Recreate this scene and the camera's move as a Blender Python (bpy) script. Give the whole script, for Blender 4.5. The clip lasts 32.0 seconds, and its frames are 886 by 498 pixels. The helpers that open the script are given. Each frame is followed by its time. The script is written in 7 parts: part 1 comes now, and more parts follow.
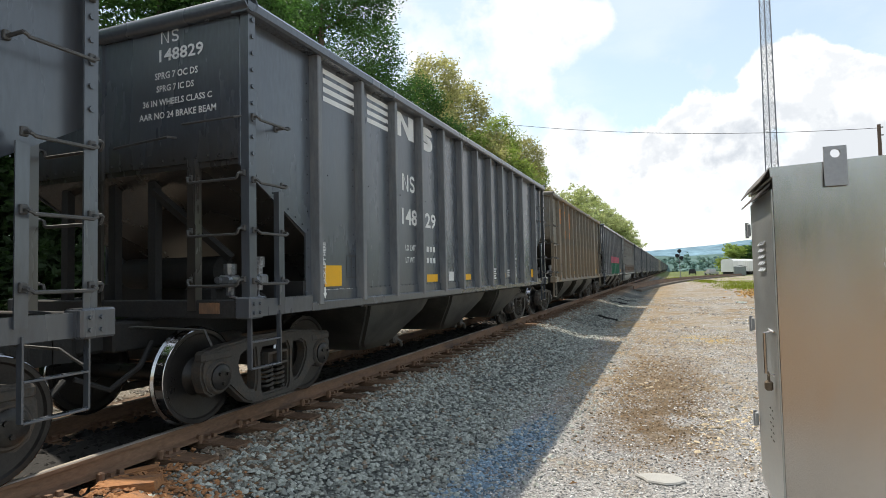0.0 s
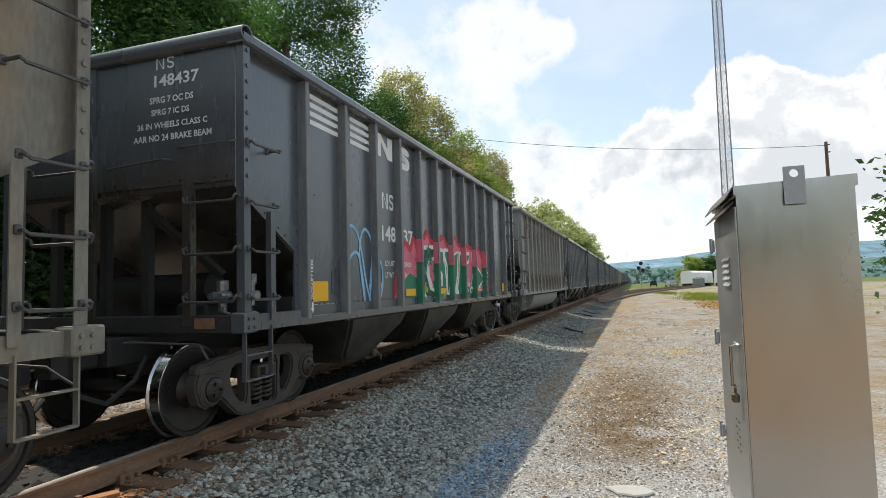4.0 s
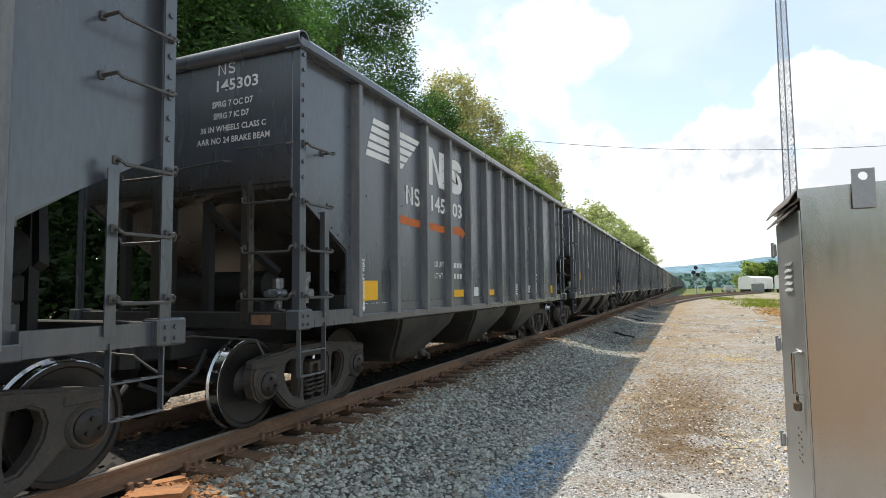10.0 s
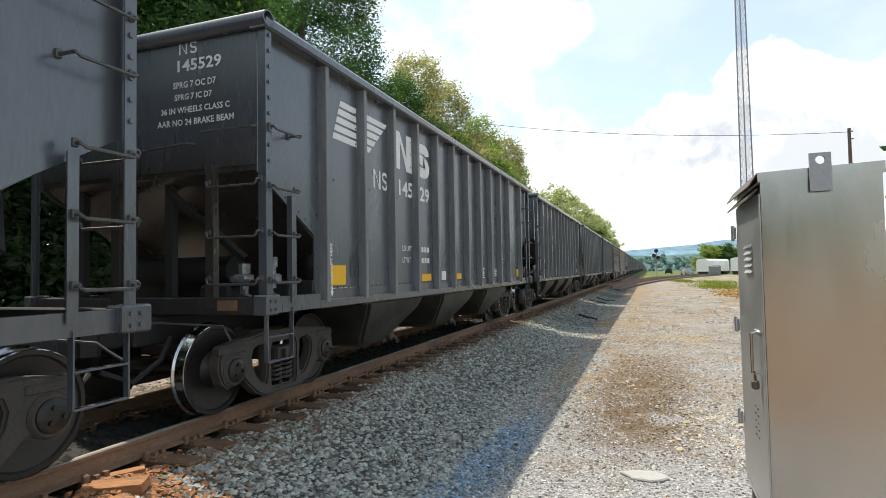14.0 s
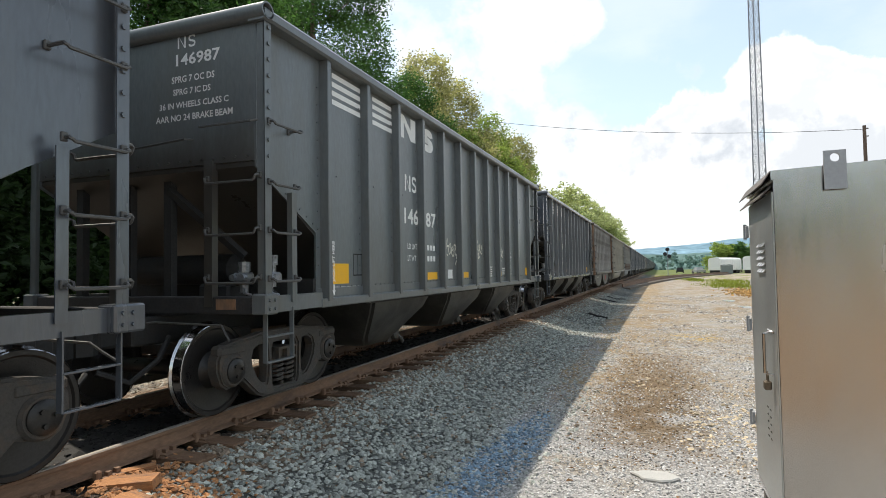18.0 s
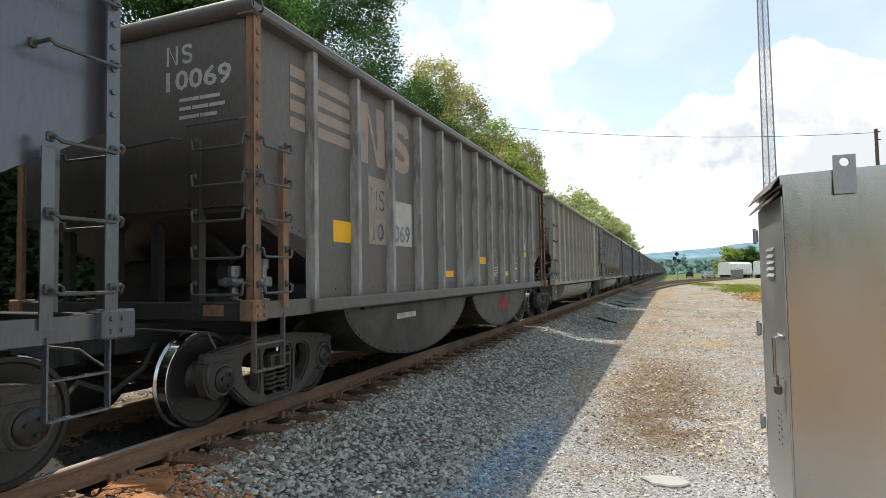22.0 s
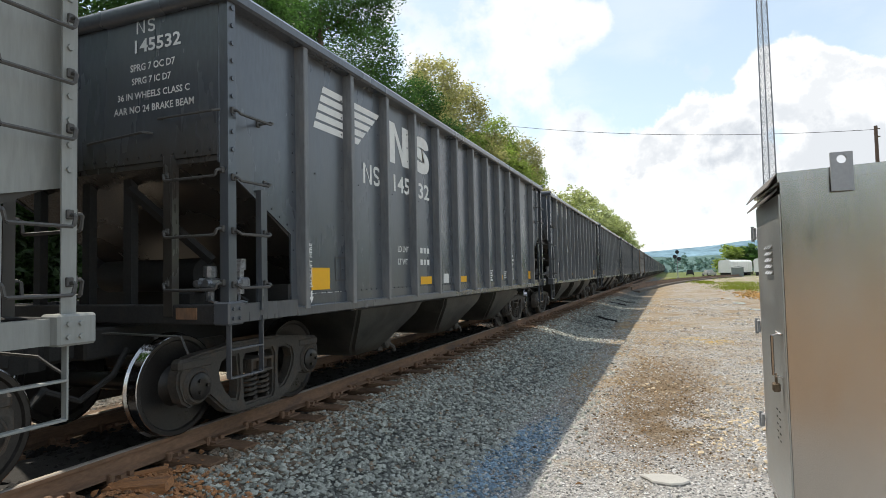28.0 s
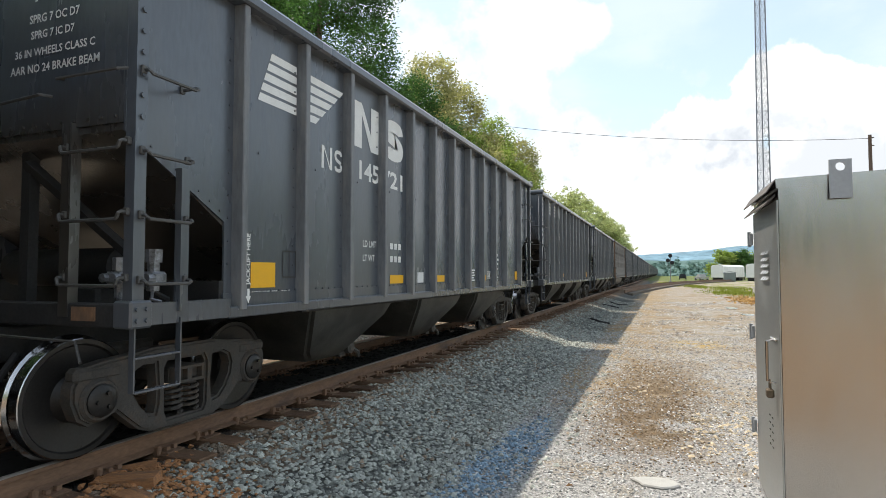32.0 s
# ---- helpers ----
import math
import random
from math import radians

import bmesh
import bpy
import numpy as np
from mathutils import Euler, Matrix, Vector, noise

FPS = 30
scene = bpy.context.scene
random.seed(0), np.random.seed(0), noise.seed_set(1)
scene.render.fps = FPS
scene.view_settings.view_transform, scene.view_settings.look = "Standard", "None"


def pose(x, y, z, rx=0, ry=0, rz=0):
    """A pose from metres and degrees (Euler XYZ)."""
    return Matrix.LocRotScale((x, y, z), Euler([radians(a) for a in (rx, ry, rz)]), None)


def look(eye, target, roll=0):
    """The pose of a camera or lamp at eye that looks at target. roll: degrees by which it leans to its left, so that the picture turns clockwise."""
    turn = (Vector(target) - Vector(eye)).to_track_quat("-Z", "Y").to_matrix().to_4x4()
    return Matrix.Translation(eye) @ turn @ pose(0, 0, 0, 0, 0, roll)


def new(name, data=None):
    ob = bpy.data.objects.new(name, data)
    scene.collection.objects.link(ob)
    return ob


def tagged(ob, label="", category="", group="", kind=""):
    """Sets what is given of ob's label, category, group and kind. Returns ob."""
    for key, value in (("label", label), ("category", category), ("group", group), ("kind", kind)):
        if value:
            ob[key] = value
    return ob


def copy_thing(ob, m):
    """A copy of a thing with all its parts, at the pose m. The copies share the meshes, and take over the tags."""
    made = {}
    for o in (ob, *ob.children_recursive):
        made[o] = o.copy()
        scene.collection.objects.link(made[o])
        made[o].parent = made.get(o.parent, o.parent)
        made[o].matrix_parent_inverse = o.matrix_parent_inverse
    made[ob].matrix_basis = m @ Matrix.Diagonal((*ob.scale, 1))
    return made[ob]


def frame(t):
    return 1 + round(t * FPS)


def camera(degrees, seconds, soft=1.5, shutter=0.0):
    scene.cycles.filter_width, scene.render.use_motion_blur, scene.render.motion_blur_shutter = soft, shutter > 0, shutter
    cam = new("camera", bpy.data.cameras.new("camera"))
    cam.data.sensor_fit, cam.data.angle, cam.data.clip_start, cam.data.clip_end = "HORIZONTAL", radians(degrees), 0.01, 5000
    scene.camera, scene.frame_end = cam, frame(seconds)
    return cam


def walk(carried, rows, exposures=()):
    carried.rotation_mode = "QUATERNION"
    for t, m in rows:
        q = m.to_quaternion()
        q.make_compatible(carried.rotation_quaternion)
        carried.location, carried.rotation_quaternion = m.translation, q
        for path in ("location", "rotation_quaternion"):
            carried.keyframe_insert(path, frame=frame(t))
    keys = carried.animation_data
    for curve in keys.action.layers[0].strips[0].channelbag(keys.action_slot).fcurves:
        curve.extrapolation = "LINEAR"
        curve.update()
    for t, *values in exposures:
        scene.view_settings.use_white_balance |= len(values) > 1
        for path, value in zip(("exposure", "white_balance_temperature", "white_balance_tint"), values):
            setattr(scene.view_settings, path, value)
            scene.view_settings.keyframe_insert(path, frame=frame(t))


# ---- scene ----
# World: the track runs along y (the train comes from +y), x points to the gravel lot, z = 0 is the top of the rail.
cam = camera(75.2, 32.0, soft=0.72)
PATH = [
    (0, 5.139, 0.064, 1.401, 21.77, 2.43, 1.21),
    (0.5, 5.141, 0.066, 1.400, 21.91, 2.26, 1.02),
    (1, 5.147, 0.067, 1.400, 21.80, 2.30, 0.76),
    (1.5, 5.165, 0.073, 1.399, 21.09, 2.41, 0.47),
    (2, 5.188, 0.071, 1.390, 20.79, 3.14, 0.56),
    (2.5, 5.183, 0.065, 1.393, 19.51, 2.73, 0.65),
    (4.5, 5.078, 0.028, 1.427, 18.36, 3.95, 1.61),
    (5, 5.074, 0.010, 1.424, 19.71, 4.04, 0.91),
    (5.5, 5.067, -0.007, 1.423, 21.16, 4.23, 0.77),
    (6, 5.066, -0.020, 1.420, 21.95, 4.39, 0.70),
    (6.5, 5.061, -0.021, 1.417, 22.44, 3.85, 0.66),
    (7, 5.066, -0.022, 1.417, 22.26, 3.76, 0.68),
    (7.5, 5.064, -0.021, 1.420, 22.28, 3.64, 0.73),
    (8, 5.066, -0.027, 1.420, 22.41, 3.70, 0.75),
    (8.5, 5.067, -0.030, 1.418, 22.60, 3.77, 0.70),
    (9, 5.070, -0.031, 1.419, 22.76, 3.81, 0.73),
    (9.5, 5.078, -0.035, 1.419, 22.87, 3.85, 0.73),
    (10, 5.082, -0.034, 1.417, 23.10, 3.90, 0.67),
    (10.5, 5.090, -0.033, 1.415, 23.22, 3.79, 0.50),
    (11, 5.085, -0.034, 1.405, 22.75, 3.16, 0.22),
    (11.5, 5.073, -0.031, 1.413, 22.01, 2.45, 0.88),
    (12, 5.057, -0.020, 1.418, 21.35, 2.43, 1.12),
    (12.5, 5.055, -0.017, 1.414, 21.30, 2.48, 1.21),
    (13, 5.057, -0.011, 1.416, 20.55, 2.45, 1.38),
    (13.5, 5.057, -0.001, 1.418, 20.38, 2.42, 1.36),
    (14, 5.065, 0.005, 1.416, 19.73, 2.28, 1.05),
    (14.5, 5.067, 0.015, 1.416, 19.78, 2.26, 1.25),
    (16.5, 5.069, 0.005, 1.414, 20.06, 2.49, 0.78),
    (17, 5.065, 0.011, 1.416, 20.33, 2.33, 0.75),
    (17.5, 5.064, 0.018, 1.416, 20.57, 2.25, 0.85),
    (18, 5.067, 0.019, 1.418, 20.70, 2.13, 0.96),
    (18.5, 5.068, 0.016, 1.418, 20.83, 2.14, 1.05),
    (19, 5.067, 0.012, 1.418, 21.32, 2.19, 0.89),
    (19.5, 5.064, 0.002, 1.421, 21.78, 2.24, 0.88),
    (20, 5.064, -0.011, 1.418, 21.85, 2.28, 0.93),
    (20.5, 5.064, -0.014, 1.419, 21.81, 2.27, 1.20),
    (21, 5.066, -0.015, 1.420, 21.85, 2.42, 0.96),
    (21.5, 5.066, -0.018, 1.417, 21.83, 2.53, 0.91),
    (22, 5.067, -0.017, 1.416, 21.51, 2.60, 0.95),
    (22.5, 5.068, -0.012, 1.416, 21.35, 2.51, 0.92),
    (23, 5.069, -0.009, 1.418, 21.44, 2.57, 1.40),
    (23.5, 5.071, -0.011, 1.417, 21.44, 2.55, 1.30),
    (24, 5.067, -0.006, 1.417, 21.60, 2.50, 1.09),
    (24.5, 5.069, -0.006, 1.416, 21.63, 2.44, 1.27),
    (25, 5.069, -0.006, 1.417, 21.51, 2.25, 1.38),
    (25.5, 5.070, -0.003, 1.419, 21.54, 2.23, 1.28),
    (27.5, 5.076, -0.007, 1.416, 21.59, 2.46, 1.22),
    (28, 5.081, -0.009, 1.417, 21.55, 2.53, 1.26),
    (28.5, 5.084, -0.010, 1.415, 21.49, 2.45, 1.20),
    (29, 5.081, -0.009, 1.415, 21.48, 2.30, 1.10),
    (29.5, 5.077, -0.009, 1.416, 21.33, 2.28, 0.78),
    (30, 5.070, -0.005, 1.415, 20.89, 2.28, 0.39),
    (30.5, 5.061, 0.002, 1.416, 20.81, 2.30, 0.27),
    (31, 5.057, 0.004, 1.416, 20.79, 2.32, 0.02),
    (31.5, 5.057, 0.005, 1.417, 20.84, 2.36, -0.00),
    (32, 5.061, 0.006, 1.417, 20.92, 2.40, 0.02),
]
EXPOSURES = [(0, 0.50), (1, 0.48), (2, 0.58), (5, 0.33), (7, 0.52), (8, 0.34), (10, 0.60), (13, 0.62), (17, 0.58), (24, 0.55), (25.5, 0.36), (28, 0.47), (32, 0.63)]
walk(cam, [(t, pose(x, y, z, 90 + pitch, roll, yaw)) for t, x, y, z, yaw, pitch, roll in PATH], EXPOSURES)

# ---- light: sun ahead on the far side of the train, broken summer clouds ----
SUN_EL, SUN_AZ = radians(62.4), radians(69.0)      # azimuth from +y towards -x
sun_way = Vector((-math.sin(SUN_AZ) * math.cos(SUN_EL), math.cos(SUN_AZ) * math.cos(SUN_EL), math.sin(SUN_EL)))
sun_data = bpy.data.lights.new("sun", "SUN")
sun_data.energy, sun_data.angle, sun_data.color = 3.5, radians(0.6), (1.0, 0.92, 0.79)
sun = new("sun", sun_data)
sun.matrix_world = look(sun_way * 60, (0, 0, 0))

world = bpy.data.worlds.new("sky")
scene.world = world
world.use_nodes = True


def sky_nodes(nt):
    """A clear summer sky with cumulus built from noise over the direction of view."""
    nt.nodes.clear()
    N, L = nt.nodes.new, nt.links.new
    out, bg = N("ShaderNodeOutputWorld"), N("ShaderNodeBackground")
    sky = N("ShaderNodeTexSky")
    sky.sky_type, sky.sun_disc = "NISHITA", False
    sky.sun_elevation, sky.sun_rotation = SUN_EL, -SUN_AZ
    sky.air_density, sky.dust_density, sky.ozone_density = 1.0, 1.0, 1.0
    co = N("ShaderNodeTexCoord")
    sep = N("ShaderNodeSeparateXYZ")
    L(co.outputs["Generated"], sep.inputs[0])

    def m(op, a, b=None, c=None, clamp=False):
        n = N("ShaderNodeMath")
        n.operation, n.use_clamp = op, clamp
        for i, v in enumerate((a, b, c)):
            if v is None:
                continue
            if isinstance(v, (int, float)):
                n.inputs[i].default_value = v
            else:
                L(v, n.inputs[i])
        return n.outputs[0]

    x, y, z = sep.outputs

    def towards(ax, el):
        d = Vector((math.sin(radians(ax)) * math.cos(radians(el)), math.cos(radians(ax)) * math.cos(radians(el)), math.sin(radians(el))))
        return m("ADD", m("ADD", m("MULTIPLY", x, d.x), m("MULTIPLY", y, d.y)), m("MULTIPLY", z, d.z))

    def heaped(puffs):
        total = None
        for ax, el, rad, k in puffs:
            fall = m("MULTIPLY", m("SUBTRACT", 1.0, towards(ax, el)), -1.0 / (1 - math.cos(radians(rad))))
            v = m("MULTIPLY", m("POWER", 2.718, fall), k)
            total = v if total is None else m("ADD", total, v)
        return total

    def step(v, a, b):
        n = N("ShaderNodeMapRange")
        n.interpolation_type = "SMOOTHSTEP"
        L(v, n.inputs[0])
        n.inputs[1].default_value, n.inputs[2].default_value = a, b
        return n.outputs[0]

    def grain(vec, sc, det, rough=0.58):
        n = N("ShaderNodeTexNoise")
        n.inputs["Scale"].default_value, n.inputs["Detail"].default_value, n.inputs["Roughness"].default_value = sc, det, rough
        L(vec, n.inputs["Vector"])
        return n.outputs["Fac"]

    # far cloud layers lie on a flat ceiling, so that they grow smaller towards the horizon
    zz = m("ADD", m("MAXIMUM", z, 0.0), 0.22)
    comb = N("ShaderNodeCombineXYZ")
    L(m("DIVIDE", x, zz), comb.inputs[0]), L(m("DIVIDE", y, zz), comb.inputs[1]), L(m("MULTIPLY", z, 1.5), comb.inputs[2])
    big, fine = grain(comb.outputs[0], 1.15, 7.0), grain(comb.outputs[0], 4.5, 6.0)
    cover = m("ADD", m("MULTIPLY", big, 0.68), m("MULTIPLY", fine, 0.32))
    curl, lump = grain(co.outputs["Generated"], 17.0, 8.0, 0.6), grain(co.outputs["Generated"], 9.0, 5.0, 0.55)
    # heaps of cumulus with crisp puffy rims, soft white sheets between them
    pile = m("ADD", heaped(HEAPS), m("MULTIPLY", m("SUBTRACT", curl, 0.5), 2.4))
    heap = step(pile, 0.42, 0.78)
    sheet = m("ADD", heaped(SHEETS), m("ADD", m("MULTIPLY", m("SUBTRACT", lump, 0.5), 2.0), m("MULTIPLY", m("SUBTRACT", curl, 0.5), 1.7)))
    soft = m("MULTIPLY", step(sheet, 0.2, 0.95), 0.85)
    others = m("MULTIPLY", step(cover, 0.55, 0.62), step(towards(0, 14), 0.86, 0.72))
    veil = m("MULTIPLY", step(cover, 0.45, 0.66), 0.25)
    mask = m("MAXIMUM", m("MAXIMUM", heap, soft), m("MAXIMUM", others, veil))
    # white tops, grey hollows and bases
    fold = grain(co.outputs["Generated"], 12.0, 7.0, 0.6)
    folds = m("MULTIPLY", m("MULTIPLY", step(fold, 0.56, 0.42), step(pile, 0.7, 1.2)), 0.8)
    hollow = m("MAXIMUM", folds, m("MULTIPLY", step(pile, 0.62, 1.15), step(m("ADD", z, m("MULTIPLY", m("SUBTRACT", lump, 0.5), 0.7)), 0.27, 0.17)))
    base = step(m("ADD", heaped(SHADES), m("ADD", m("MULTIPLY", m("SUBTRACT", lump, 0.5), 2.6), m("MULTIPLY", m("SUBTRACT", curl, 0.5), 2.4))), 0.1, 1.25)
    bright = m("SUBTRACT", m("MAXIMUM", m("MAXIMUM", m("MULTIPLY", heap, 0.5), others), 0.4), m("MULTIPLY", m("MAXIMUM", m("MULTIPLY", hollow, 0.7), base), 0.5))
    cloud = N("ShaderNodeMix")
    cloud.data_type = "RGBA"
    cloud.inputs[6].default_value, cloud.inputs[7].default_value = (4.5, 4.85, 5.3, 1), (12.2, 11.9, 11.4, 1)
    L(bright, cloud.inputs[0])
    hazy = N("ShaderNodeMix")
    hazy.data_type, hazy.blend_type = "RGBA", "ADD"
    hazy.inputs[0].default_value, hazy.inputs[7].default_value = 1.0, (2.55, 2.75, 2.45, 1)     # bright summer haze
    L(sky.outputs[0], hazy.inputs[6])
    mix = N("ShaderNodeMix")
    mix.data_type = "RGBA"
    L(mask, mix.inputs[0]), L(hazy.outputs[2], mix.inputs[6]), L(cloud.outputs[2], mix.inputs[7])
    bg.inputs[1].default_value = 0.105
    L(mix.outputs[2], bg.inputs[0]), L(bg.outputs[0], out.inputs[0])


# heading from +y towards +x, elevation, radius (degrees), strength
HEAPS = [(8.6, 17.2, 1.9, 1), (11.6, 16.9, 2.1, 1), (13.8, 15.2, 2.1, 1), (7.4, 15.0, 1.9, 1), (10.4, 14.2, 2.5, 1), (15.5, 12.4, 2.8, 1), (2.9, 14.3, 1.7, 1), (0.9, 13.0, 1.9, 1), (5.2, 12.6, 2.1, 1),
         (-2.2, 11.4, 1.8, 0.95), (-5.0, 10.8, 1.6, 0.9), (1, 10.2, 2.4, 1), (5.7, 9.8, 2.6, 1), (12, 10.4, 3.2, 1), (-3, 8.2, 2, 0.9), (18.5, 12.5, 3.0, 1),
         (18, 8, 4, 1), (9, 6.5, 3, 0.9), (14, 5, 3.5, 0.9), (22, 14, 4, 1), (25, 8, 6, 1)]
SHEETS = [(-9.5, 10.5, 3.5, 0.8), (-13, 21, 6, 0.6), (-13, 24, 4, 0.9), (-8, 23.6, 2.2, 0.9), (-24, 19, 5, 0.6), (-14, 15, 4, 0.55), (-5, 9.5, 4.5, 0.7), (-2, 5, 5.5, 0.8), (5, 4, 7, 0.7), (-5.5, 23, 1.6, 0.8), (-32, 22, 7, 0.6), (-10, 6, 5, 0.6)]
SHADES = [(6.6, 12.4, 2.6, 0.5), (10.3, 11.2, 2.8, 0.5), (3.0, 11.4, 2.2, 0.4), (13.5, 12.0, 2.4, 0.45), (8, 6.5, 3.5, 0.4)]
sky_nodes(world.node_tree)


# ---- materials ----
def material(name, base, rough=0.7, metal=0.0, spread=0.12, scale=6.0, fine=60.0, bump=0.15, second=None, second_at=(0.55, 0.7), second_scale=2.0, stretch=(1, 1, 1), spec=0.4, per_object=0.0, per_island=0.0):
    """A surface with grain at two scales, and patches of a second colour (dirt, rust, wear)."""
    mt = bpy.data.materials.new(name)
    mt.use_nodes = True
    nt = mt.node_tree
    N, L = nt.nodes.new, nt.links.new
    b = nt.nodes["Principled BSDF"]
    b.inputs["Roughness"].default_value, b.inputs["Metallic"].default_value, b.inputs["Specular IOR Level"].default_value = rough, metal, spec
    co, mp = N("ShaderNodeTexCoord"), N("ShaderNodeMapping")
    mp.inputs["Scale"].default_value = stretch
    L(co.outputs["Object"], mp.inputs[0])

    def tex(sc, det=6.0, rg=0.6):
        n = N("ShaderNodeTexNoise")
        n.inputs["Scale"].default_value, n.inputs["Detail"].default_value, n.inputs["Roughness"].default_value = sc, det, rg
        L(mp.outputs[0], n.inputs["Vector"])
        return n.outputs["Fac"]

    def mixed(fac, a, c, mode="MIX"):
        n = N("ShaderNodeMix")
        n.data_type, n.blend_type = "RGBA", mode
        for sock, v in ((n.inputs[0], fac), (n.inputs[6], a), (n.inputs[7], c)):
            if isinstance(v, (int, float)):
                sock.default_value = v
            elif isinstance(v, tuple):
                sock.default_value = (*v, 1)
            else:
                L(v, sock)
        return n.outputs[2]

    def ramp(v, a, c, lo=0.0, hi=1.0):
        n = N("ShaderNodeMapRange")
        L(v, n.inputs[0])
        for i, k in enumerate((a, c, lo, hi)):
            n.inputs[i + 1].default_value = k
        return n.outputs[0]

    dark = tuple(c * (1 - spread * 2) for c in base)
    light = tuple(min(1, c * (1 + spread * 2)) for c in base)
    big, small = tex(scale), tex(fine, 4.0)
    col = mixed(ramp(big, 0.3, 0.7), dark, light)
    col = mixed(0.5, col, mixed(ramp(small, 0.3, 0.7), dark, light))
    if second:
        col = mixed(ramp(tex(second_scale, 8.0, 0.65), *second_at), col, second)
    if per_object or per_island:
        src = N("ShaderNodeObjectInfo").outputs["Random"] if per_object else N("ShaderNodeNewGeometry").outputs["Random Per Island"]
        k = per_object or per_island
        hsv = N("ShaderNodeHueSaturation")
        L(col, hsv.inputs["Color"]), L(ramp(src, 0, 1, 1 - k, 1 + k), hsv.inputs["Value"])
        col = hsv.outputs[0]
    L(col, b.inputs["Base Color"])
    L(ramp(big, 0.3, 0.7, max(0.05, rough - 0.1), min(1, rough + 0.1)), b.inputs["Roughness"])
    if bump:
        bp = N("ShaderNodeBump")
        bp.inputs["Strength"].default_value, bp.inputs["Distance"].default_value = bump, 0.02
        L(small, bp.inputs["Height"]), L(bp.outputs[0], b.inputs["Normal"])
    return mt


M = {}
M["black"] = material("black_car_paint", (0.068, 0.077, 0.091), 0.27, 0, 0.12, 0.8, 30, 0.04, (0.098, 0.095, 0.092), (0.5, 0.85), 1.6, (1, 1, 0.22), 0.9)
M["black_b"] = material("faded_black_car_paint", (0.10, 0.105, 0.112), 0.4, 0, 0.14, 1.2, 30, 0.06, (0.075, 0.068, 0.06), (0.5, 0.8), 1.1, (1, 1, 0.3))
M["green_black"] = material("weathered_dark_olive_paint", (0.112, 0.125, 0.13), 0.36, 0, 0.12, 1.2, 30, 0.06, (0.085, 0.08, 0.065), (0.48, 0.75), 1.2, (1, 1, 0.3), 0.6)
M["rust_car"] = material("rusty_brown_car_paint", (0.195, 0.18, 0.15), 0.6, 0, 0.18, 1.2, 30, 0.1, (0.27, 0.18, 0.095), (0.47, 0.64), 0.6, (1, 1, 0.3))
M["beige"] = material("dusty_beige_car_paint", (0.30, 0.285, 0.24), 0.65, 0, 0.10, 1.0, 30, 0.05, (0.10, 0.09, 0.075), (0.55, 0.75), 1.5, (1, 1, 0.12))
M["grey_car"] = material("dirty_pale_grey_car_paint", (0.265, 0.275, 0.265), 0.6, 0, 0.09, 1.0, 30, 0.05, (0.13, 0.12, 0.10), (0.55, 0.8), 1.3, (1, 1, 0.15))
M["grey_rib"] = material("rust_worn_grey_rib", (0.23, 0.23, 0.215), 0.65, 0, 0.15, 2.0, 30, 0.06, (0.12, 0.07, 0.045), (0.5, 0.62), 5.0, (1, 1, 0.2))
M["dark_brown"] = material("dark_brown_car_paint", (0.118, 0.105, 0.094), 0.5, 0, 0.14, 1.2, 30, 0.06, (0.11, 0.085, 0.065), (0.52, 0.8), 1.2, (1, 1, 0.3))
M["worn_rib"] = material("scuffed_rib_paint", (0.135, 0.142, 0.150), 0.4, 0, 0.18, 2.0, 30, 0.06, (0.21, 0.20, 0.19), (0.5, 0.72), 5.0, (1, 1, 0.25))
M["rust_post"] = material("rust_orange_worn_post", (0.26, 0.145, 0.08), 0.8, 0, 0.2, 3.0, 40, 0.1, (0.10, 0.085, 0.075), (0.45, 0.65), 3.0, (1, 1, 0.4))
M["bare_rib"] = material("worn_bare_rib_steel", (0.17, 0.16, 0.15), 0.6, 0, 0.2, 2.0, 30, 0.06, (0.36, 0.35, 0.33), (0.42, 0.6), 6.0, (1, 1, 0.2))
M["grime"] = material("sooty_underframe_steel", (0.026, 0.026, 0.026), 0.75, 0, 0.2, 3, 40, 0.2, (0.042, 0.036, 0.03), (0.52, 0.75), 3)
M["truck"] = material("dusty_cast_steel", (0.062, 0.056, 0.050), 0.75, 0, 0.2, 4, 50, 0.25, (0.10, 0.066, 0.042), (0.5, 0.72), 4)
M["wheel_face"] = material("oily_brown_wheel_steel", (0.030, 0.028, 0.027), 0.34, 0.3, 0.2, 4, 50, 0.1)
M["tread"] = material("polished_wheel_tread", (0.42, 0.42, 0.43), 0.14, 1.0, 0.08, 6, 50, 0.02)
M["white"] = material("white_stencil_paint", (0.72, 0.72, 0.70), 0.7, 0, 0.06, 6, 60, 0.0, (0.3, 0.3, 0.29), (0.6, 0.85), 3)
M["faded_white"] = material("worn_white_stencil_paint", (0.45, 0.45, 0.42), 0.7, 0, 0.1, 6, 60, 0.0, (0.14, 0.14, 0.13), (0.52, 0.8), 5)
M["orange"] = material("rust_orange_stencil_paint", (0.56, 0.22, 0.06), 0.7, 0, 0.15, 6, 60, 0.0, (0.2, 0.1, 0.05), (0.5, 0.8), 4)
M["navy"] = material("faded_dark_stencil_paint", (0.055, 0.06, 0.075), 0.7, 0, 0.15, 6, 60, 0.0, (0.16, 0.16, 0.15), (0.55, 0.85), 4)
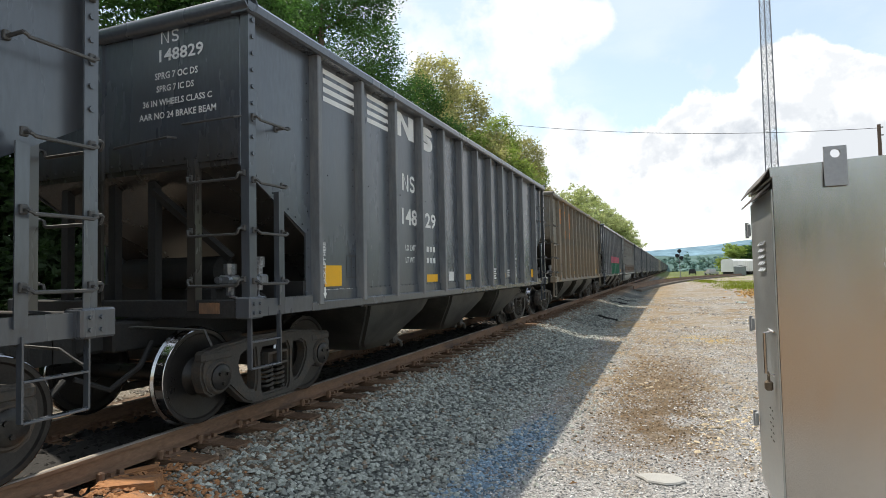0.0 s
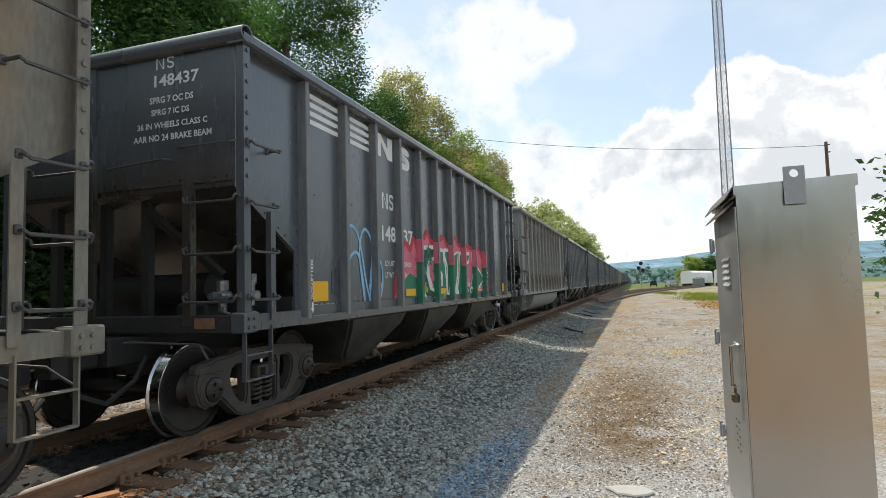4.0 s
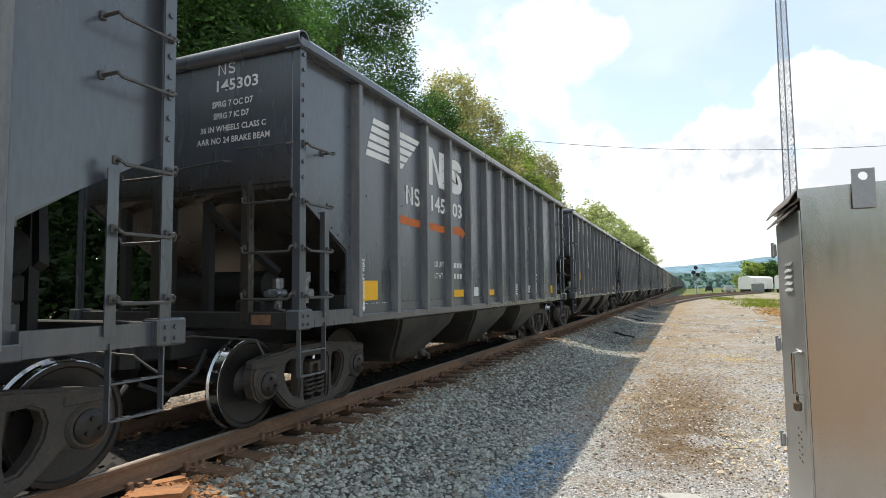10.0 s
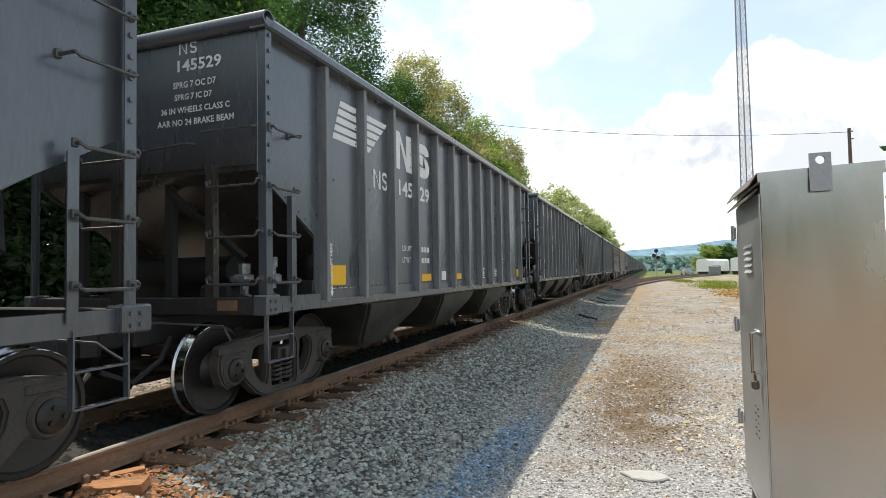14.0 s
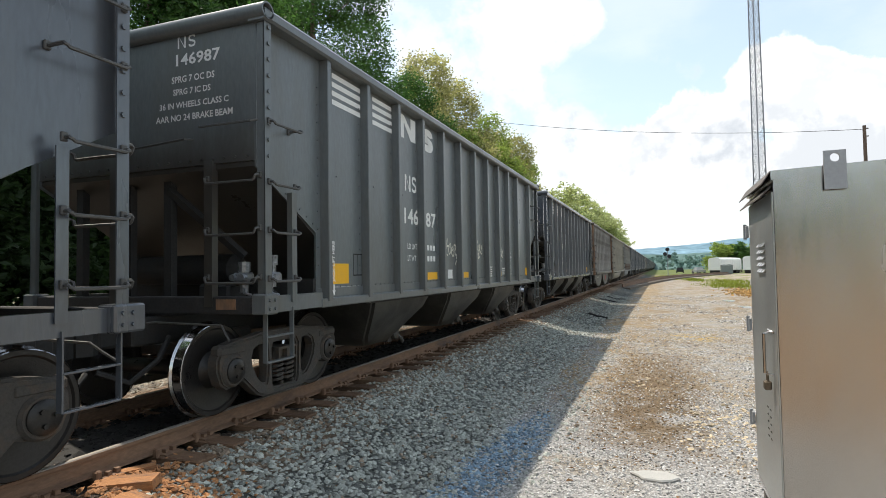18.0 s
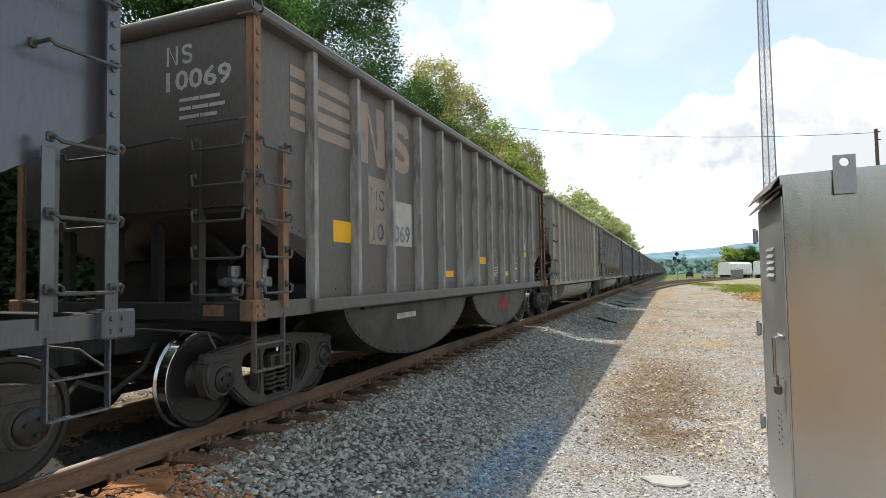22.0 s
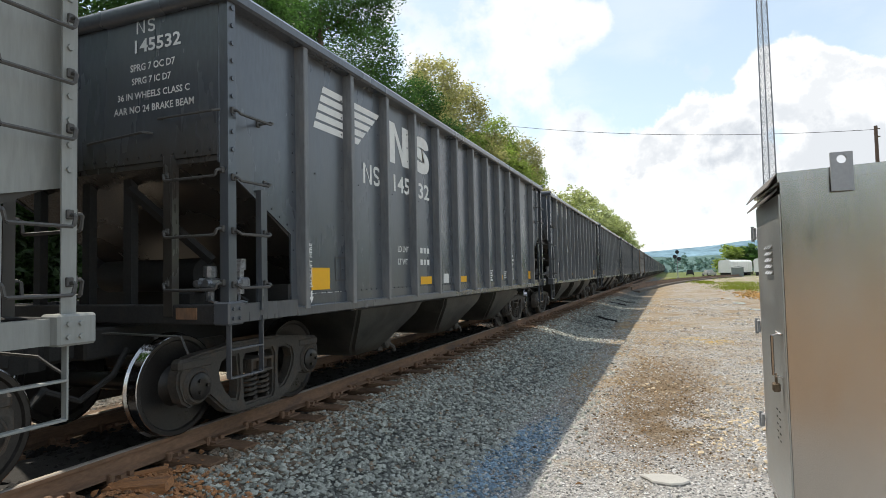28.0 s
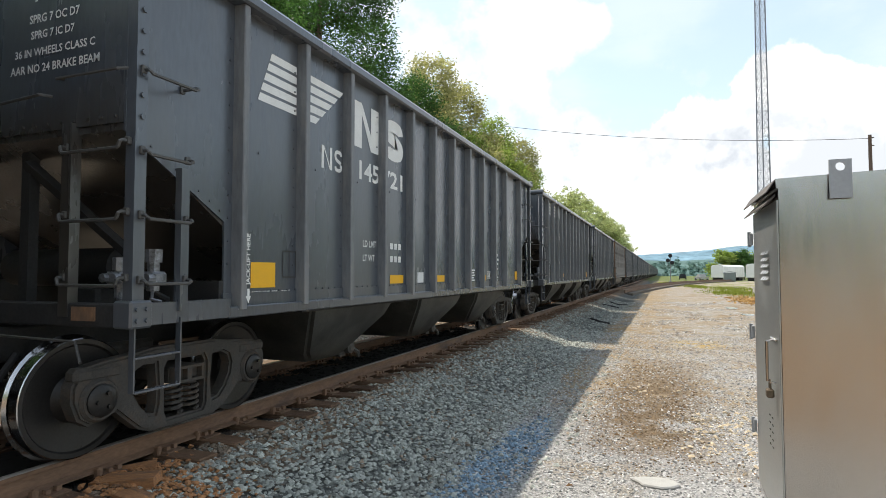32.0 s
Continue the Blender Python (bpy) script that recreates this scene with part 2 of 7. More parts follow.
M["yellow"] = material("yellow_reflector_sheet", (0.80, 0.42, 0.012), 0.5, 0, 0.04, 6, 60, 0.0, (0.5, 0.27, 0.03), (0.62, 0.85), 4)
M["handrail"] = material("worn_grab_iron_steel", (0.09, 0.088, 0.085), 0.55, 0.3, 0.15, 8, 60, 0.05)
M["rail"] = material("rusty_rail_steel", (0.19, 0.112, 0.07), 0.8, 0, 0.2, 4, 50, 0.2, (0.07, 0.05, 0.042), (0.5, 0.7), 3, (1, 0.3, 1))
M["railhead"] = material("polished_rail_head", (0.36, 0.32, 0.28), 0.5, 0.5, 0.06, 4, 50, 0.02, None, (0, 1), 1, (1, 0.2, 1))
M["tie"] = material("weathered_timber_tie", (0.15, 0.092, 0.058), 0.9, 0, 0.25, 6, 70, 0.5, (0.17, 0.10, 0.065), (0.52, 0.7), 5, (0.3, 2, 2), 0.2, per_object=0.3)
M["ballast"] = material("crushed_grey_ballast", (0.325, 0.335, 0.30), 0.9, 0, 0.2, 12, 90, 0.3, None, (0, 1), 1, (1, 1, 1), 0.3, per_island=0.42)
M["steel_box"] = material("brushed_stainless_steel", (0.46, 0.44, 0.415), 0.2, 0.95, 0.08, 2.2, 2.4, 0.28, (0.45, 0.43, 0.40), (0.45, 0.75), 2.4, (1, 1, 0.3))
M["door_steel"] = material("dull_stainless_door", (0.42, 0.43, 0.42), 0.4, 0.75, 0.07, 1.6, 50, 0.02, (0.44, 0.43, 0.40), (0.48, 0.7), 2.5, (1, 1, 2))
M["bark"] = material("grey_brown_bark", (0.13, 0.10, 0.075), 0.95, 0, 0.25, 4, 40, 0.6, None, (0, 1), 1, (3, 3, 0.6), 0.2)


M["ballast_tan"] = material("sunlit_tan_ballast", (0.40, 0.36, 0.30), 0.9, 0, 0.15, 12, 90, 0.3, None, (0, 1), 1, (1, 1, 1), 0.3, per_island=0.4)
# gravel coloured blue in place of the bluish light reflected there
M["blue_sheen"] = material("blue_dusted_gravel", (0.20, 0.28, 0.35), 0.9, 0, 0.15, 12, 90, 0.2, None, (0, 1), 1, (1, 1, 1), 0.3, per_island=0.5)
M["clod"] = material("brown_earth_clods", (0.21, 0.145, 0.085), 0.95, 0, 0.2, 12, 90, 0.2, None, (0, 1), 1, (1, 1, 1), 0.2, per_island=0.6)
M["gravel"] = material("pale_grey_gravel", (0.375, 0.37, 0.36), 0.9, 0, 0.18, 12, 90, 0.2, None, (0, 1), 1, (1, 1, 1), 0.3, per_island=0.75)
M["rubble"] = material("tan_broken_stone", (0.48, 0.395, 0.275), 0.9, 0, 0.15, 12, 90, 0.2, None, (0, 1), 1, (1, 1, 1), 0.3, per_island=0.4)
M["rust_ballast"] = material("rust_stained_ballast", (0.25, 0.195, 0.145), 0.9, 0, 0.2, 12, 90, 0.3, None, (0, 1), 1, (1, 1, 1), 0.3, per_island=0.5)
M["dry_leaf"] = material("dry_brown_leaf", (0.22, 0.12, 0.05), 0.8, 0, 0.2, 12, 60, 0.0, None, (0, 1), 1, (1, 1, 1), 0.3, per_island=0.5)
M["pale_stone"] = material("pale_concrete", (0.40, 0.39, 0.365), 0.9, 0, 0.08, 10, 90, 0.3, (0.42, 0.41, 0.38), (0.55, 0.75), 12)
M["old_wood"] = material("broken_orange_timber", (0.42, 0.20, 0.085), 0.9, 0, 0.25, 8, 70, 0.5, (0.16, 0.10, 0.07), (0.5, 0.7), 6, (0.4, 3, 3))
M["old_wood_grey"] = material("weathered_brown_pole_wood", (0.12, 0.085, 0.065), 0.9, 0, 0.2, 6, 70, 0.4, None, (0, 1), 1, (4, 4, 0.4))
M["rubber"] = material("black_rubber", (0.025, 0.025, 0.026), 0.7, 0, 0.15, 6, 60, 0.1)
M["dark_steel"] = material("dull_brown_grey_steel", (0.13, 0.115, 0.10), 0.6, 0.3, 0.2, 8, 60, 0.1, (0.16, 0.08, 0.04), (0.55, 0.75), 9)
M["grey_steel"] = material("dull_grey_steel_plate", (0.36, 0.37, 0.38), 0.5, 0.5, 0.06, 8, 60, 0.05)
M["brass"] = material("weathered_brass", (0.15, 0.115, 0.08), 0.5, 0.6, 0.15, 20, 80, 0.1)
M["galvanised"] = material("galvanised_steel", (0.25, 0.26, 0.28), 0.5, 0.4, 0.08, 3, 50, 0.0)
M["white_wall"] = material("white_painted_steel", (0.74, 0.74, 0.72), 0.6, 0, 0.05, 0.8, 12, 0.0, (0.5, 0.49, 0.46), (0.58, 0.8), 0.5)
M["grey_green"] = material("grey_green_sheet_metal", (0.20, 0.23, 0.21), 0.6, 0, 0.1, 2, 20, 0.0)
M["puddle"] = material("still_brown_water", (0.10, 0.09, 0.07), 0.12, 0, 0.1, 3, 20, 0.0, None, (0, 1), 1, (1, 1, 1), 1.0)
M["straw"] = material("dead_orange_straw", (0.40, 0.24, 0.09), 0.9, 0, 0.2, 4, 20, 0.0, None, (0, 1), 1, (1, 1, 1), 0.2, per_island=0.4)
M["dark_bed"] = material("dark_brown_track_bed", (0.12, 0.10, 0.08), 0.95, 0, 0.25, 3, 20, 0.2)
# distance haze is put into the base colours of the far ridge and woods
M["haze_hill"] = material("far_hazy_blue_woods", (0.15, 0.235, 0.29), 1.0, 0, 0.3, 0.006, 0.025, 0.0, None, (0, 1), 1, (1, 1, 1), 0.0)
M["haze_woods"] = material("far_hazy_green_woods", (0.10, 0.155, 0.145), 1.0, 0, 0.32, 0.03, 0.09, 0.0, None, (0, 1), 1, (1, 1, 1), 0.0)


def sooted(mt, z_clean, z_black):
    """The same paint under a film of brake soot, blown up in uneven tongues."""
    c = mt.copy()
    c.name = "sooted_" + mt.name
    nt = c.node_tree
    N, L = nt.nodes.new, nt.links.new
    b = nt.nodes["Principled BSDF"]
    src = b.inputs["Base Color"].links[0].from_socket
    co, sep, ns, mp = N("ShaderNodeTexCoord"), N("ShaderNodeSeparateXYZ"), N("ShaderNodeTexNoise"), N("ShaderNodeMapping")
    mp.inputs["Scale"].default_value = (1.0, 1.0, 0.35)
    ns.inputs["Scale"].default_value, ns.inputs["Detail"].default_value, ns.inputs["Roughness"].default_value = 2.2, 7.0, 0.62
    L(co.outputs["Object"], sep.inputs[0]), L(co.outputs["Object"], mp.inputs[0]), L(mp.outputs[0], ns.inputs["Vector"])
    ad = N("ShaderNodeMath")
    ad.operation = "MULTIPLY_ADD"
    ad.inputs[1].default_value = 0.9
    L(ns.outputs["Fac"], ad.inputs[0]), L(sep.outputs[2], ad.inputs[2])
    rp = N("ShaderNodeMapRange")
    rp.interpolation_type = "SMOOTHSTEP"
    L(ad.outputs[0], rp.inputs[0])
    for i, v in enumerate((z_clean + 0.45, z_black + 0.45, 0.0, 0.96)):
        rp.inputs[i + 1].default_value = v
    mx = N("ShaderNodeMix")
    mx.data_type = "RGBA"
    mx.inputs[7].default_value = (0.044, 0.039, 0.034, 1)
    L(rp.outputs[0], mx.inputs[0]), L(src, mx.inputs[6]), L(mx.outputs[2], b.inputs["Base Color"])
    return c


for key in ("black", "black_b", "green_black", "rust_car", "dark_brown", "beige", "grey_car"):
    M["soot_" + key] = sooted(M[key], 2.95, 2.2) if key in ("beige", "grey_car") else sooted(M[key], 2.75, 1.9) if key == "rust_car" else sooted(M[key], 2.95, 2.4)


def leaf_material(name, base, k=0.35):
    mt = material(name, base, 0.6, 0, 0.15, 0.6, 8, 0.0, None, (0, 1), 1, (1, 1, 1), 0.3, per_island=k)
    nt = mt.node_tree
    b, out = nt.nodes["Principled BSDF"], nt.nodes["Material Output"]
    tr, add = nt.nodes.new("ShaderNodeBsdfTranslucent"), nt.nodes.new("ShaderNodeMixShader")
    add.inputs[0].default_value = 0.5
    src = b.inputs["Base Color"].links[0].from_socket
    hsv = nt.nodes.new("ShaderNodeHueSaturation")
    hsv.inputs["Saturation"].default_value, hsv.inputs["Value"].default_value = 1.15, 1.7
    nt.links.new(src, hsv.inputs["Color"]), nt.links.new(hsv.outputs[0], tr.inputs[0])
    nt.links.new(b.outputs[0], add.inputs[1]), nt.links.new(tr.outputs[0], add.inputs[2]), nt.links.new(add.outputs[0], out.inputs[0])
    return mt


M["leaf"] = leaf_material("dark_green_leaves", (0.05, 0.098, 0.03))
# leaf green darkened to stand for the shaded side of the wood
M["leaf_shade"] = leaf_material("deep_green_undergrowth_leaves", (0.035, 0.06, 0.02))
# far leaves carry the distance haze in their colour
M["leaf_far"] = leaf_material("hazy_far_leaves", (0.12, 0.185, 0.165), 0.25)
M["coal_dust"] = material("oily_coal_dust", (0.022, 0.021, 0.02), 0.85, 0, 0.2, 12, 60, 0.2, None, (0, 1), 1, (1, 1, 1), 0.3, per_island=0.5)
M["leaf_light"] = leaf_material("bright_green_leaves", (0.20, 0.255, 0.075))
M["leaf_tan"] = leaf_material("yellowing_brown_green_leaves", (0.28, 0.275, 0.125))
# leaves paled so that the distant trees look hazy
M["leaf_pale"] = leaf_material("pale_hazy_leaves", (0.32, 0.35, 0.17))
M["grass"] = leaf_material("sunlit_grass_blades", (0.16, 0.19, 0.04))


# ---- building helpers ----
def thing(name, label, category, group="", kind=""):
    return tagged(new(name), label, category, group, kind)


def part(name, bm, mat, parent=None, label=""):
    me = bpy.data.meshes.new(name)
    bm.to_mesh(me)
    bm.free()
    me.materials.append(mat)
    ob = new(name, me)
    ob.parent = parent
    if label:
        ob["label"] = label
    return ob


def again(ob, m, parent=None):
    """Another part on the same mesh."""
    o = ob.copy()
    scene.collection.objects.link(o)
    o.parent = parent if parent is not None else ob.parent
    o.matrix_basis = m
    return o


def box(bm, x0, x1, y0, y1, z0, z1, bevel=0.0):
    r = bmesh.ops.create_cube(bm, size=1)
    bmesh.ops.scale(bm, vec=(x1 - x0, y1 - y0, z1 - z0), verts=r["verts"])
    bmesh.ops.translate(bm, vec=((x0 + x1) / 2, (y0 + y1) / 2, (z0 + z1) / 2), verts=r["verts"])
    if bevel:
        es = list({e for v in r["verts"] for e in v.link_edges})
        bmesh.ops.bevel(bm, geom=es, offset=bevel, segments=1, affect="EDGES")
    return r["verts"]


def prism(bm, pts, axis, a, b):
    """A polygon, given in the two other axes, drawn out along an axis from a to b."""
    def at(p, h):
        return {"x": (h, p[0], p[1]), "y": (p[0], h, p[1]), "z": (p[0], p[1], h)}[axis]
    lo, hi = [bm.verts.new(at(p, a)) for p in pts], [bm.verts.new(at(p, b)) for p in pts]
    fs = [bm.faces.new(lo), bm.faces.new(hi[::-1])]
    n = len(pts)
    for i in range(n):
        fs.append(bm.faces.new((lo[i], hi[i], hi[(i + 1) % n], lo[(i + 1) % n])))
    bmesh.ops.recalc_face_normals(bm, faces=fs)


def loft(bm, rings, close=True):
    """Skin over rings of points, capped at both ends."""
    vs = [[bm.verts.new(p) for p in r] for r in rings]
    n, fs = len(vs[0]), []
    for a, b in zip(vs, vs[1:]):
        for i in range(n):
            fs.append(bm.faces.new((a[i], b[i], b[(i + 1) % n], a[(i + 1) % n])))
    if close:
        fs += [bm.faces.new(vs[0]), bm.faces.new(vs[-1][::-1])]
    bmesh.ops.recalc_face_normals(bm, faces=fs)
    return fs


def rod(bm, pts, r, sides=6):
    """A round bar along a chain of points."""
    pts = [Vector(p) for p in pts]
    rings = []
    for i, p in enumerate(pts):
        d = (pts[min(i + 1, len(pts) - 1)] - pts[max(i - 1, 0)]).normalized()
        a = d.orthogonal().normalized()
        if rings:
            a = (last - d * last.dot(d)).normalized()
        last = a
        b = d.cross(a)
        rings.append([p + (a * math.cos(t) + b * math.sin(t)) * r for t in (2 * math.pi * k / sides for k in range(sides))])
    loft(bm, rings)


def disc_turn(bm, profile, centre, axis="x", sides=32, close=True):
    """A turned body: profile of (along, radius) about an axis through centre."""
    rings = []
    for a, r in profile:
        ring = []
        for k in range(sides):
            t = 2 * math.pi * k / sides
            c, s = math.cos(t) * r, math.sin(t) * r
            q = {"x": (a, c, s), "y": (c, a, s), "z": (c, s, a)}[axis]
            ring.append(Vector(centre) + Vector(q))
        rings.append(ring)
    loft(bm, rings, close)


def smooth(ob, angle=40):
    for p in ob.data.polygons:
        p.use_smooth = True
    ob.data.set_sharp_from_angle(angle=radians(angle))
    return ob


# ---- coal cars: y = 0 at the leading corner post, the car moves towards -y ----
LB, PITCH, Y0 = 12.9, 14.3733, 4.207
SLACK = {0: 0.02, 1: -0.05, 2: 0.14, 3: 0.06, 4: -0.12, 5: -0.07, 7: 0.04, 9: 0.03, 10: 0.05, 11: -0.04, 12: -0.15, 14: 0.21, 13: 0.44, 15: 0.09, 16: -0.19}     # play in the couplers


def run(t):
    """How far the train has gone after t seconds: it gains a little speed."""
    return 7.103794 * t + 0.004204 * t * t - 0.000019 * t ** 3


def lead(k):
    return Y0 + k * PITCH + SLACK.get(k, 0.0)


SX, RX, ZT, ZS = 1.505, 1.615, 3.93, 1.08
RIBS = [1.14, 2.09, 3.02, 3.93, 4.84, 5.74, 6.65, 7.56, 8.46, 9.37, 10.31, 11.76]
WHEEL_R = 0.457


def flip(bm, s, e):
    """Mirror a front right piece to the other side (s = -1) and to the rear end (e = 1)."""
    if s < 0:
        bmesh.ops.scale(bm, vec=(-1, 1, 1), verts=bm.verts)
    if e:
        bmesh.ops.scale(bm, vec=(1, -1, 1), verts=bm.verts)
        bmesh.ops.translate(bm, vec=(0, LB, 0), verts=bm.verts)
    if (s < 0) != bool(e):
        bmesh.ops.reverse_faces(bm, faces=bm.faces)
    return bm


def bolts(bm, pts, r=0.011, axis="x", h=0.012):
    for p in pts:
        i = "xy".index(axis)
        hexagon = [(r * math.cos(k * math.pi / 3), r * math.sin(k * math.pi / 3)) for k in range(6)]
        ends = [[bm.verts.new((p[0] + q, p[1] + a, p[2] + c) if i == 0 else (p[0] + a, p[1] + q, p[2] + c)) for a, c in hexagon] for q in (-h, h)]
        for k in range(6):
            j = (k + 1) % 6
            side = (ends[0][k], ends[0][j], ends[1][j], ends[1][k])
            bm.faces.new(side if i == 0 else side[::-1])
        for cap in ((ends[1], ends[0][::-1]) if i == 0 else (ends[1][::-1], ends[0])):
            bm.faces.new(cap)


def iron(bm, xa, xb, y0, y1, z, up):
    """A grab iron bolted at both ends, its bar hanging by up below the feet."""
    o = xa + 0.065
    rod(bm, [(xa, y0, z + up), (o - 0.012, y0, z + up), (o, y0, z + up - 0.012), (o, y0 + 0.012, z + 0.012), (o, y0 + 0.025, z), (o, y1 - 0.025, z), (o, y1 - 0.012, z + 0.012), (o, y1, z + up - 0.012), (o - 0.012, y1, z + up), (xb, y1, z + up)], 0.013)
    for x, y in ((xa, y0), (xb, y1)):
        box(bm, x - 0.004, x + 0.024, y - 0.022, y + 0.022, z + up - 0.025, z + up + 0.035, 0.006)


def build_truck(car, y):
    """A two-axle truck under a car, with its wheels."""
    bm = bmesh.new()
    box(bm, -1.031, 1.031, -0.168, 0.168, 0.452, 0.593, 0.02)
    box(bm, -0.35, 0.35, -0.3, 0.3, 0.6, 0.78, 0.03)
    truck = part("truck", bm, M["truck"], car)
    truck.location = (0, y, 0)
    for s in (1, -1):
        bm = bmesh.new()
        # cast side frame: pedestals over the axles, a top arch, a dropped bottom chord, two windows
        half = [(0.0, 0.79), (0.36, 0.79), (0.56, 0.76), (0.78, 0.745), (0.93, 0.72), (1.02, 0.665), (1.07, 0.585), (1.075, 0.47), (1.02, 0.33), (0.93, 0.27), (0.86, 0.29), (0.70, 0.33), (0.60, 0.24), (0.48, 0.14), (0.36, 0.095), (0.0, 0.09)]
        window = [(0.33, 0.655), (0.45, 0.66), (0.535, 0.62), (0.565, 0.54), (0.545, 0.44), (0.48, 0.33), (0.40, 0.25), (0.335, 0.24), (0.315, 0.31), (0.31, 0.45)]
        spring = [(-0.20, 0.17), (0.20, 0.17), (0.225, 0.22), (0.235, 0.60), (0.20, 0.66), (-0.20, 0.66), (-0.235, 0.60), (-0.225, 0.22)]
        loops = [half + [(-a, z) for a, z in half[-2:0:-1]], window, [(-a, z) for a, z in window], spring]
        es = []
        for lp in loops:
            vs = [bm.verts.new((0.93, a, z)) for a, z in lp]
            es += [bm.edges.new((vs[i], vs[(i + 1) % len(vs)])) for i in range(len(vs))]
        fs = [f for f in bmesh.ops.triangle_fill(bm, use_beauty=True, use_dissolve=False, edges=es)["geom"] if isinstance(f, bmesh.types.BMFace)]
        more = bmesh.ops.extrude_face_region(bm, geom=fs)["geom"]
        bmesh.ops.translate(bm, vec=(0.125, 0, 0), verts=[v for v in more if isinstance(v, bmesh.types.BMVert)])
        bmesh.ops.recalc_face_normals(bm, faces=bm.faces)
        bmesh.ops.bevel(bm, geom=[e for e in bm.edges if all(v.co.x > 1.0 for v in e.verts) and len(e.link_faces) == 2 and e.calc_face_angle(0) > 1.0], offset=0.022, segments=2, affect="EDGES")
        for yy in (-0.86, 0.86):
            disc_turn(bm, [(0.9, 0.165), (1.06, 0.165), (1.085, 0.145)], (0, yy, WHEEL_R), "x", 24)
            box(bm, 0.93, 1.065, yy - 0.2, yy + 0.2, 0.60, 0.715, 0.03)
        flip(bm, s, 0)
        smooth(part("side_frame", bm, M["truck"], truck), 30)
        for yy in (-0.095, 0.095):
            bm = bmesh.new()
            pts = [(0.985 + 0.075 * math.cos(a), yy + 0.078 * math.sin(a), 0.19 + 0.25 * a / (2 * math.pi * 5)) for a in (k * math.pi / 4 for k in range(41))]
            rod(bm, pts, 0.016, 5)
            flip(bm, s, 0)
            part("spring", bm, M["truck"], truck)
        bm = bmesh.new()
        # cast end of the bolster with two open pockets
        es = []
        for lp in ([(-0.17, 0.45), (0.17, 0.45), (0.17, 0.595), (-0.17, 0.595)], *([(c - 0.06, 0.475), (c + 0.06, 0.475), (c + 0.06, 0.57), (c - 0.06, 0.57)] for c in (-0.085, 0.085))):
            vs = [bm.verts.new((1.03, a, z)) for a, z in lp]
            es += [bm.edges.new((vs[i], vs[(i + 1) % 4])) for i in range(4)]
        fs = [f for f in bmesh.ops.triangle_fill(bm, use_beauty=True, use_dissolve=False, edges=es)["geom"] if isinstance(f, bmesh.types.BMFace)]
        more = bmesh.ops.extrude_face_region(bm, geom=fs)["geom"]
        bmesh.ops.translate(bm, vec=(0.06, 0, 0), verts=[v for v in more if isinstance(v, bmesh.types.BMVert)])
        bmesh.ops.recalc_face_normals(bm, faces=bm.faces)
        flip(bm, s, 0)
        part("bolster_end", bm, M["truck"], truck)
    for yy in (-0.86, 0.86):
        bm = bmesh.new()
        rod(bm, [(-1.05, 0, 0), (1.05, 0, 0)], 0.085, 12)
        for s in (1, -1):
            def at(l):
                return [(a * s, r) for a, r in l]
            disc_turn(bm, at([(0.66, 0.13), (0.72, 0.17), (0.725, 0.37), (0.70, 0.40), (0.70, 0.452), (0.832, 0.452), (0.832, 0.415), (0.815, 0.40), (0.79, 0.19), (0.86, 0.13)]), (0, 0, 0), "x", 40)
            disc_turn(bm, at([(1.05, 0.125), (1.10, 0.125), (1.115, 0.105), (1.12, 0.04)]), (0, 0, 0), "x", 18)
            for k in range(3):
                a = 2 * math.pi * k / 3 + 0.4
                disc_turn(bm, at([(1.112, 0.018), (1.138, 0.018)]), (0, 0.06 * math.cos(a), 0.06 * math.sin(a)), "x", 6)
        for f in bm.faces:
            f.material_index = 0
        n0 = len(bm.faces)
        for s in (1, -1):
            rings = [(a * s, r) for a, r in ((0.698, 0.453), (0.698, 0.478), (0.715, 0.482), (0.73, 0.459), (0.832, WHEEL_R), (0.836, 0.449))]
            disc_turn(bm, rings, (0, 0, 0), "x", 48, False)
        bm.faces.ensure_lookup_table()
        for f in bm.faces[n0:]:
            f.material_index = 1
        w = part("wheelset", bm, M["wheel_face"], truck, "dark wheels with bright polished treads on an axle")
        w.data.materials.append(M["tread"])
        smooth(w, 35)
        w.location = (0, yy, WHEEL_R)
    return truck


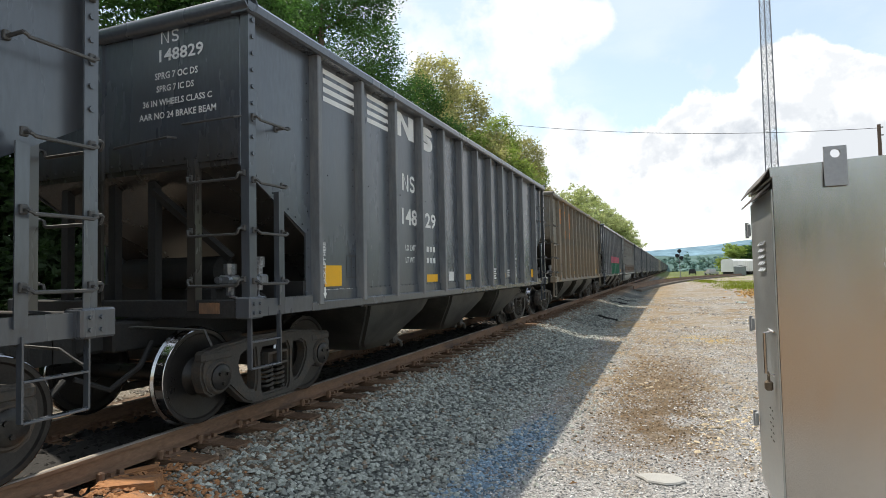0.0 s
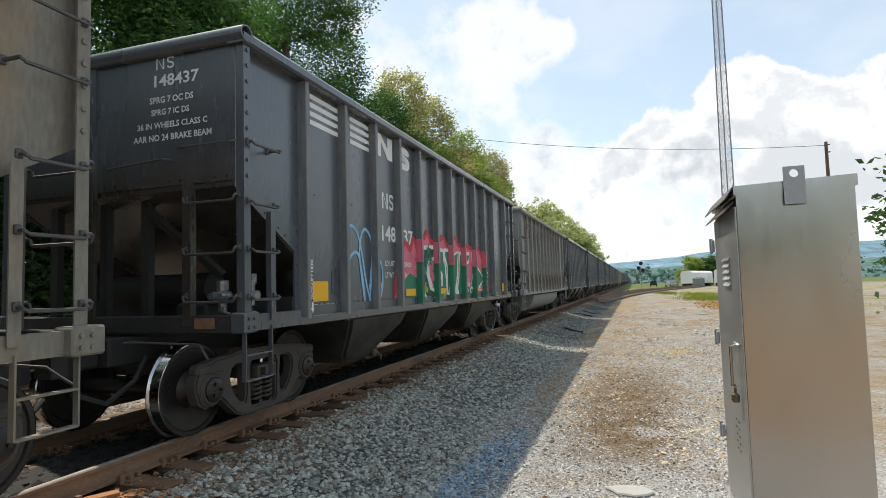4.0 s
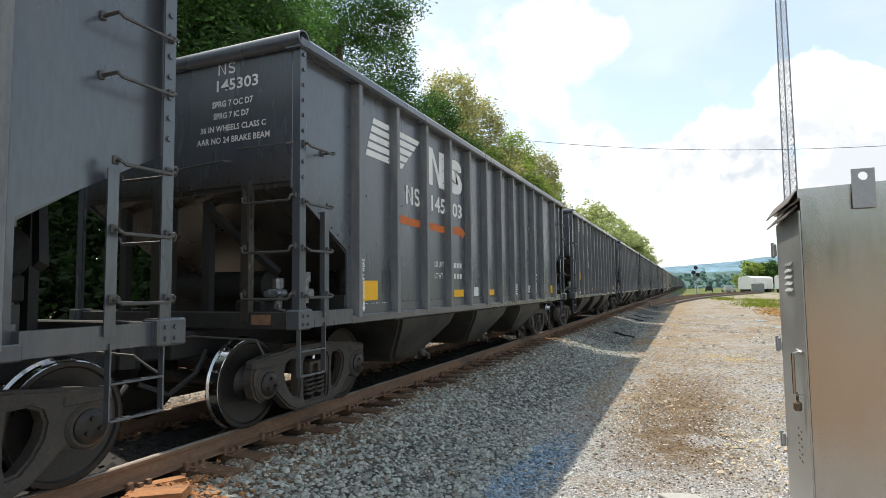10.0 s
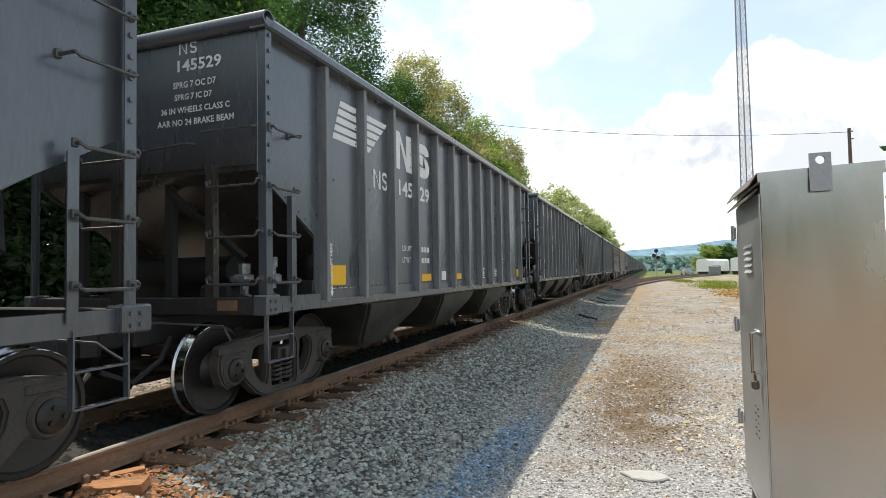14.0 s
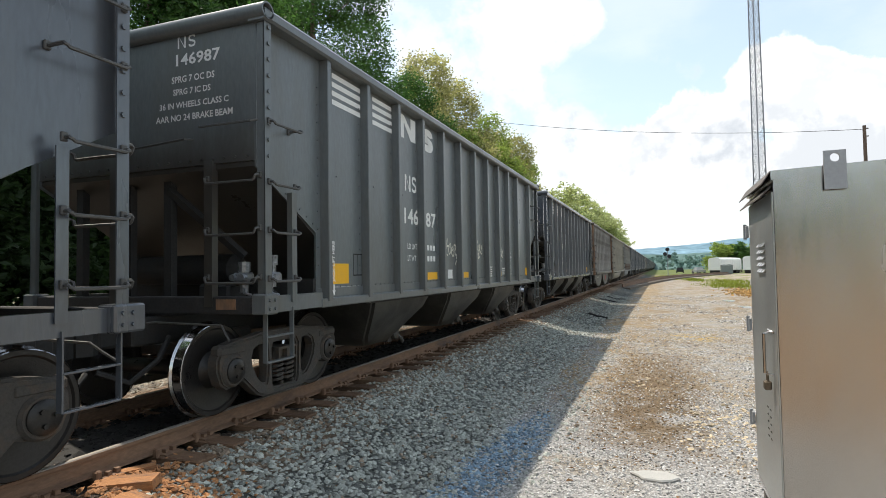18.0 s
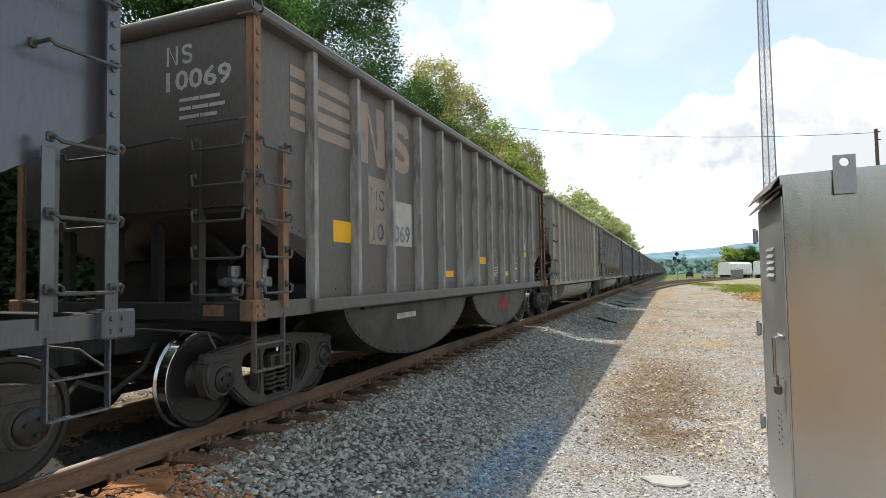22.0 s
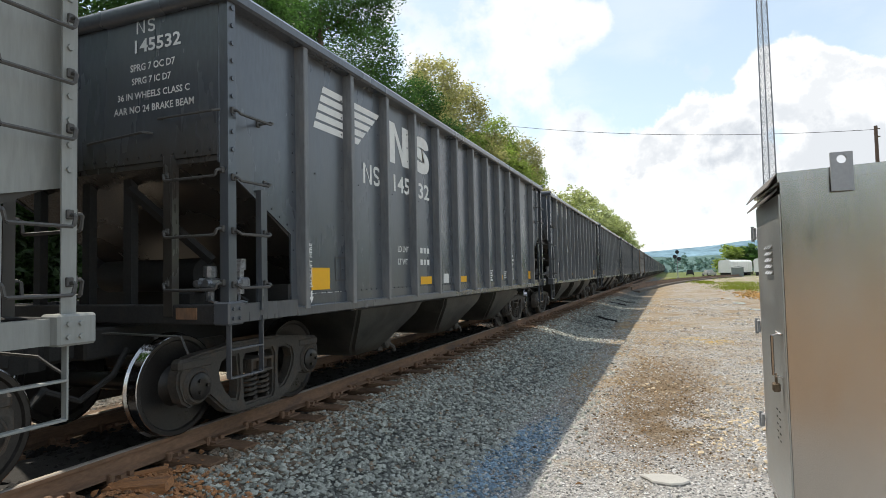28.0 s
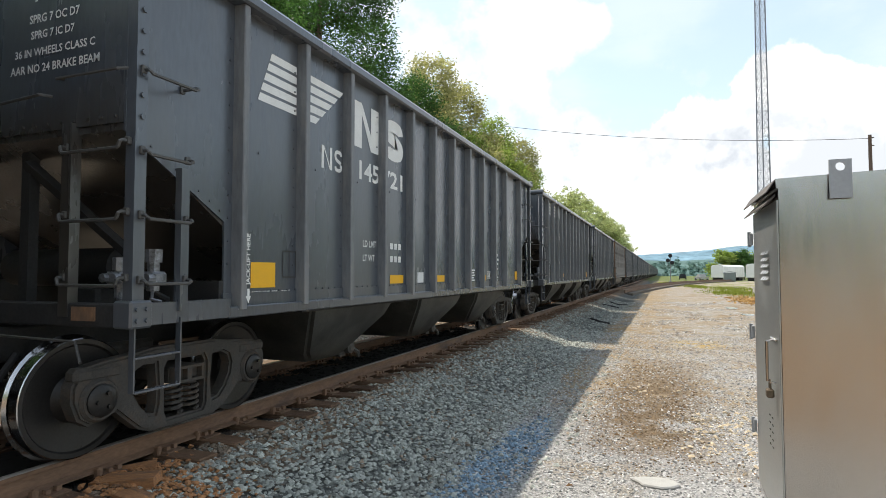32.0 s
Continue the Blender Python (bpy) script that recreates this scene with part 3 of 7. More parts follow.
def build_car(style):
    """A coal car; style: hopper (three chutes), tub (one long rounded tub) or twin (two rounded tubs)."""
    global LB, RIBS
    hop = style == "hopper"
    LB = 13.55 if style == "long_tub" else 12.78 if style == "tub" else 12.9
    RIBS = [1.14 + (y - 1.14) * (LB - 2.28) / 10.62 - (0.2 if style == "long_tub" and 5 < y < 11 else 0) for y in (1.14, 2.09, 3.02, 3.93, 4.84, 5.74, 6.65, 7.56, 8.46, 9.37, 10.31, 11.76)]
    if style == "twin":
        RIBS = [0.98, 1.90, 2.83, 3.76, 4.69, 5.61, 6.54, 7.47, 8.40, 9.31, 10.25, 11.28]
    car = new("coal_car")
    paint = M["black"]
    up = 0.025 if hop else 0.075             # drop of the grab irons
    zc = 2.43 if hop else 2.02               # foot of the corner sheet
    zi = 1.86 if hop else 1.80
    za = ZS if style != "twin" else 1.11
    for s in (1, -1):
        bm = bmesh.new()
        prism(bm, [(0, ZT - 0.05), (0, zc), (1.0, zi), (1.0, za), (LB - 1.0, za), (LB - 1.0, zi), (LB, zc), (LB, ZT - 0.05)], "x", SX - 0.02, SX)
        rv = [(SX, 1.25 + 0.13 * i, za + 0.17) for i in range(80) if (i % 7) > 1]
        if style != "twin":
            rv += [(SX, y - 0.1, z) for y in RIBS for z in [1.5 + 0.2 * i for i in range(11)]]
        if style in ("tub", "long_tub"):
            for y in RIBS:
                box(bm, SX, SX + 0.006, y - 0.14, y - 0.06, za + 0.18, ZT - 0.12)
        rv += [(SX, 0.1 + 0.12 * i, zc + 0.06 - (zc - zi) * (0.1 + 0.12 * i)) for i in range(8)]
        for y, y2 in zip(RIBS, RIBS[1:]):
            zz = 2.55 if hop else 2.1
            if style in ("hopper", "tub"):
                rv += [(SX, y + 0.14 + 0.16 * i, zz) for i in range(2 if hop else 5)]
            if style == "tub":
                box(bm, SX, SX + 0.006, y + 0.08, y2 - 0.08, zz - 0.05, zz - 0.042)
        if "tub" in style:
            heads = bmesh.new()
            bolts(heads, rv, 0.012)
            flip(heads, s, 0)
            tagged(part("bolt_heads", heads, M["grime"], car), kind="stuff")
        else:
            bolts(bm, rv)
        flip(bm, s, 0)
        part("side_sheet", bm, paint, car)
        first = None
        for y in RIBS:
            if first is None:
                bm = bmesh.new()
                prism(bm, [(SX, -0.05), (RX - 0.008, -0.04), (RX, -0.032), (RX, 0.032), (RX - 0.008, 0.04), (SX, 0.05)], "z", za + 0.02, ZT - 0.1)
                flip(bm, s, 0)
                first = part("rib", bm, M["worn_rib"], car)
                first.location.y = y
            else:
                again(first, pose(0, y, 0))
        bm = bmesh.new()
        prism(bm, [(SX - 0.04, ZT - 0.11), (RX + 0.02, ZT - 0.11), (RX + 0.045, ZT - 0.09), (RX + 0.045, ZT - 0.02), (RX + 0.01, ZT + 0.02), (SX - 0.04, ZT + 0.02)], "y", -0.06, LB + 0.06)
        flip(bm, s, 0)
        part("top_rail", bm, paint, car)
        bm = bmesh.new()
        if style == "twin":
            box(bm, SX - 0.05, RX + 0.03, 0.9, LB - 0.9, za - 0.06, za + 0.08, 0.015)
        else:
            box(bm, SX - 0.03, RX - 0.02, 0.98, LB - 0.98, za - 0.05, za + 0.05, 0.01)
            box(bm, SX - 0.03, SX + 0.015, 0.98, LB - 0.98, za + 0.05, za + 0.16)
            if "tub" in style:
                clips = bmesh.new()
                for k in range(int((LB - 4.4) / 0.21)):
                    box(clips, RX - 0.12, RX - 0.025, 2.2 + k * 0.21, 2.28 + k * 0.21, za - 0.095, za - 0.045)
                flip(clips, s, 0)
                tagged(part("sill_clips", clips, M["grime"], car), kind="stuff")
        flip(bm, s, 0)
        part("side_sill", bm, paint, car)
    # unseen interior floor over the chutes, added to keep sun from leaking through
    bm = bmesh.new()
    box(bm, -SX + 0.025, SX - 0.025, 2.2, LB - 2.2, 1.0, za + 0.03)
    part("floor_sheet", bm, M["grime"], car)
    bm = bmesh.new()
    box(bm, -0.28, 0.28, -0.3, LB + 0.3, 0.72, 1.0, 0.02)
    part("centre_sill", bm, M["grime"], car)
    for e in (0, 1):
        bm = bmesh.new()
        ze = 2.5 if hop else 2.08
        box(bm, -SX + 0.02, SX - 0.02, 0.004, 0.024, ze, ZT - 0.05)
        bolts(bm, [(x, 0.0, ze + 0.05) for x in [-1.4 + 0.14 * i for i in range(21)]], 0.013, "y", 0.012)
        flip(bm, 1, e)
        part("end_sheet", bm, paint, car)
        bm = bmesh.new()
        prism(bm, [(0.026, ze + 0.02), (0.026, ze - 0.05), (2.3, 1.0), (2.36, 1.04)], "x", -SX + 0.022, SX - 0.022)
        flip(bm, 1, e)
        part("slope_sheet", bm, paint, car)
        bm = bmesh.new()
        # a hollow rolled rail, open at both ends
        def hoop(x, k):
            return [(x, -0.015 + 0.09 * k * math.cos(a), ZT - 0.02 + 0.082 * k * math.sin(a)) for a in (math.pi * q / 8 for q in range(16))]
        w = RX + 0.045
        loft(bm, [hoop(-w + 0.2, 0.8), hoop(-w, 0.8), hoop(-w, 1), hoop(w, 1), hoop(w, 0.8), hoop(w - 0.2, 0.8)])
        flip(bm, 1, e)
        smooth(part("end_rail", bm, paint, car), 30)
        bm = bmesh.new()
        box(bm, -RX + 0.13, RX - 0.13, -0.02, 0.1, 1.03, 1.2, 0.01)
        flip(bm, 1, e)
        part("end_sill", bm, M["sill_soot"], car)
        for s in (1, -1):
            bm = bmesh.new()
            box(bm, 1.485, 1.66, -0.06 if e == 0 else -0.12, 0.13, 1.03, 1.225, 0.015)
            bolts(bm, [(1.665, a, z) for a in (-0.01, 0.07) for z in (1.085, 1.165)], 0.017, "x", 0.012)
            flip(bm, s, e)
            part("corner_casting", bm, paint, car)
        if e == 0:
            bm = bmesh.new()
            box(bm, 1.05, 1.28, -0.035, -0.022, 1.075, 1.175)
            part("card_holder", bm, M["rust_post"], car, "small rust-brown plate on the sill")
        for s in (1, -1):
            bm = bmesh.new()
            box(bm, 1.515, 1.585, 0.13, 1.0, 1.04, 1.2)
            flip(bm, s, e)
            part("end_side_beam", bm, paint, car)
        # braces and brake gear under the slope
        bm = bmesh.new()
        for x in (-1.0, -0.28, 0.28):
            prism(bm, [(0.12, 1.08), (0.2, 1.08), (0.2, ze - 0.15), (0.12, ze - 0.1)], "x", x - 0.05, x + 0.05)
            flip(bm, 1, e)
            part("end_brace", bm, M["grime"], car)
            bm = bmesh.new()
        rod(bm, [(0.3, 0.12, 2.3), (0.95, 0.5, 1.6)], 0.05, 4)
        flip(bm, 1, e)
        part("diagonal_brace", bm, M["grime"], car)
        bm = bmesh.new()
        box(bm, -1.5, 1.5, 0.95, 1.1, 1.05, 1.35)
        flip(bm, 1, e)
        part("body_bolster", bm, M["grime"], car)
        if e == 0:
            bm = bmesh.new()
            box(bm, 0.55, 0.95, 0.25, 0.55, 1.08, 1.32, 0.03)
            rod(bm, [(0.9, 0.4, 1.3), (1.2, 0.35, 1.36), (1.2, 0.7, 1.2)], 0.02)
            part("brake_valve", bm, M["grime"], car)
            bm = bmesh.new()
            disc_turn(bm, [(-0.78, 0.08), (-0.7, 0.17), (0.66, 0.17), (0.74, 0.08)], (0, 0.72, 1.47), "x", 20)
            smooth(part("air_reservoir", bm, M["grime"], car), 35)
            for x, tall in ((1.06, 0.0), (1.40, 0.06)):
                bm = bmesh.new()
                for r, z0, z1 in ((0.045, 1.22, 1.46), (0.062, 1.44, 1.54)):
                    loft(bm, [[(x + r * math.cos(a), 0.36 + r * math.sin(a), z + tall) for a in (2 * math.pi * k / 10 for k in range(10))] for z in (z0, z1)])
                box(bm, x - 0.09, x + 0.09, 0.28, 0.42, 1.33, 1.43, 0.02)
                for d in (-0.06, 0.06):
                    disc_turn(bm, [(0.24, 0.035), (0.3, 0.035)], (x + d, 0, 1.38), "y", 8)
                rod(bm, [(x, 0.36, 1.3), (x + 0.05, 0.3, 1.22), (x + 0.11, 0.34, 1.2)], 0.014)
                part("brake_pipe_fitting", bm, M["fitting"], car, "oily bare metal brake pipe fitting")
        else:
            bm = bmesh.new()
            disc_turn(bm, [(0.42, 0.2), (0.54, 0.2), (0.56, 0.16)], (0, 0.5, 1.72), "x", 18)
            box(bm, 0.35, 0.6, 0.38, 0.66, 1.35, 1.55, 0.02)
            flip(bm, 1, e)
            part("hand_brake_gear", bm, M["grime"], car)
        bm = bmesh.new()
        prism(bm, [(-0.36, ZS - 0.1), (-0.24, ZS - 0.1), (-0.24, ZT - 0.1), (-0.36, ZT - 0.1)], "y", -0.03, 0.004)
        flip(bm, 1, e)
        part("end_post", bm, paint, car)
        bm = bmesh.new()
        box(bm, -0.14, 0.14, -0.55, 0.0, 0.72, 0.98, 0.03)
        box(bm, -0.08, 0.08, -0.7, -0.5, 0.76, 0.92, 0.02)
        prism(bm, [(-0.13, -0.72), (0.1, -0.74), (0.16, -0.62), (0.1, -0.52), (-0.1, -0.5), (-0.16, -0.6)], "z", 0.68, 0.98)
        flip(bm, 1, e)
        part("coupler", bm, M["grime"], car)
        bm = bmesh.new()
        rod(bm, [(0.45, -0.02, 0.8), (0.5, -0.2, 0.6), (0.42, -0.45, 0.42), (0.3, -0.7, 0.55)], 0.028, 7)
        flip(bm, 1, e)
        part("air_hose", bm, M["grime"], car)
        bm = bmesh.new()
        rod(bm, [(0.1, -0.22, 0.93), (0.35, -0.1, 0.95), (1.16, -0.08, 0.93), (1.24, -0.12, 0.86), (1.32, -0.16, 0.80)], 0.011)
        flip(bm, 1, e)
        part("uncoupling_lever", bm, M["handrail"], car)
        for s in (1, -1):
            bm = bmesh.new()
            box(bm, RX - 0.09, RX - 0.005, -0.012, 0.0, ZS - 0.02, ZT - 0.1)
            box(bm, RX - 0.013, RX, -0.012, 0.085, ZS - 0.02, ZT - 0.1)
            bolts(bm, [(RX + 0.004, 0.04, zc + 0.1 + 0.155 * i) for i in range(10 if hop else 12)], 0.021, "x", 0.012)
            flip(bm, s, e)
            part("corner_post", bm, paint, car)
            bm = bmesh.new()
            y0, y1 = 0.03, 0.445
            box(bm, RX - 0.062, RX - 0.014, y0 - 0.006, y0 + 0.007, 0.575, ZS)
            box(bm, RX - 0.062, RX - 0.014, y1 - 0.007, y1 + 0.006, 0.575, ZS)
            for z in (0.575, 0.815):
                box(bm, RX - 0.066, RX - 0.010, y0 + 0.005, y1 - 0.005, z - 0.008, z + 0.008, 0.003)
            rod(bm, [(RX - 0.04, y0, 0.59), (RX - 0.04, y0 + 0.02, 0.572), (RX - 0.04, y1 - 0.02, 0.572), (RX - 0.04, y1, 0.59)], 0.012, 5)
            flip(bm, s, e)
            part("stirrup_step", bm, paint, car)
            if s < 0:
                continue
            bm = bmesh.new()
            prism(bm, [(0.90, -0.03), (1.0, -0.03), (1.0, 0.05), (0.988, 0.05), (0.988, -0.018), (0.90, -0.018)], "z", ZS + 0.02, 2.74 if style == "twin" else zc + 0.1)
            flip(bm, s, e)
            ladder = part("end_ladder", bm, paint, car)
            for z in ((1.36, 1.82, 2.32) if hop else (1.3, 1.63, 1.97, 2.3, 2.64) if style == "twin" else (1.36, 1.78)):
                bm = bmesh.new()
                rod(bm, [(0.95, -0.03, z + up), (0.95, -0.075, z + up), (0.965, -0.09, z + up - 0.01), (0.975, -0.09, z - 0.02), (0.99, -0.09, z - 0.03), (1.53, -0.09, z - 0.03), (1.545, -0.09, z - 0.02), (1.56, -0.09, z + up - 0.01), (1.565, -0.075, z + up), (1.565, -0.01, z + up)], 0.013)
                for x in (0.95, 1.565):
                    box(bm, x - 0.022, x + 0.022, -0.045, -0.012, z + up - 0.025, z + up + 0.03, 0.006)
                flip(bm, s, e)
                part("rung", bm, M["handrail"], ladder)
            bm = bmesh.new()
            prism(bm, [(RX - 0.07, 0.42), (RX - 0.008, 0.42), (RX - 0.008, 0.5), (RX - 0.02, 0.5), (RX - 0.02, 0.432), (RX - 0.07, 0.432)], "z", ZS + 0.05, (3.75 if e else 2.7) if style == "twin" else zc - 0.2)
            flip(bm, s, e)
            ladder = part("side_ladder", bm, paint, car)
            for z in ((1.36, 1.82, 2.28) if hop else (1.3, 1.63, 1.97, 2.3, 2.64) if style == "twin" and not e else (1.3, 1.72, 2.15, 2.57, 3.0, 3.42) if style == "twin" else (1.36, 1.78)):
                bm = bmesh.new()
                iron(bm, RX, RX - 0.008, 0.04, 0.46, z - 0.02, up)
                flip(bm, s, e)
                part("rung", bm, M["handrail"], ladder)
            for z in (() if style == "twin" else (2.84,) if hop and not e else (2.38, 2.9) if not hop and not e else (2.84, 3.25) if hop else (2.3, 2.65, 3.0, 3.35)):
                bm = bmesh.new()
                iron(bm, RX, SX, 0.04, 0.50, z, up)
                flip(bm, s, e)
                part("side_grab_iron", bm, M["handrail"], car)
            for pts in ([(0.86, 0, 2.88), (0.88, -0.07, 2.86), (1.5, -0.07, 2.86), (1.53, 0, 2.88)], [(-0.1, 0, 2.74), (0.0, -0.07, 2.72), (0.7, -0.07, 2.76), (0.74, 0, 2.76)]):
                bm = bmesh.new()
                rod(bm, pts, 0.012)
                flip(bm, s, e)
                part("end_grab_iron", bm, M["handrail"], car)
    if hop:
        for yc in (3.45, LB / 2, LB - 3.45):
            bm = bmesh.new()
            rings = []
            for z, a, b, cx in ((1.06, 1.02, 1.02, 1.48), (0.85, 0.84, 0.98, 1.42), (0.45, 0.42, 0.62, 1.12), (0.33, 0.33, 0.40, 1.0)):
                rings.append([(-cx, yc - b, z), (cx, yc - b, z), (cx, yc + a * 1.02, z), (-cx, yc + a * 1.02, z)])
            loft(bm, rings)
            bmesh.ops.bevel(bm, geom=[e for e in bm.edges if abs(e.verts[0].co.z - e.verts[1].co.z) > 0.05], offset=0.045, segments=2, affect="EDGES")
            smooth(part("hopper_chute", bm, M["chute"], car), 50)
            bm = bmesh.new()
            box(bm, -1.02, 1.02, yc + 0.3, yc + 0.44, 0.30, 0.42, 0.01)
            for s in (1, -1):
                disc_turn(bm, [(s * 1.03, 0.09), (s * 1.1, 0.09), (s * 1.12, 0.05)], (0, yc + 0.45, 0.42), "x", 10)
                rod(bm, [(s * 1.08, yc + 0.45, 0.42), (s * 1.1, yc + 0.52, 0.56), (s * 1.09, yc + 0.42, 0.66)], 0.03)
                rod(bm, [(s * 1.08, yc + 0.45, 0.42), (s * 1.1, yc + 0.62, 0.34), (s * 1.1, yc + 0.66, 0.27)], 0.028)
            part("chute_door_latch", bm, M["truck"], car)
    elif style != "twin":
        bm = bmesh.new()
        prof = [(1.45, 1.05), (1.45, 0.86), (1.39, 0.66), (1.26, 0.50), (1.06, 0.40), (0.8, 0.36)]
        prof = prof + [(-x, z) for x, z in prof[::-1]]
        rings = [[(x * k, y, 1.05 - (1.05 - z) * d) for x, z in prof] for y, k, d in ((2.86, 1, 0.1), (2.93, 1, 0.9), (3.05, 1, 1), (LB - 3.05, 1, 1), (LB - 2.93, 1, 0.9), (LB - 2.86, 1, 0.1))]
        loft(bm, rings)
        smooth(part("tub", bm, paint, car), 50)
    else:
        for yc in (4.05, LB - 4.05):
            bm = bmesh.new()
            arc = [(yc + 2.26 * math.cos(a), 1.16 - 0.90 * math.sin(a)) for a in (math.pi * k / 24 for k in range(25))]
            prism(bm, arc, "x", -1.42, 1.42)
            bolts(bm, [(1.42, yc + 2.19 * math.cos(a), 1.13 - 0.84 * math.sin(a)) for a in (math.pi * k / 34 for k in range(2, 33))], 0.014)
            part("rounded_tub", bm, M["chute"], car)
    build_truck(car, 1.06), build_truck(car, LB - 1.06)
    return car


M["sill_soot"] = material("sooty_sill_steel", (0.034, 0.034, 0.035), 0.7, 0, 0.2, 3, 40, 0.1, (0.06, 0.05, 0.042), (0.52, 0.75), 3)
M["fitting"] = material("oily_bare_fitting_steel", (0.30, 0.31, 0.33), 0.35, 0.7, 0.15, 8, 60, 0.1, (0.08, 0.075, 0.07), (0.48, 0.66), 7)
M["chute"] = material("dusty_olive_chute_steel", (0.064, 0.062, 0.054), 0.5, 0, 0.2, 2, 30, 0.1, (0.025, 0.024, 0.022), (0.44, 0.6), 0.8)
TUB, LONG_TUB, TWIN, HOPPER = build_car("tub"), build_car("long_tub"), build_car("twin"), build_car("hopper")

# which car is which: style, paint, lettering paint, mark layout, numbers
TRAIN = [
    ("hopper", "black", "white", "bars", ""), ("hopper", "black", "white", "bars", "148829"), ("hopper", "rust_car", "orange", "horse", "145094"),
    ("hopper", "black", "white", "bars", "148437"), ("tub", "grey_car", "navy", "horse", "51438"), ("hopper", "black", "white", "horse", "145812"),
    ("hopper", "black", "white", "horse", "145303"), ("hopper", "black", "white", "bars", "148270"), ("hopper", "black", "white", "horse", "145529"),
    ("hopper", "black", "white", "bars", "147736"), ("hopper", "green_black", "white", "bars", "146987"), ("hopper", "black", "white", "bars", "149140"),
    ("twin", "dark_brown", "faded_white", "old", "10069"), ("long_tub", "beige", "navy", "plain", "10718"), ("tub", "grey_car", "navy", "plain", ""),
    ("hopper", "black", "white", "horse", "145532"), ("hopper", "black", "white", "bars", "146811"), ("hopper", "black", "white", "horse", "145721"),
]
LOOKS = {"black": "black steel coal hopper car with ribbed sides", "rust_car": "rust-brown weathered coal hopper with ribbed sides", "grey_car": "dirty pale grey coal car with rounded tub",
         "green_black": "weathered dark olive coal hopper with ribbed sides", "dark_brown": "dark brown coal car with two rounded tubs", "beige": "dusty beige coal car with rounded tub"}
FAR = [("hopper", "black"), ("hopper", "black_b"), ("hopper", "black"), ("hopper", "black"), ("hopper", "black_b"), ("hopper", "black"), ("hopper", "black"), ("tub", "dark_brown")]
LOOKS["black_b"] = "faded black coal hopper car with ribbed sides"
CARS = []
for k in range(-1, 46):
    style, paint = TRAIN[k + 1][:2] if k + 1 < len(TRAIN) else FAR[(k * 5) % 8]
    proto = {"hopper": HOPPER, "tub": TUB, "twin": TWIN, "long_tub": LONG_TUB}[style]
    c = copy_thing(proto, pose(0, lead(k), 0))
    tagged(c, LOOKS[paint] + " in a moving train", "freight car", "coal cars of the train")
    for o in c.children:
        if o.name.startswith("rib") and paint not in ("black", "black_b"):
            o.material_slots[0].link = "OBJECT"
            o.material_slots[0].material = M[{"dark_brown": "bare_rib", "grey_car": "grey_rib"}.get(paint, paint)]
        if o.type == "MESH" and o.material_slots[0].material == M["black"] and paint != "black":
            o.material_slots[0].link = "OBJECT"
            o.material_slots[0].material = M[paint]
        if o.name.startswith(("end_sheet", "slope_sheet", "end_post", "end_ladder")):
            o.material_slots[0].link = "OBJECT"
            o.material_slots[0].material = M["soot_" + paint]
        if paint == "dark_brown" and k < 20 and o.name.startswith(("corner_post", "side_ladder", "corner_casting")):
            o.material_slots[0].link = "OBJECT"
            o.material_slots[0].material = M["rust_post"]
    CARS.append((k, c))
for p in (HOPPER, TUB, TWIN, LONG_TUB):
    for o in (*p.children_recursive, p):
        bpy.data.objects.remove(o)


# ---- lettering, reflectors and graffiti: thin paint on the sheets ----
def glyphs(body):
    cu = bpy.data.curves.new("lettering", "FONT")
    cu.body, cu.offset, cu.resolution_u = body, 0.022, 2
    ob = bpy.data.objects.new("lettering", cu)
    me = bpy.data.meshes.new_from_object(ob)
    bpy.data.objects.remove(ob)
    bpy.data.curves.remove(cu)
    return me


SIDE = Matrix(((0, 0, 1, SX + 0.004), (1, 0, 0, 0.045), (0, 1, 0, 0), (0, 0, 0, 1)))       # drawn in (y, z) on the side sheet
FRONT = Matrix(((1, 0, 0, 0), (0, 0, -1, 0.0), (0, 1, 0, 0), (0, 0, 0, 1)))            # drawn in (x, z) on the leading end sheet
TEXTS = {}


def letter(car, body, mat, plane, u, v, w, h, name="lettering", upright=True):
    """Stencilled words in a box: left u, foot v, width w, height h."""
    if body not in TEXTS:
        me = glyphs(body)
        co = np.array([tuple(p.co) for p in me.vertices])
        lo, hi = co.min(0), co.max(0)
        for p in me.vertices:
            p.co = ((p.co.x - lo[0]) / (hi[0] - lo[0]), (p.co.y - lo[1]) / (hi[1] - lo[1]), 0)
        TEXTS[body] = me
    me = TEXTS[body]
    if not me.materials:
        me.materials.append(mat)
    ob = new(name, me)
    ob.material_slots[0].link = "OBJECT"
    ob.material_slots[0].material = mat
    ob.parent = car
    turn = Matrix.Identity(4) if upright else Matrix.Rotation(radians(90), 4, "Z")
    ob.matrix_basis = plane @ Matrix.Translation((u, v, 0)) @ turn @ Matrix.Diagonal((w, h, 1, 1))
    return ob


FLATS = {}


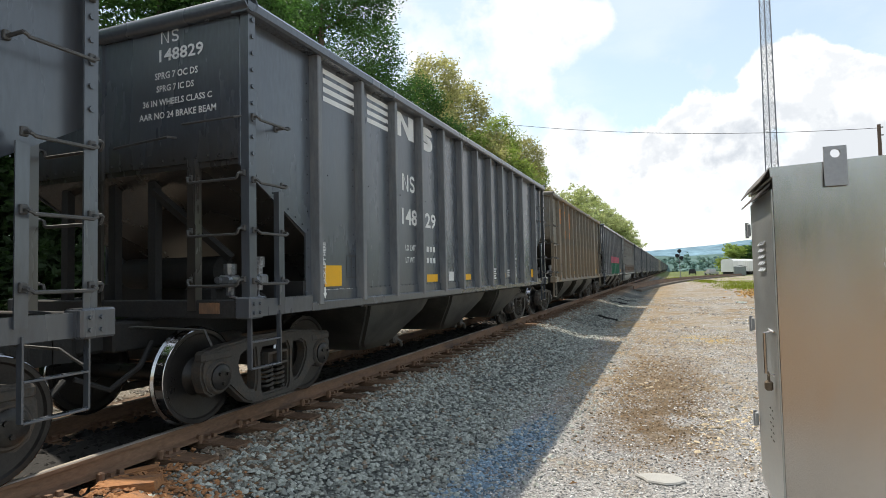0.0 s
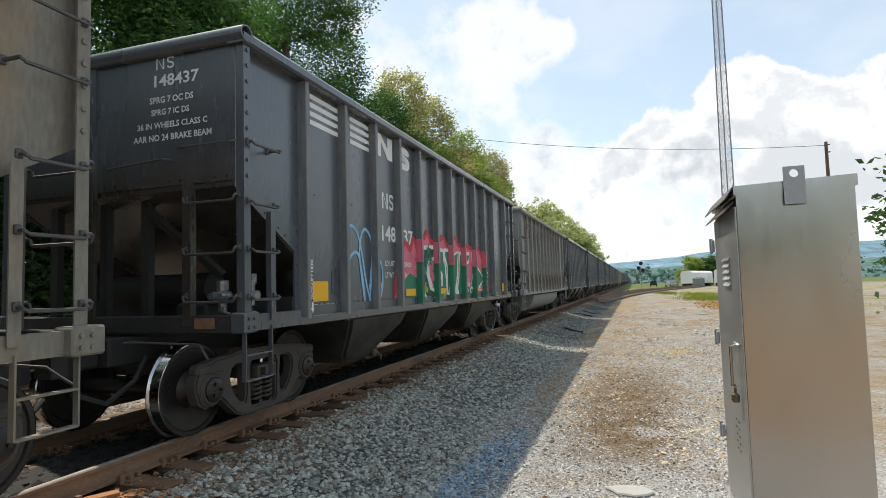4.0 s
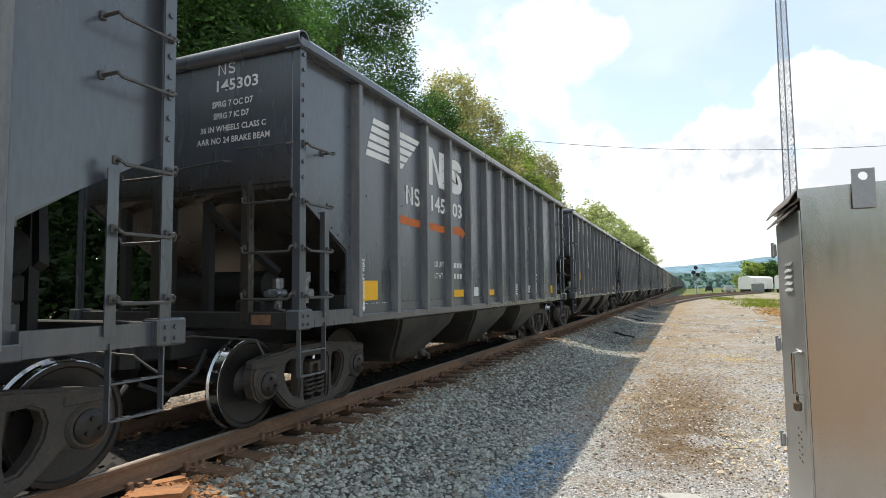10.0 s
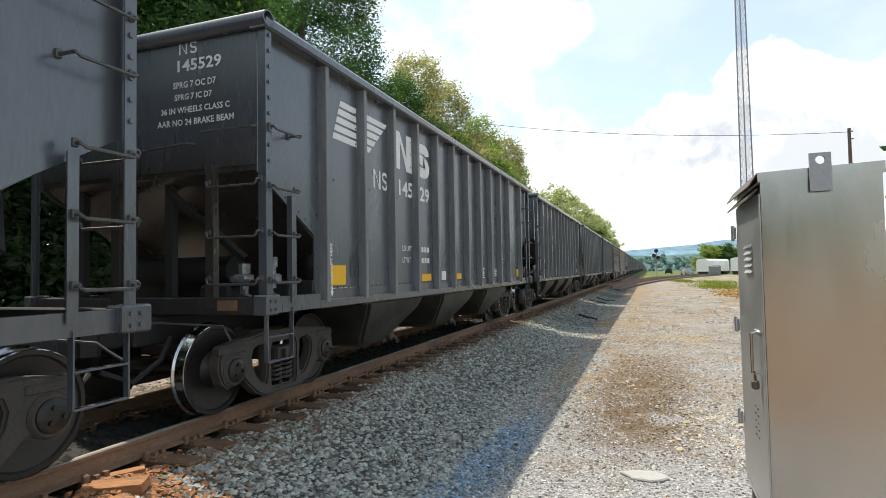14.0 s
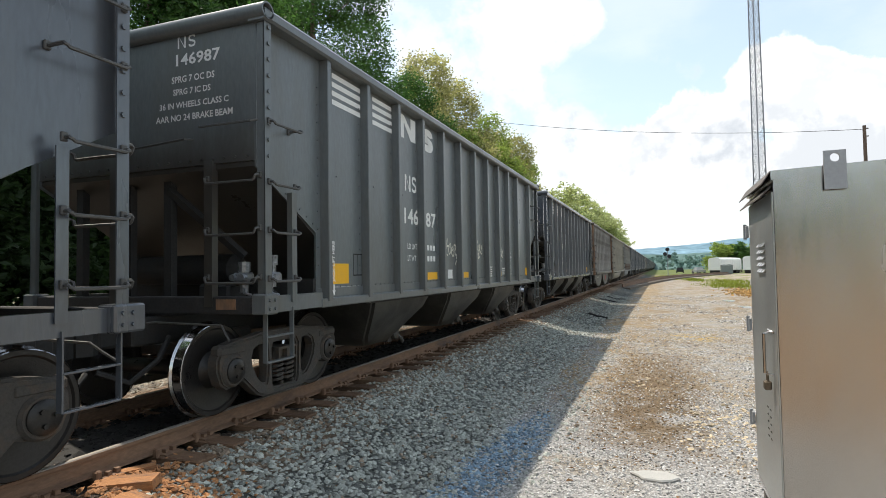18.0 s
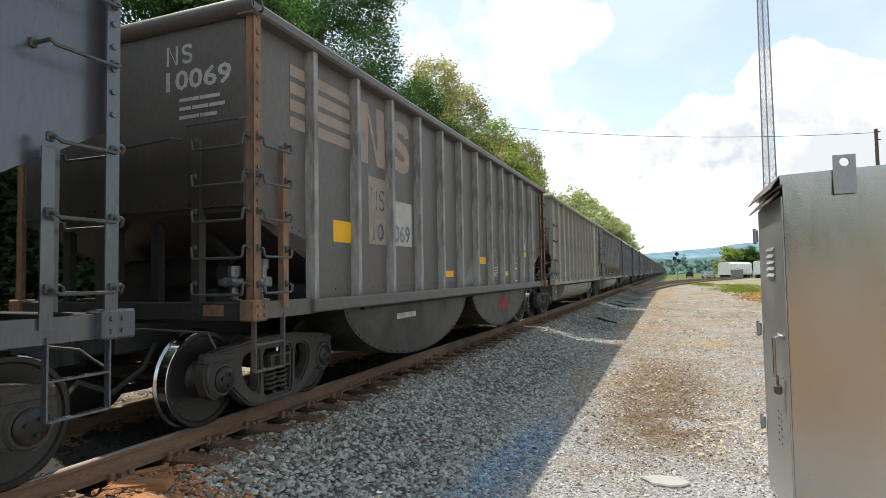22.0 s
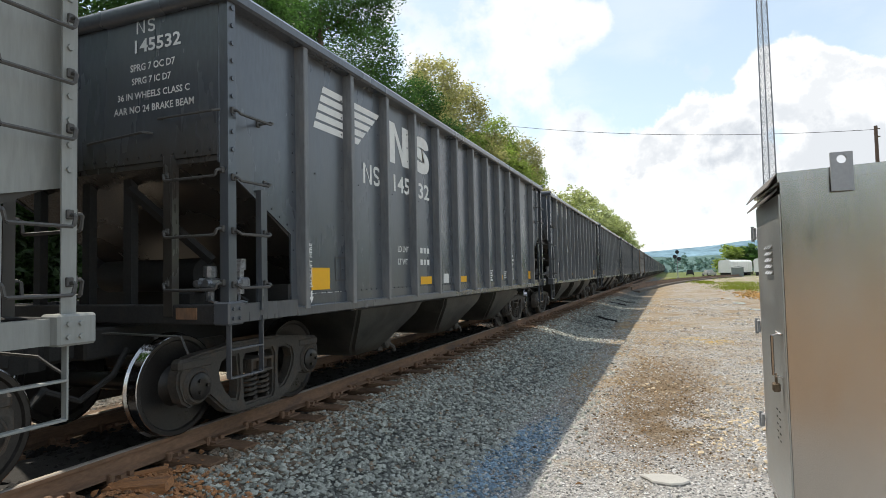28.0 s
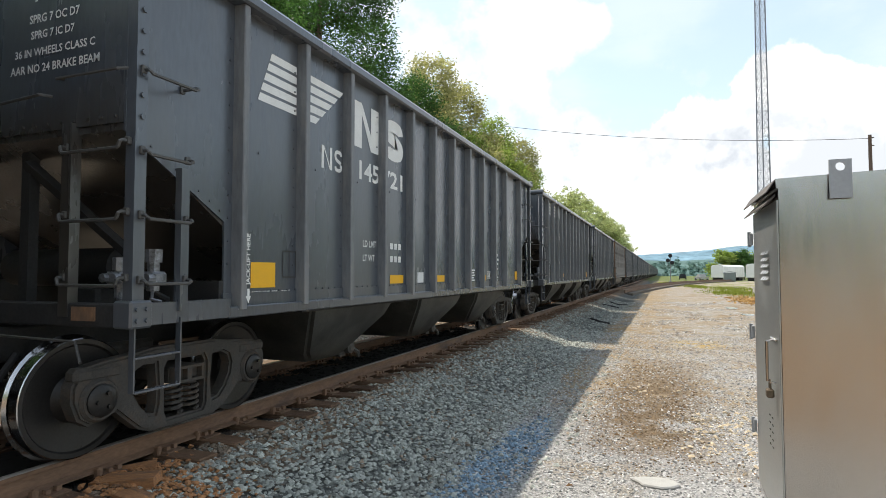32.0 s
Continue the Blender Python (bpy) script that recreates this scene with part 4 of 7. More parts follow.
def flat(car, name, polys, mat, plane=None, lift=0.0, key=None):
    """Painted shapes, polygons in the plane of a sheet."""
    k = key or str(polys)
    if k not in FLATS:
        bm = bmesh.new()
        for p in polys:
            h = len(bm.faces) * 0.00005
            f = bm.faces.new([bm.verts.new((a, b, h)) for a, b in p])
            f.normal_update()
            if f.normal.z < 0:
                f.normal_flip()
        me = bpy.data.meshes.new(name)
        bm.to_mesh(me)
        bm.free()
        me.materials.append(mat)
        FLATS[k] = me
    ob = new(name, FLATS[k])
    ob.parent = car
    ob.material_slots[0].link = "OBJECT"
    ob.material_slots[0].material = mat
    ob.matrix_basis = Matrix.Translation((0, 0, 0)) @ (plane or SIDE) @ Matrix.Translation((0, 0, lift))
    return ob


def rect(u0, v0, u1, v1, slant=0.0):
    return [(u0, v0), (u1, v0), (u1 + slant, v1), (u0 + slant, v1)]


def bars(u0, u1, v, n, h, gap, seed=0):
    """Rows of small bars in place of fine print."""
    r = random.Random(seed)
    out = []
    for i in range(n):
        u = u0
        end = u1 - r.uniform(0, 0.25) * (u1 - u0)
        while u < end - 0.02:
            w = r.uniform(0.25, 0.5) * (u1 - u0)
            out.append(rect(u, v - i * gap, min(u + w, end), v - i * gap + h))
            u += w + 0.012
    return out


def stroke(pts, w):
    """A brush stroke along a chain of points, as a ribbon."""
    p = [Vector(q) for i, q in enumerate(pts) if not i or (Vector(q) - Vector(pts[i - 1])).length > 1e-4]
    side = []
    for i, q in enumerate(p):
        d = (p[min(i + 1, len(p) - 1)] - p[max(i - 1, 0)]).normalized() * w * 0.5
        n = Vector((-d.y, d.x))
        side.append((tuple(q - n), tuple(q + n)))
    return [[a[0], b[0], b[1], a[1]] for a, b in zip(side, side[1:])]


def curve(pts, n=6):
    """A smooth chain through points."""
    out = []
    for i in range(len(pts) - 1):
        p0, p1, p2, p3 = (Vector(pts[max(0, min(len(pts) - 1, i + d))]) for d in (-1, 0, 1, 2))
        for k in range(n):
            t = k / n
            q = 0.5 * ((2 * p1) + (p2 - p0) * t + (2 * p0 - 5 * p1 + 4 * p2 - p3) * t * t + (3 * p1 - p0 - 3 * p2 + p3) * t ** 3)
            out.append((q.x, q.y))
    return out + [tuple(pts[-1])]


def n_shape(y0, y1, z0, z1, k=0.3):
    w = (y1 - y0) * k
    return [[(y0, z0), (y0 + w, z0), (y0 + w, z1 - w * 0.6), (y1 - w, z0), (y1, z0), (y1, z1), (y1 - w, z1), (y1 - w, z0 + w * 0.9), (y0 + w, z1), (y0, z1)]]


def s_shape(y0, y1, z0, z1, k=0.3):
    """A rounded S as one broad ribbon."""
    w = (y1 - y0) * k
    a, b, c, d = y0 + w / 2, y1 - w / 2, z0 + w / 2, z1 - w / 2
    m, h = (y0 + y1) / 2, (z0 + z1) / 2
    pts = [(b - 0.02 * (y1 - y0), d - 0.16 * (z1 - z0)), (b - 0.1 * (b - a), d - 0.04 * (z1 - z0)), (m, d), (a + 0.1 * (b - a), d - 0.05 * (z1 - z0)), (a, (d + h) / 2), (a + 0.14 * (b - a), h + 0.07 * (z1 - z0)), (m, h),
           (b - 0.14 * (b - a), h - 0.07 * (z1 - z0)), (b, (c + h) / 2), (b - 0.1 * (b - a), c + 0.05 * (z1 - z0)), (m, c), (a + 0.1 * (b - a), c + 0.04 * (z1 - z0)), (a + 0.02 * (y1 - y0), c + 0.16 * (z1 - z0))]
    p = [Vector(q) for q in curve(pts, 4)]
    left, right = [], []
    for i, q in enumerate(p):
        t = (p[min(i + 1, len(p) - 1)] - p[max(i - 1, 0)]).normalized() * w * 0.5
        left.append((q.x - t.y, q.y + t.x)), right.append((q.x + t.y, q.y - t.x))
    return [left + right[::-1]]


def mark_car(car, style, paint, ink_name, layout, number):
    ink = M[ink_name]
    hop = style == "hopper"
    # reflectors
    yl = [(1.30, 1.28, 1.66, 1.52), (4.20, 1.27, 4.64, 1.39), (5.93, 1.27, 6.34, 1.38), (8.64, 1.26, 8.86, 1.37), (11.42, 1.22, 11.68, 1.46)]
    if style == "twin":
        yl = [(1.42, 1.82, 1.83, 2.07), (4.88, 1.38, 5.32, 1.49), (6.82, 1.63, 7.25, 1.77), (8.6, 1.38, 9.02, 1.48), (10.45, 1.86, 10.88, 1.99), (11.37, 2.05, 11.8, 2.32)]
    if style == "long_tub":
        yl = [(1.30, 1.4, 1.66, 1.64), (4.4, 1.42, 4.8, 1.55), (6.3, 1.42, 6.7, 1.55), (8.95, 1.45, 9.33, 1.58), (11.95, 1.46, 12.36, 1.7)]
    if number == "148270":
        yl += [(1.52, 1.66, 1.92, 1.9), (5.93, 1.40, 6.34, 1.51)]
    for q in yl:
        flat(car, "reflector", [rect(*q)], M["yellow"], lift=0.016 if number == "148437" else 0.0)
    if not number and layout == "far":
        return
    if hop:
        flat(car, "data_panel", [rect(9.5, 1.24, 9.82, 1.27), rect(9.5, 1.5, 9.82, 1.53), rect(9.5, 1.27, 9.525, 1.5), rect(9.795, 1.27, 9.82, 1.5), rect(9.52, 1.31, 9.8, 1.325), rect(9.66, 1.32, 9.675, 1.5)], ink)
        flat(car, "fine_print", bars(9.45, 9.9, 1.80, 3, 0.05, 0.1, 2), ink)
        flat(car, "label_sheet", [rect(5.16, 1.27, 5.4, 1.43)], M["white"]).location.y -= 0.38 if number == "148270" else 0
        flat(car, "fine_print", bars(7.68, 8.1, 1.46, 5, 0.028, 0.05, 3), ink)
        flat(car, "fine_print", bars(8.95, 9.2, 1.43, 4, 0.025, 0.045, 4), ink)
        flat(car, "fine_print", bars(10.6, 10.75, 1.4, 1, 0.05, 0.05, 5), ink)
        flat(car, "routing_board", [rect(1.77, 1.37, 2.0, 1.385), rect(1.77, 1.63, 2.0, 1.645), rect(1.77, 1.385, 1.785, 1.63), rect(1.985, 1.385, 2.0, 1.63), rect(1.88, 1.385, 1.89, 1.63)], M["grime"])
        flat(car, "arrow_mark", [rect(1.125, 1.2, 1.155, 1.28), [(1.105, 1.215), (1.14, 1.15), (1.175, 1.215)]], ink, lift=RX - SX)
        letter(car, "JACK-LIFT HERE", ink, SIDE, 1.172, 1.31, 0.46, 0.062, "lettering", False).location.x += RX - SX
        letter(car, "2 INCH TREAD COND SHOES", ink, SIDE, 1.28, 1.215, 0.62, 0.035)
        letter(car, "2 INCH TREAD COND SHOES", ink, SIDE, 11.2, 1.16, 0.55, 0.035)
        letter(car, "LD LMT", ink, SIDE, 3.42, 1.75, 0.36, 0.085), letter(car, "LT WT", ink, SIDE, 3.42, 1.57, 0.32, 0.085)
        if number == "148437":
            letter(car, "230000", ink, SIDE, 4.14, 1.75, 0.36, 0.085), letter(car, "56000", ink, SIDE, 4.2, 1.57, 0.3, 0.085)
        else:
            flat(car, "fine_print", [rect(4.2 + 0.13 * i, z, 4.29 + 0.13 * i, z + 0.085) for i in range(3) for z in (1.75, 1.57)], ink)
    z_num = 2.62 if layout == "horse" else 2.15
    if layout == "horse":
        st = []
        for i in range(5):
            z = 3.57 - i * 0.108
            st.append([(1.57 - i * 0.043, z), (1.98, z), (1.98, z - 0.078), (1.54 - i * 0.043, z - 0.078)])
        flat(car, "stripe_emblem", st, ink, key="stripes_a")
        st = []
        for i in range(5):
            z = 3.57 - i * 0.108
            r = 2.92 - i * 0.125
            st.append([(2.16, z), (r, z), (r - 0.08, z - 0.078), (2.16, z - 0.078)])
        flat(car, "stripe_emblem", st, ink, key="stripes_b")
        flat(car, "emblem", n_shape(3.14, 3.86, 3.0, 3.58, 0.33), ink), flat(car, "emblem", s_shape(4.02, 4.62, 3.0, 3.58, 0.29), ink)
        flat(car, "reporting_mark", n_shape(2.46, 2.68, 2.60, 2.86, 0.22) + s_shape(2.73, 2.90, 2.60, 2.86, 0.25), ink)
    elif layout == "bars":
        for a, b, c in ((1.31, 2.0, "bars_a"), (2.33, 2.92, "bars_b")):
            flat(car, "stripe_emblem", [rect(a, 3.71 - i * 0.105, b, 3.77 - i * 0.105) for i in range(4)], ink, key=c)
        flat(car, "emblem", n_shape(3.16, 3.78, 3.42, 3.77), ink), flat(car, "emblem", s_shape(4.05, 4.52, 3.38, 3.76, 0.25), ink)
        flat(car, "reporting_mark", n_shape(3.35, 3.56, 2.63, 2.88, 0.22) + s_shape(3.61, 3.78, 2.63, 2.88, 0.25), ink)
    elif layout == "old":
        flat(car, "patch_panel", [rect(2.25, 1.83, 2.73, 2.71)], M["pale_brown"]), flat(car, "patch_panel", [rect(2.93, 1.84, 3.57, 2.47)], M["pale_grey_patch"])
        for i in range(4):
            flat(car, "stripe_emblem", [rect(0.62, 3.49 - i * 0.18, 0.88, 3.61 - i * 0.18)], M["pale_brown"], key=f"old_a{i}"), flat(car, "stripe_emblem", [rect(1.06, 3.49 - i * 0.18, 1.8, 3.61 - i * 0.18)], M["pale_brown"], key=f"old_b{i}")
        flat(car, "emblem", n_shape(2.02, 2.72, 2.86, 3.64, 0.33), M["pale_brown"]), flat(car, "emblem", s_shape(2.94, 3.52, 2.89, 3.64, 0.3), M["pale_brown"])
        letter(car, "10", M["black"], SIDE, 2.36, 1.88, 0.3, 0.24).location.x += 0.004
        letter(car, "069", M["black"], SIDE, 2.97, 1.88, 0.52, 0.26).location.x += 0.004
        flat(car, "reporting_mark", n_shape(2.32, 2.48, 2.28, 2.56, 0.16) + s_shape(2.54, 2.68, 2.28, 2.56, 0.2), M["black"], lift=0.003)
        flat(car, "fine_print", bars(3.2, 3.95, 0.8, 1, 0.08, 0.1, 9), M["faded_white"], lift=1.424 - SX)
        letter(car, "G83", M["faded_white"], SIDE, 11.6, 1.49, 0.26, 0.12)
        flat(car, "label_sheet", [rect(10.5, 2.02, 10.85, 2.38)], M["pale_grey_patch"]), flat(car, "data_panel", [rect(10.54, 2.2, 10.68, 2.36), rect(10.7, 2.2, 10.74, 2.36)], M["grime"], lift=0.002)
        flat(car, "label_sheet", [rect(11.32, 1.38, 11.62, 1.44)], M["white"])
        flat(car, "gusset_patch", [[(5.82, 1.25), (6.44, 1.25), (6.44, 1.73)], [(6.6, 1.73), (6.6, 1.25), (7.02, 1.25)]], M["pale_patch"])
    elif layout == "plain":
        if number:
            for q in ((3.3, 2.74, 3.75, 3.0), (3.42, 2.3, 3.78, 2.54), (4.18, 2.3, 4.62, 2.5)):
                flat(car, "number_panel", [rect(*q)], M["white"], lift=-0.001)
            flat(car, "reporting_mark", n_shape(3.36, 3.53, 2.77, 2.97, 0.18) + s_shape(3.57, 3.70, 2.77, 2.97, 0.22), M["black"], lift=0.002)
            letter(car, number[:2], M["black"], SIDE, 3.48, 2.33, 0.24, 0.18).location.x += 0.003
            letter(car, number[2:], M["black"], SIDE, 4.22, 2.33, 0.36, 0.15).location.x += 0.003
        flat(car, "label_sheet", [rect(2.55, 1.25, 2.8, 1.55)], M["white"])
    if not hop:
        if style != "twin":
            letter(car, "LD LMT", ink, SIDE, 3.42, 1.6, 0.36, 0.07), letter(car, "LT WT", ink, SIDE, 3.42, 1.45, 0.32, 0.07)
            flat(car, "label_sheet", [rect(5.16, 1.27, 5.45, 1.43)], M["faded_white"])
        flat(car, "fine_print", bars(7.68, 8.2, 1.55, 4, 0.025, 0.06, 3), ink)
        dy, dz = (0.39, 0.19) if style == "long_tub" else (0, 0)
        flat(car, "data_panel", [rect(9.5, 1.24, 9.86, 1.27), rect(9.5, 1.54, 9.86, 1.57), rect(9.5, 1.27, 9.53, 1.54), rect(9.83, 1.27, 9.86, 1.54)], M["white"], key="panel_w").location += Vector((0, dy, dz))
        flat(car, "data_panel", [rect(9.53, 1.33, 9.67, 1.54), rect(9.69, 1.33, 9.83, 1.54), rect(9.53, 1.27, 9.83, 1.315)], M["navy"], key="panel_n").location += Vector((0.001, dy, dz))
        if style == "long_tub":
            letter(car, "CU FT  4520", ink, SIDE, 9.87, 1.84, 0.42, 0.075), letter(car, "EXW  10-8   H  12-10", ink, SIDE, 9.72, 1.97, 0.68, 0.075)
            letter(car, "DB-10", M["white"], SIDE, 9.91, 1.67, 0.1, 0.028).location.x += 0.006
            letter(car, "BLT 07-08", M["white"], SIDE, 9.9, 1.462, 0.2, 0.03).location.x += 0.006
            for i, body in enumerate(("RADIANT THAW", "HEAT ONLY", "MAX ALUMINUM", "TEMP  250  F")):
                ob = letter(car, body, ink, SIDE, 9.33 + (0.1 if i == 1 else 0.0), 0.98 - 0.095 * i, 0.32 if i == 1 else 0.5, 0.065)
                ob.location.x = (1.456, 1.456, 1.448, 1.43)[i]
                ob.rotation_mode = "XYZ"
            for i, (y, z0, z1, w) in enumerate(((8.15, 1.45, 1.94, 0.025), (8.3, 1.44, 1.99, 0.03), (8.47, 1.51, 2.22, 0.02), (7.66, 2.25, 3.52, 0.022), (3.9, 1.6, 2.1, 0.02))):
                flat(car, "soot_streak", [[(y - w * 0.3, z1), (y + w * 0.3, z1 + 0.05), (y + w, (z0 + z1) / 2), (y + w * 0.7, z0), (y - w * 0.2, z0 - 0.06), (y - w, (z0 + z1) / 2 - 0.1)]], M["grime"], lift=-0.001, key=f"streak{i}")
            flat(car, "paint_patch", [rect(12.8, 2.88, 12.98, 3.82)], M["navy"]), flat(car, "paint_patch", [[(13.1, 2.8), (13.18, 2.8), (13.2, 3.1), (13.36, 3.2), (13.3, 3.45), (13.4, 3.65), (13.1, 3.72)]], M["navy"])
        else:
            letter(car, "CU FT 4080", ink, SIDE, 9.44, 1.66, 0.46, 0.06), letter(car, "EXW 10-8  H 12-6", ink, SIDE, 9.36, 1.78, 0.62, 0.06)
    if number and layout in ("horse", "bars"):
        h = 0.245
        letter(car, number[:3], ink, SIDE, 3.32, z_num - 0.02, 0.53, h), letter(car, number[3:], ink, SIDE, 3.95, z_num - 0.02, 0.65, h)
    if number:
        # leading end
        if layout == "plain":
            flat(car, "number_panel", [rect(0.48, 3.505, 1.12, 3.68)], M["white"], FRONT, 0.0)
        if layout == "old":
            letter(car, number, ink, FRONT, 0.55, 3.235, 0.80, 0.20)
        else:
            letter(car, number, ink, FRONT, 0.52, 3.53, 0.56, 0.125).location.y -= 0.003
        if layout == "old":
            flat(car, "reporting_mark", n_shape(0.556, 0.70, 3.49, 3.68, 0.2) + s_shape(0.75, 0.88, 3.49, 3.68, 0.24), ink, FRONT, 0.001)
            flat(car, "fine_print", bars(0.72, 1.3, 3.12, 3, 0.035, 0.085, 12), ink, FRONT, 0.001)
        else:
            flat(car, "reporting_mark", n_shape(0.54, 0.645, 3.71, 3.835, 0.18) + s_shape(0.68, 0.77, 3.71, 3.835, 0.22), ink, FRONT, 0.001)
        if number == "51438":
            for body, u, v, w, hh in (("SPRG 6 OC D5 7 IC D8", 0.28, 3.36, 0.9, 0.062), ("SPRG 4 IIC D6A", 0.42, 3.235, 0.6, 0.06), ("36 IN WHEELS CLASS C", 0.27, 3.10, 0.92, 0.06), ("AAR NO 24 BRAKE BEAM", 0.22, 2.97, 1.02, 0.062)):
                letter(car, body, ink, FRONT, u, v, w, hh).location.y -= 0.001
        elif layout in ("horse", "bars"):
            d = "7" if layout == "horse" else "S"
            for body, u, v, w, hh in (("SPRG 7 OC D" + d, 0.46, 3.36, 0.55, 0.07), ("SPRG 7 IC D" + d, 0.48, 3.235, 0.48, 0.065), ("36 IN WHEELS CLASS C", 0.30, 3.10, 0.88, 0.065), ("AAR NO 24 BRAKE BEAM", 0.25, 2.97, 0.98, 0.068)):
                letter(car, body, ink, FRONT, u, v, w, hh).location.y -= 0.001


def graffiti(car, number):
    if number == "148437":
        top = [(3.75, 1.3), (3.9, 1.75), (4.2, 2.15), (4.45, 2.05), (4.6, 2.25), (4.76, 2.17), (4.95, 2.3), (5.18, 2.31), (5.31, 2.43), (5.49, 2.27), (5.68, 2.26), (5.86, 2.41), (6.03, 2.33), (6.24, 2.39), (6.47, 2.25), (6.75, 2.29), (7.07, 2.45), (7.29, 2.29), (7.84, 2.33), (8.24, 2.28), (8.69, 2.35), (9.28, 2.07), (9.92, 1.22)]
        l1 = [(4.91, 2.11), (5.69, 2.16), (5.67, 1.95), (5.31, 1.87), (5.26, 1.66), (5.43, 1.39), (5.72, 1.33), (5.73, 1.1), (5.12, 1.11), (5.04, 1.44), (5.04, 1.83), (4.92, 1.85)]
        l2 = [(5.87, 2.14), (6.24, 2.12), (6.46, 1.81), (6.42, 1.23), (6.06, 1.06), (5.76, 1.22), (5.75, 1.76)]
        l3 = [(6.27, 2.14), (6.57, 2.14), (6.76, 1.62), (6.87, 2.05), (7.25, 2.15), (7.15, 1.63), (6.85, 1.08), (6.47, 1.08)]
        l4 = [(7.34, 2.12), (8.12, 2.14), (8.06, 1.96), (7.65, 1.88), (7.86, 1.71), (7.76, 1.53), (8.13, 1.12), (7.01, 1.07), (7.26, 1.63)]
        l5 = [(8.3, 2.15), (8.77, 2.16), (8.72, 1.88), (9.4, 1.58), (8.77, 1.31), (8.18, 1.37), (8.42, 1.73)]
        low = [(3.95, 1.4), (4.4, 1.66), (4.98, 1.51), (5.73, 1.35), (6.84, 1.31), (8.18, 1.4), (8.68, 1.12), (8.68, 1.1), (3.95, 1.1)]
        c1 = [(5.37, 1.88), (5.27, 1.74), (5.25, 1.58), (5.5, 1.35), (5.53, 1.46), (5.38, 1.63)]
        c2 = [(5.96, 1.78), (6.15, 1.65), (6.12, 1.42), (5.98, 1.41), (5.87, 1.6)]
        c3 = [(6.15, 2.16), (6.23, 1.84), (6.35, 2.09)]
        c4 = [(6.65, 2.13), (6.76, 1.78), (6.7, 2.03)]
        w1 = [(5.04, 1.37), (5.06, 1.19), (5.26, 1.2), (5.12, 1.31)]
        w2 = [(6.58, 1.52), (6.36, 1.06), (6.64, 1.12)]
        w3 = [(7.08, 1.63), (6.97, 1.08), (7.26, 1.09)]
        w4 = [(7.95, 1.65), (8.18, 1.07), (8.3, 1.1)]
        p1 = [(5.44, 1.66), (5.7, 1.65), (5.69, 1.55), (5.49, 1.5)]
        p2 = [(7.58, 1.7), (7.84, 1.74), (7.82, 1.59), (7.59, 1.6)]
        stars, spots = [(5.03, 2.02), (5.12, 1.71), (5.26, 1.89), (5.35, 2.09), (5.44, 1.9)], [(5.16, 1.47), (5.23, 1.36), (5.14, 1.38), (5.87, 1.82), (5.82, 1.6), (4.91, 1.54), (6.77, 1.42), (7.25, 1.86), (7.69, 1.29), (5.64, 1.21), (6.23, 1.24)]
        flat(car, "graffiti_ground", [top + [(top[-1][0], 1.12), (top[0][0], 1.12)]], M["pink"], key="g_pink")
        flat(car, "graffiti_edge", stroke(curve(top, 4), 0.1), M["red"], lift=0.001, key="g_red")
        flat(car, "graffiti_lower_field", [low], M["green_paint"], lift=0.0012, key="g_low")
        for i, g in enumerate((l1, l2, l3, l4, l5)):
            flat(car, "graffiti_outline", stroke(g + g[:2], 0.075), M["white"], lift=0.004 + 0.001 * i, key=f"g_white{i}")
            flat(car, "graffiti_letter", [g], M["dark_green_paint" if i == 0 else "green_paint"], lift=0.003 + 0.001 * i, key=f"g_green{i}")
        for i, g in enumerate((c1, c2, c3, c4, w1, w2, w3, w4)):
            flat(car, "graffiti_highlight", [g], M["white"], lift=0.011, key=f"g_high{i}")
        for i, g in enumerate((p1, p2, [((a + c2[0][0]) / 2, (b + c2[2][1]) / 2) for a, b in c2])):
            flat(car, "graffiti_inset", [g], M["pink"], lift=0.0125, key=f"g_in{i}")
        for i, (a, b) in enumerate(stars):
            flat(car, "graffiti_star", [[(a + r * math.cos(k * math.pi / 5 + 0.3), b + r * math.sin(k * math.pi / 5 + 0.3)) for k, r in ((k, (0.13, 0.055)[k % 2]) for k in range(10))]], M["green_paint"], lift=0.0125, key=f"g_star{i}")
        for i, (a, b) in enumerate(spots):
            r = 0.035 + 0.02 * (i % 3)
            flat(car, "graffiti_spot", [[(a + r * math.cos(k * 0.6283), b + r * math.sin(k * 0.6283)) for k in range(10)]], M["lime"], lift=0.0125, key=f"g_spot{i}")
        for y in RIBS:
            if 4.5 < y < 9.8:
                for (z0, z1, mm) in ((1.15, 1.85, "green_paint"), (1.85, 2.25, "pink")):
                    flat(car, "graffiti_band", [rect(y - 0.077, z0, y - 0.013, z1)], M[mm], lift=RX - SX, key=f"gb{y}{z0}")
                    flat(car, "graffiti_band", [rect(SX, z0, RX - 0.006, z1)], M[mm], Matrix.Translation((0, y - 0.0535, 0)) @ FRONT, key=f"gs{y}{z0}")
        loops = [[(2.3, 1.1), (2.05, 1.5), (2.05, 2.05), (2.3, 2.27), (2.55, 2.1), (2.75, 1.5), (2.9, 1.2)], [(2.15, 1.35), (2.25, 1.8), (2.5, 1.9), (2.65, 1.5), (2.7, 1.15)], [(2.7, 1.2), (2.55, 1.9), (2.7, 2.25), (2.95, 2.05), (2.85, 1.4)],
                 [(2.85, 1.3), (3.0, 1.75), (3.25, 1.8), (3.3, 1.45), (3.15, 1.2)], [(2.95, 1.35), (2.98, 1.6), (3.08, 1.5), (2.98, 1.45), (3.1, 1.3)], [(3.15, 1.35), (3.2, 1.5), (3.27, 1.4), (3.18, 1.3)]]
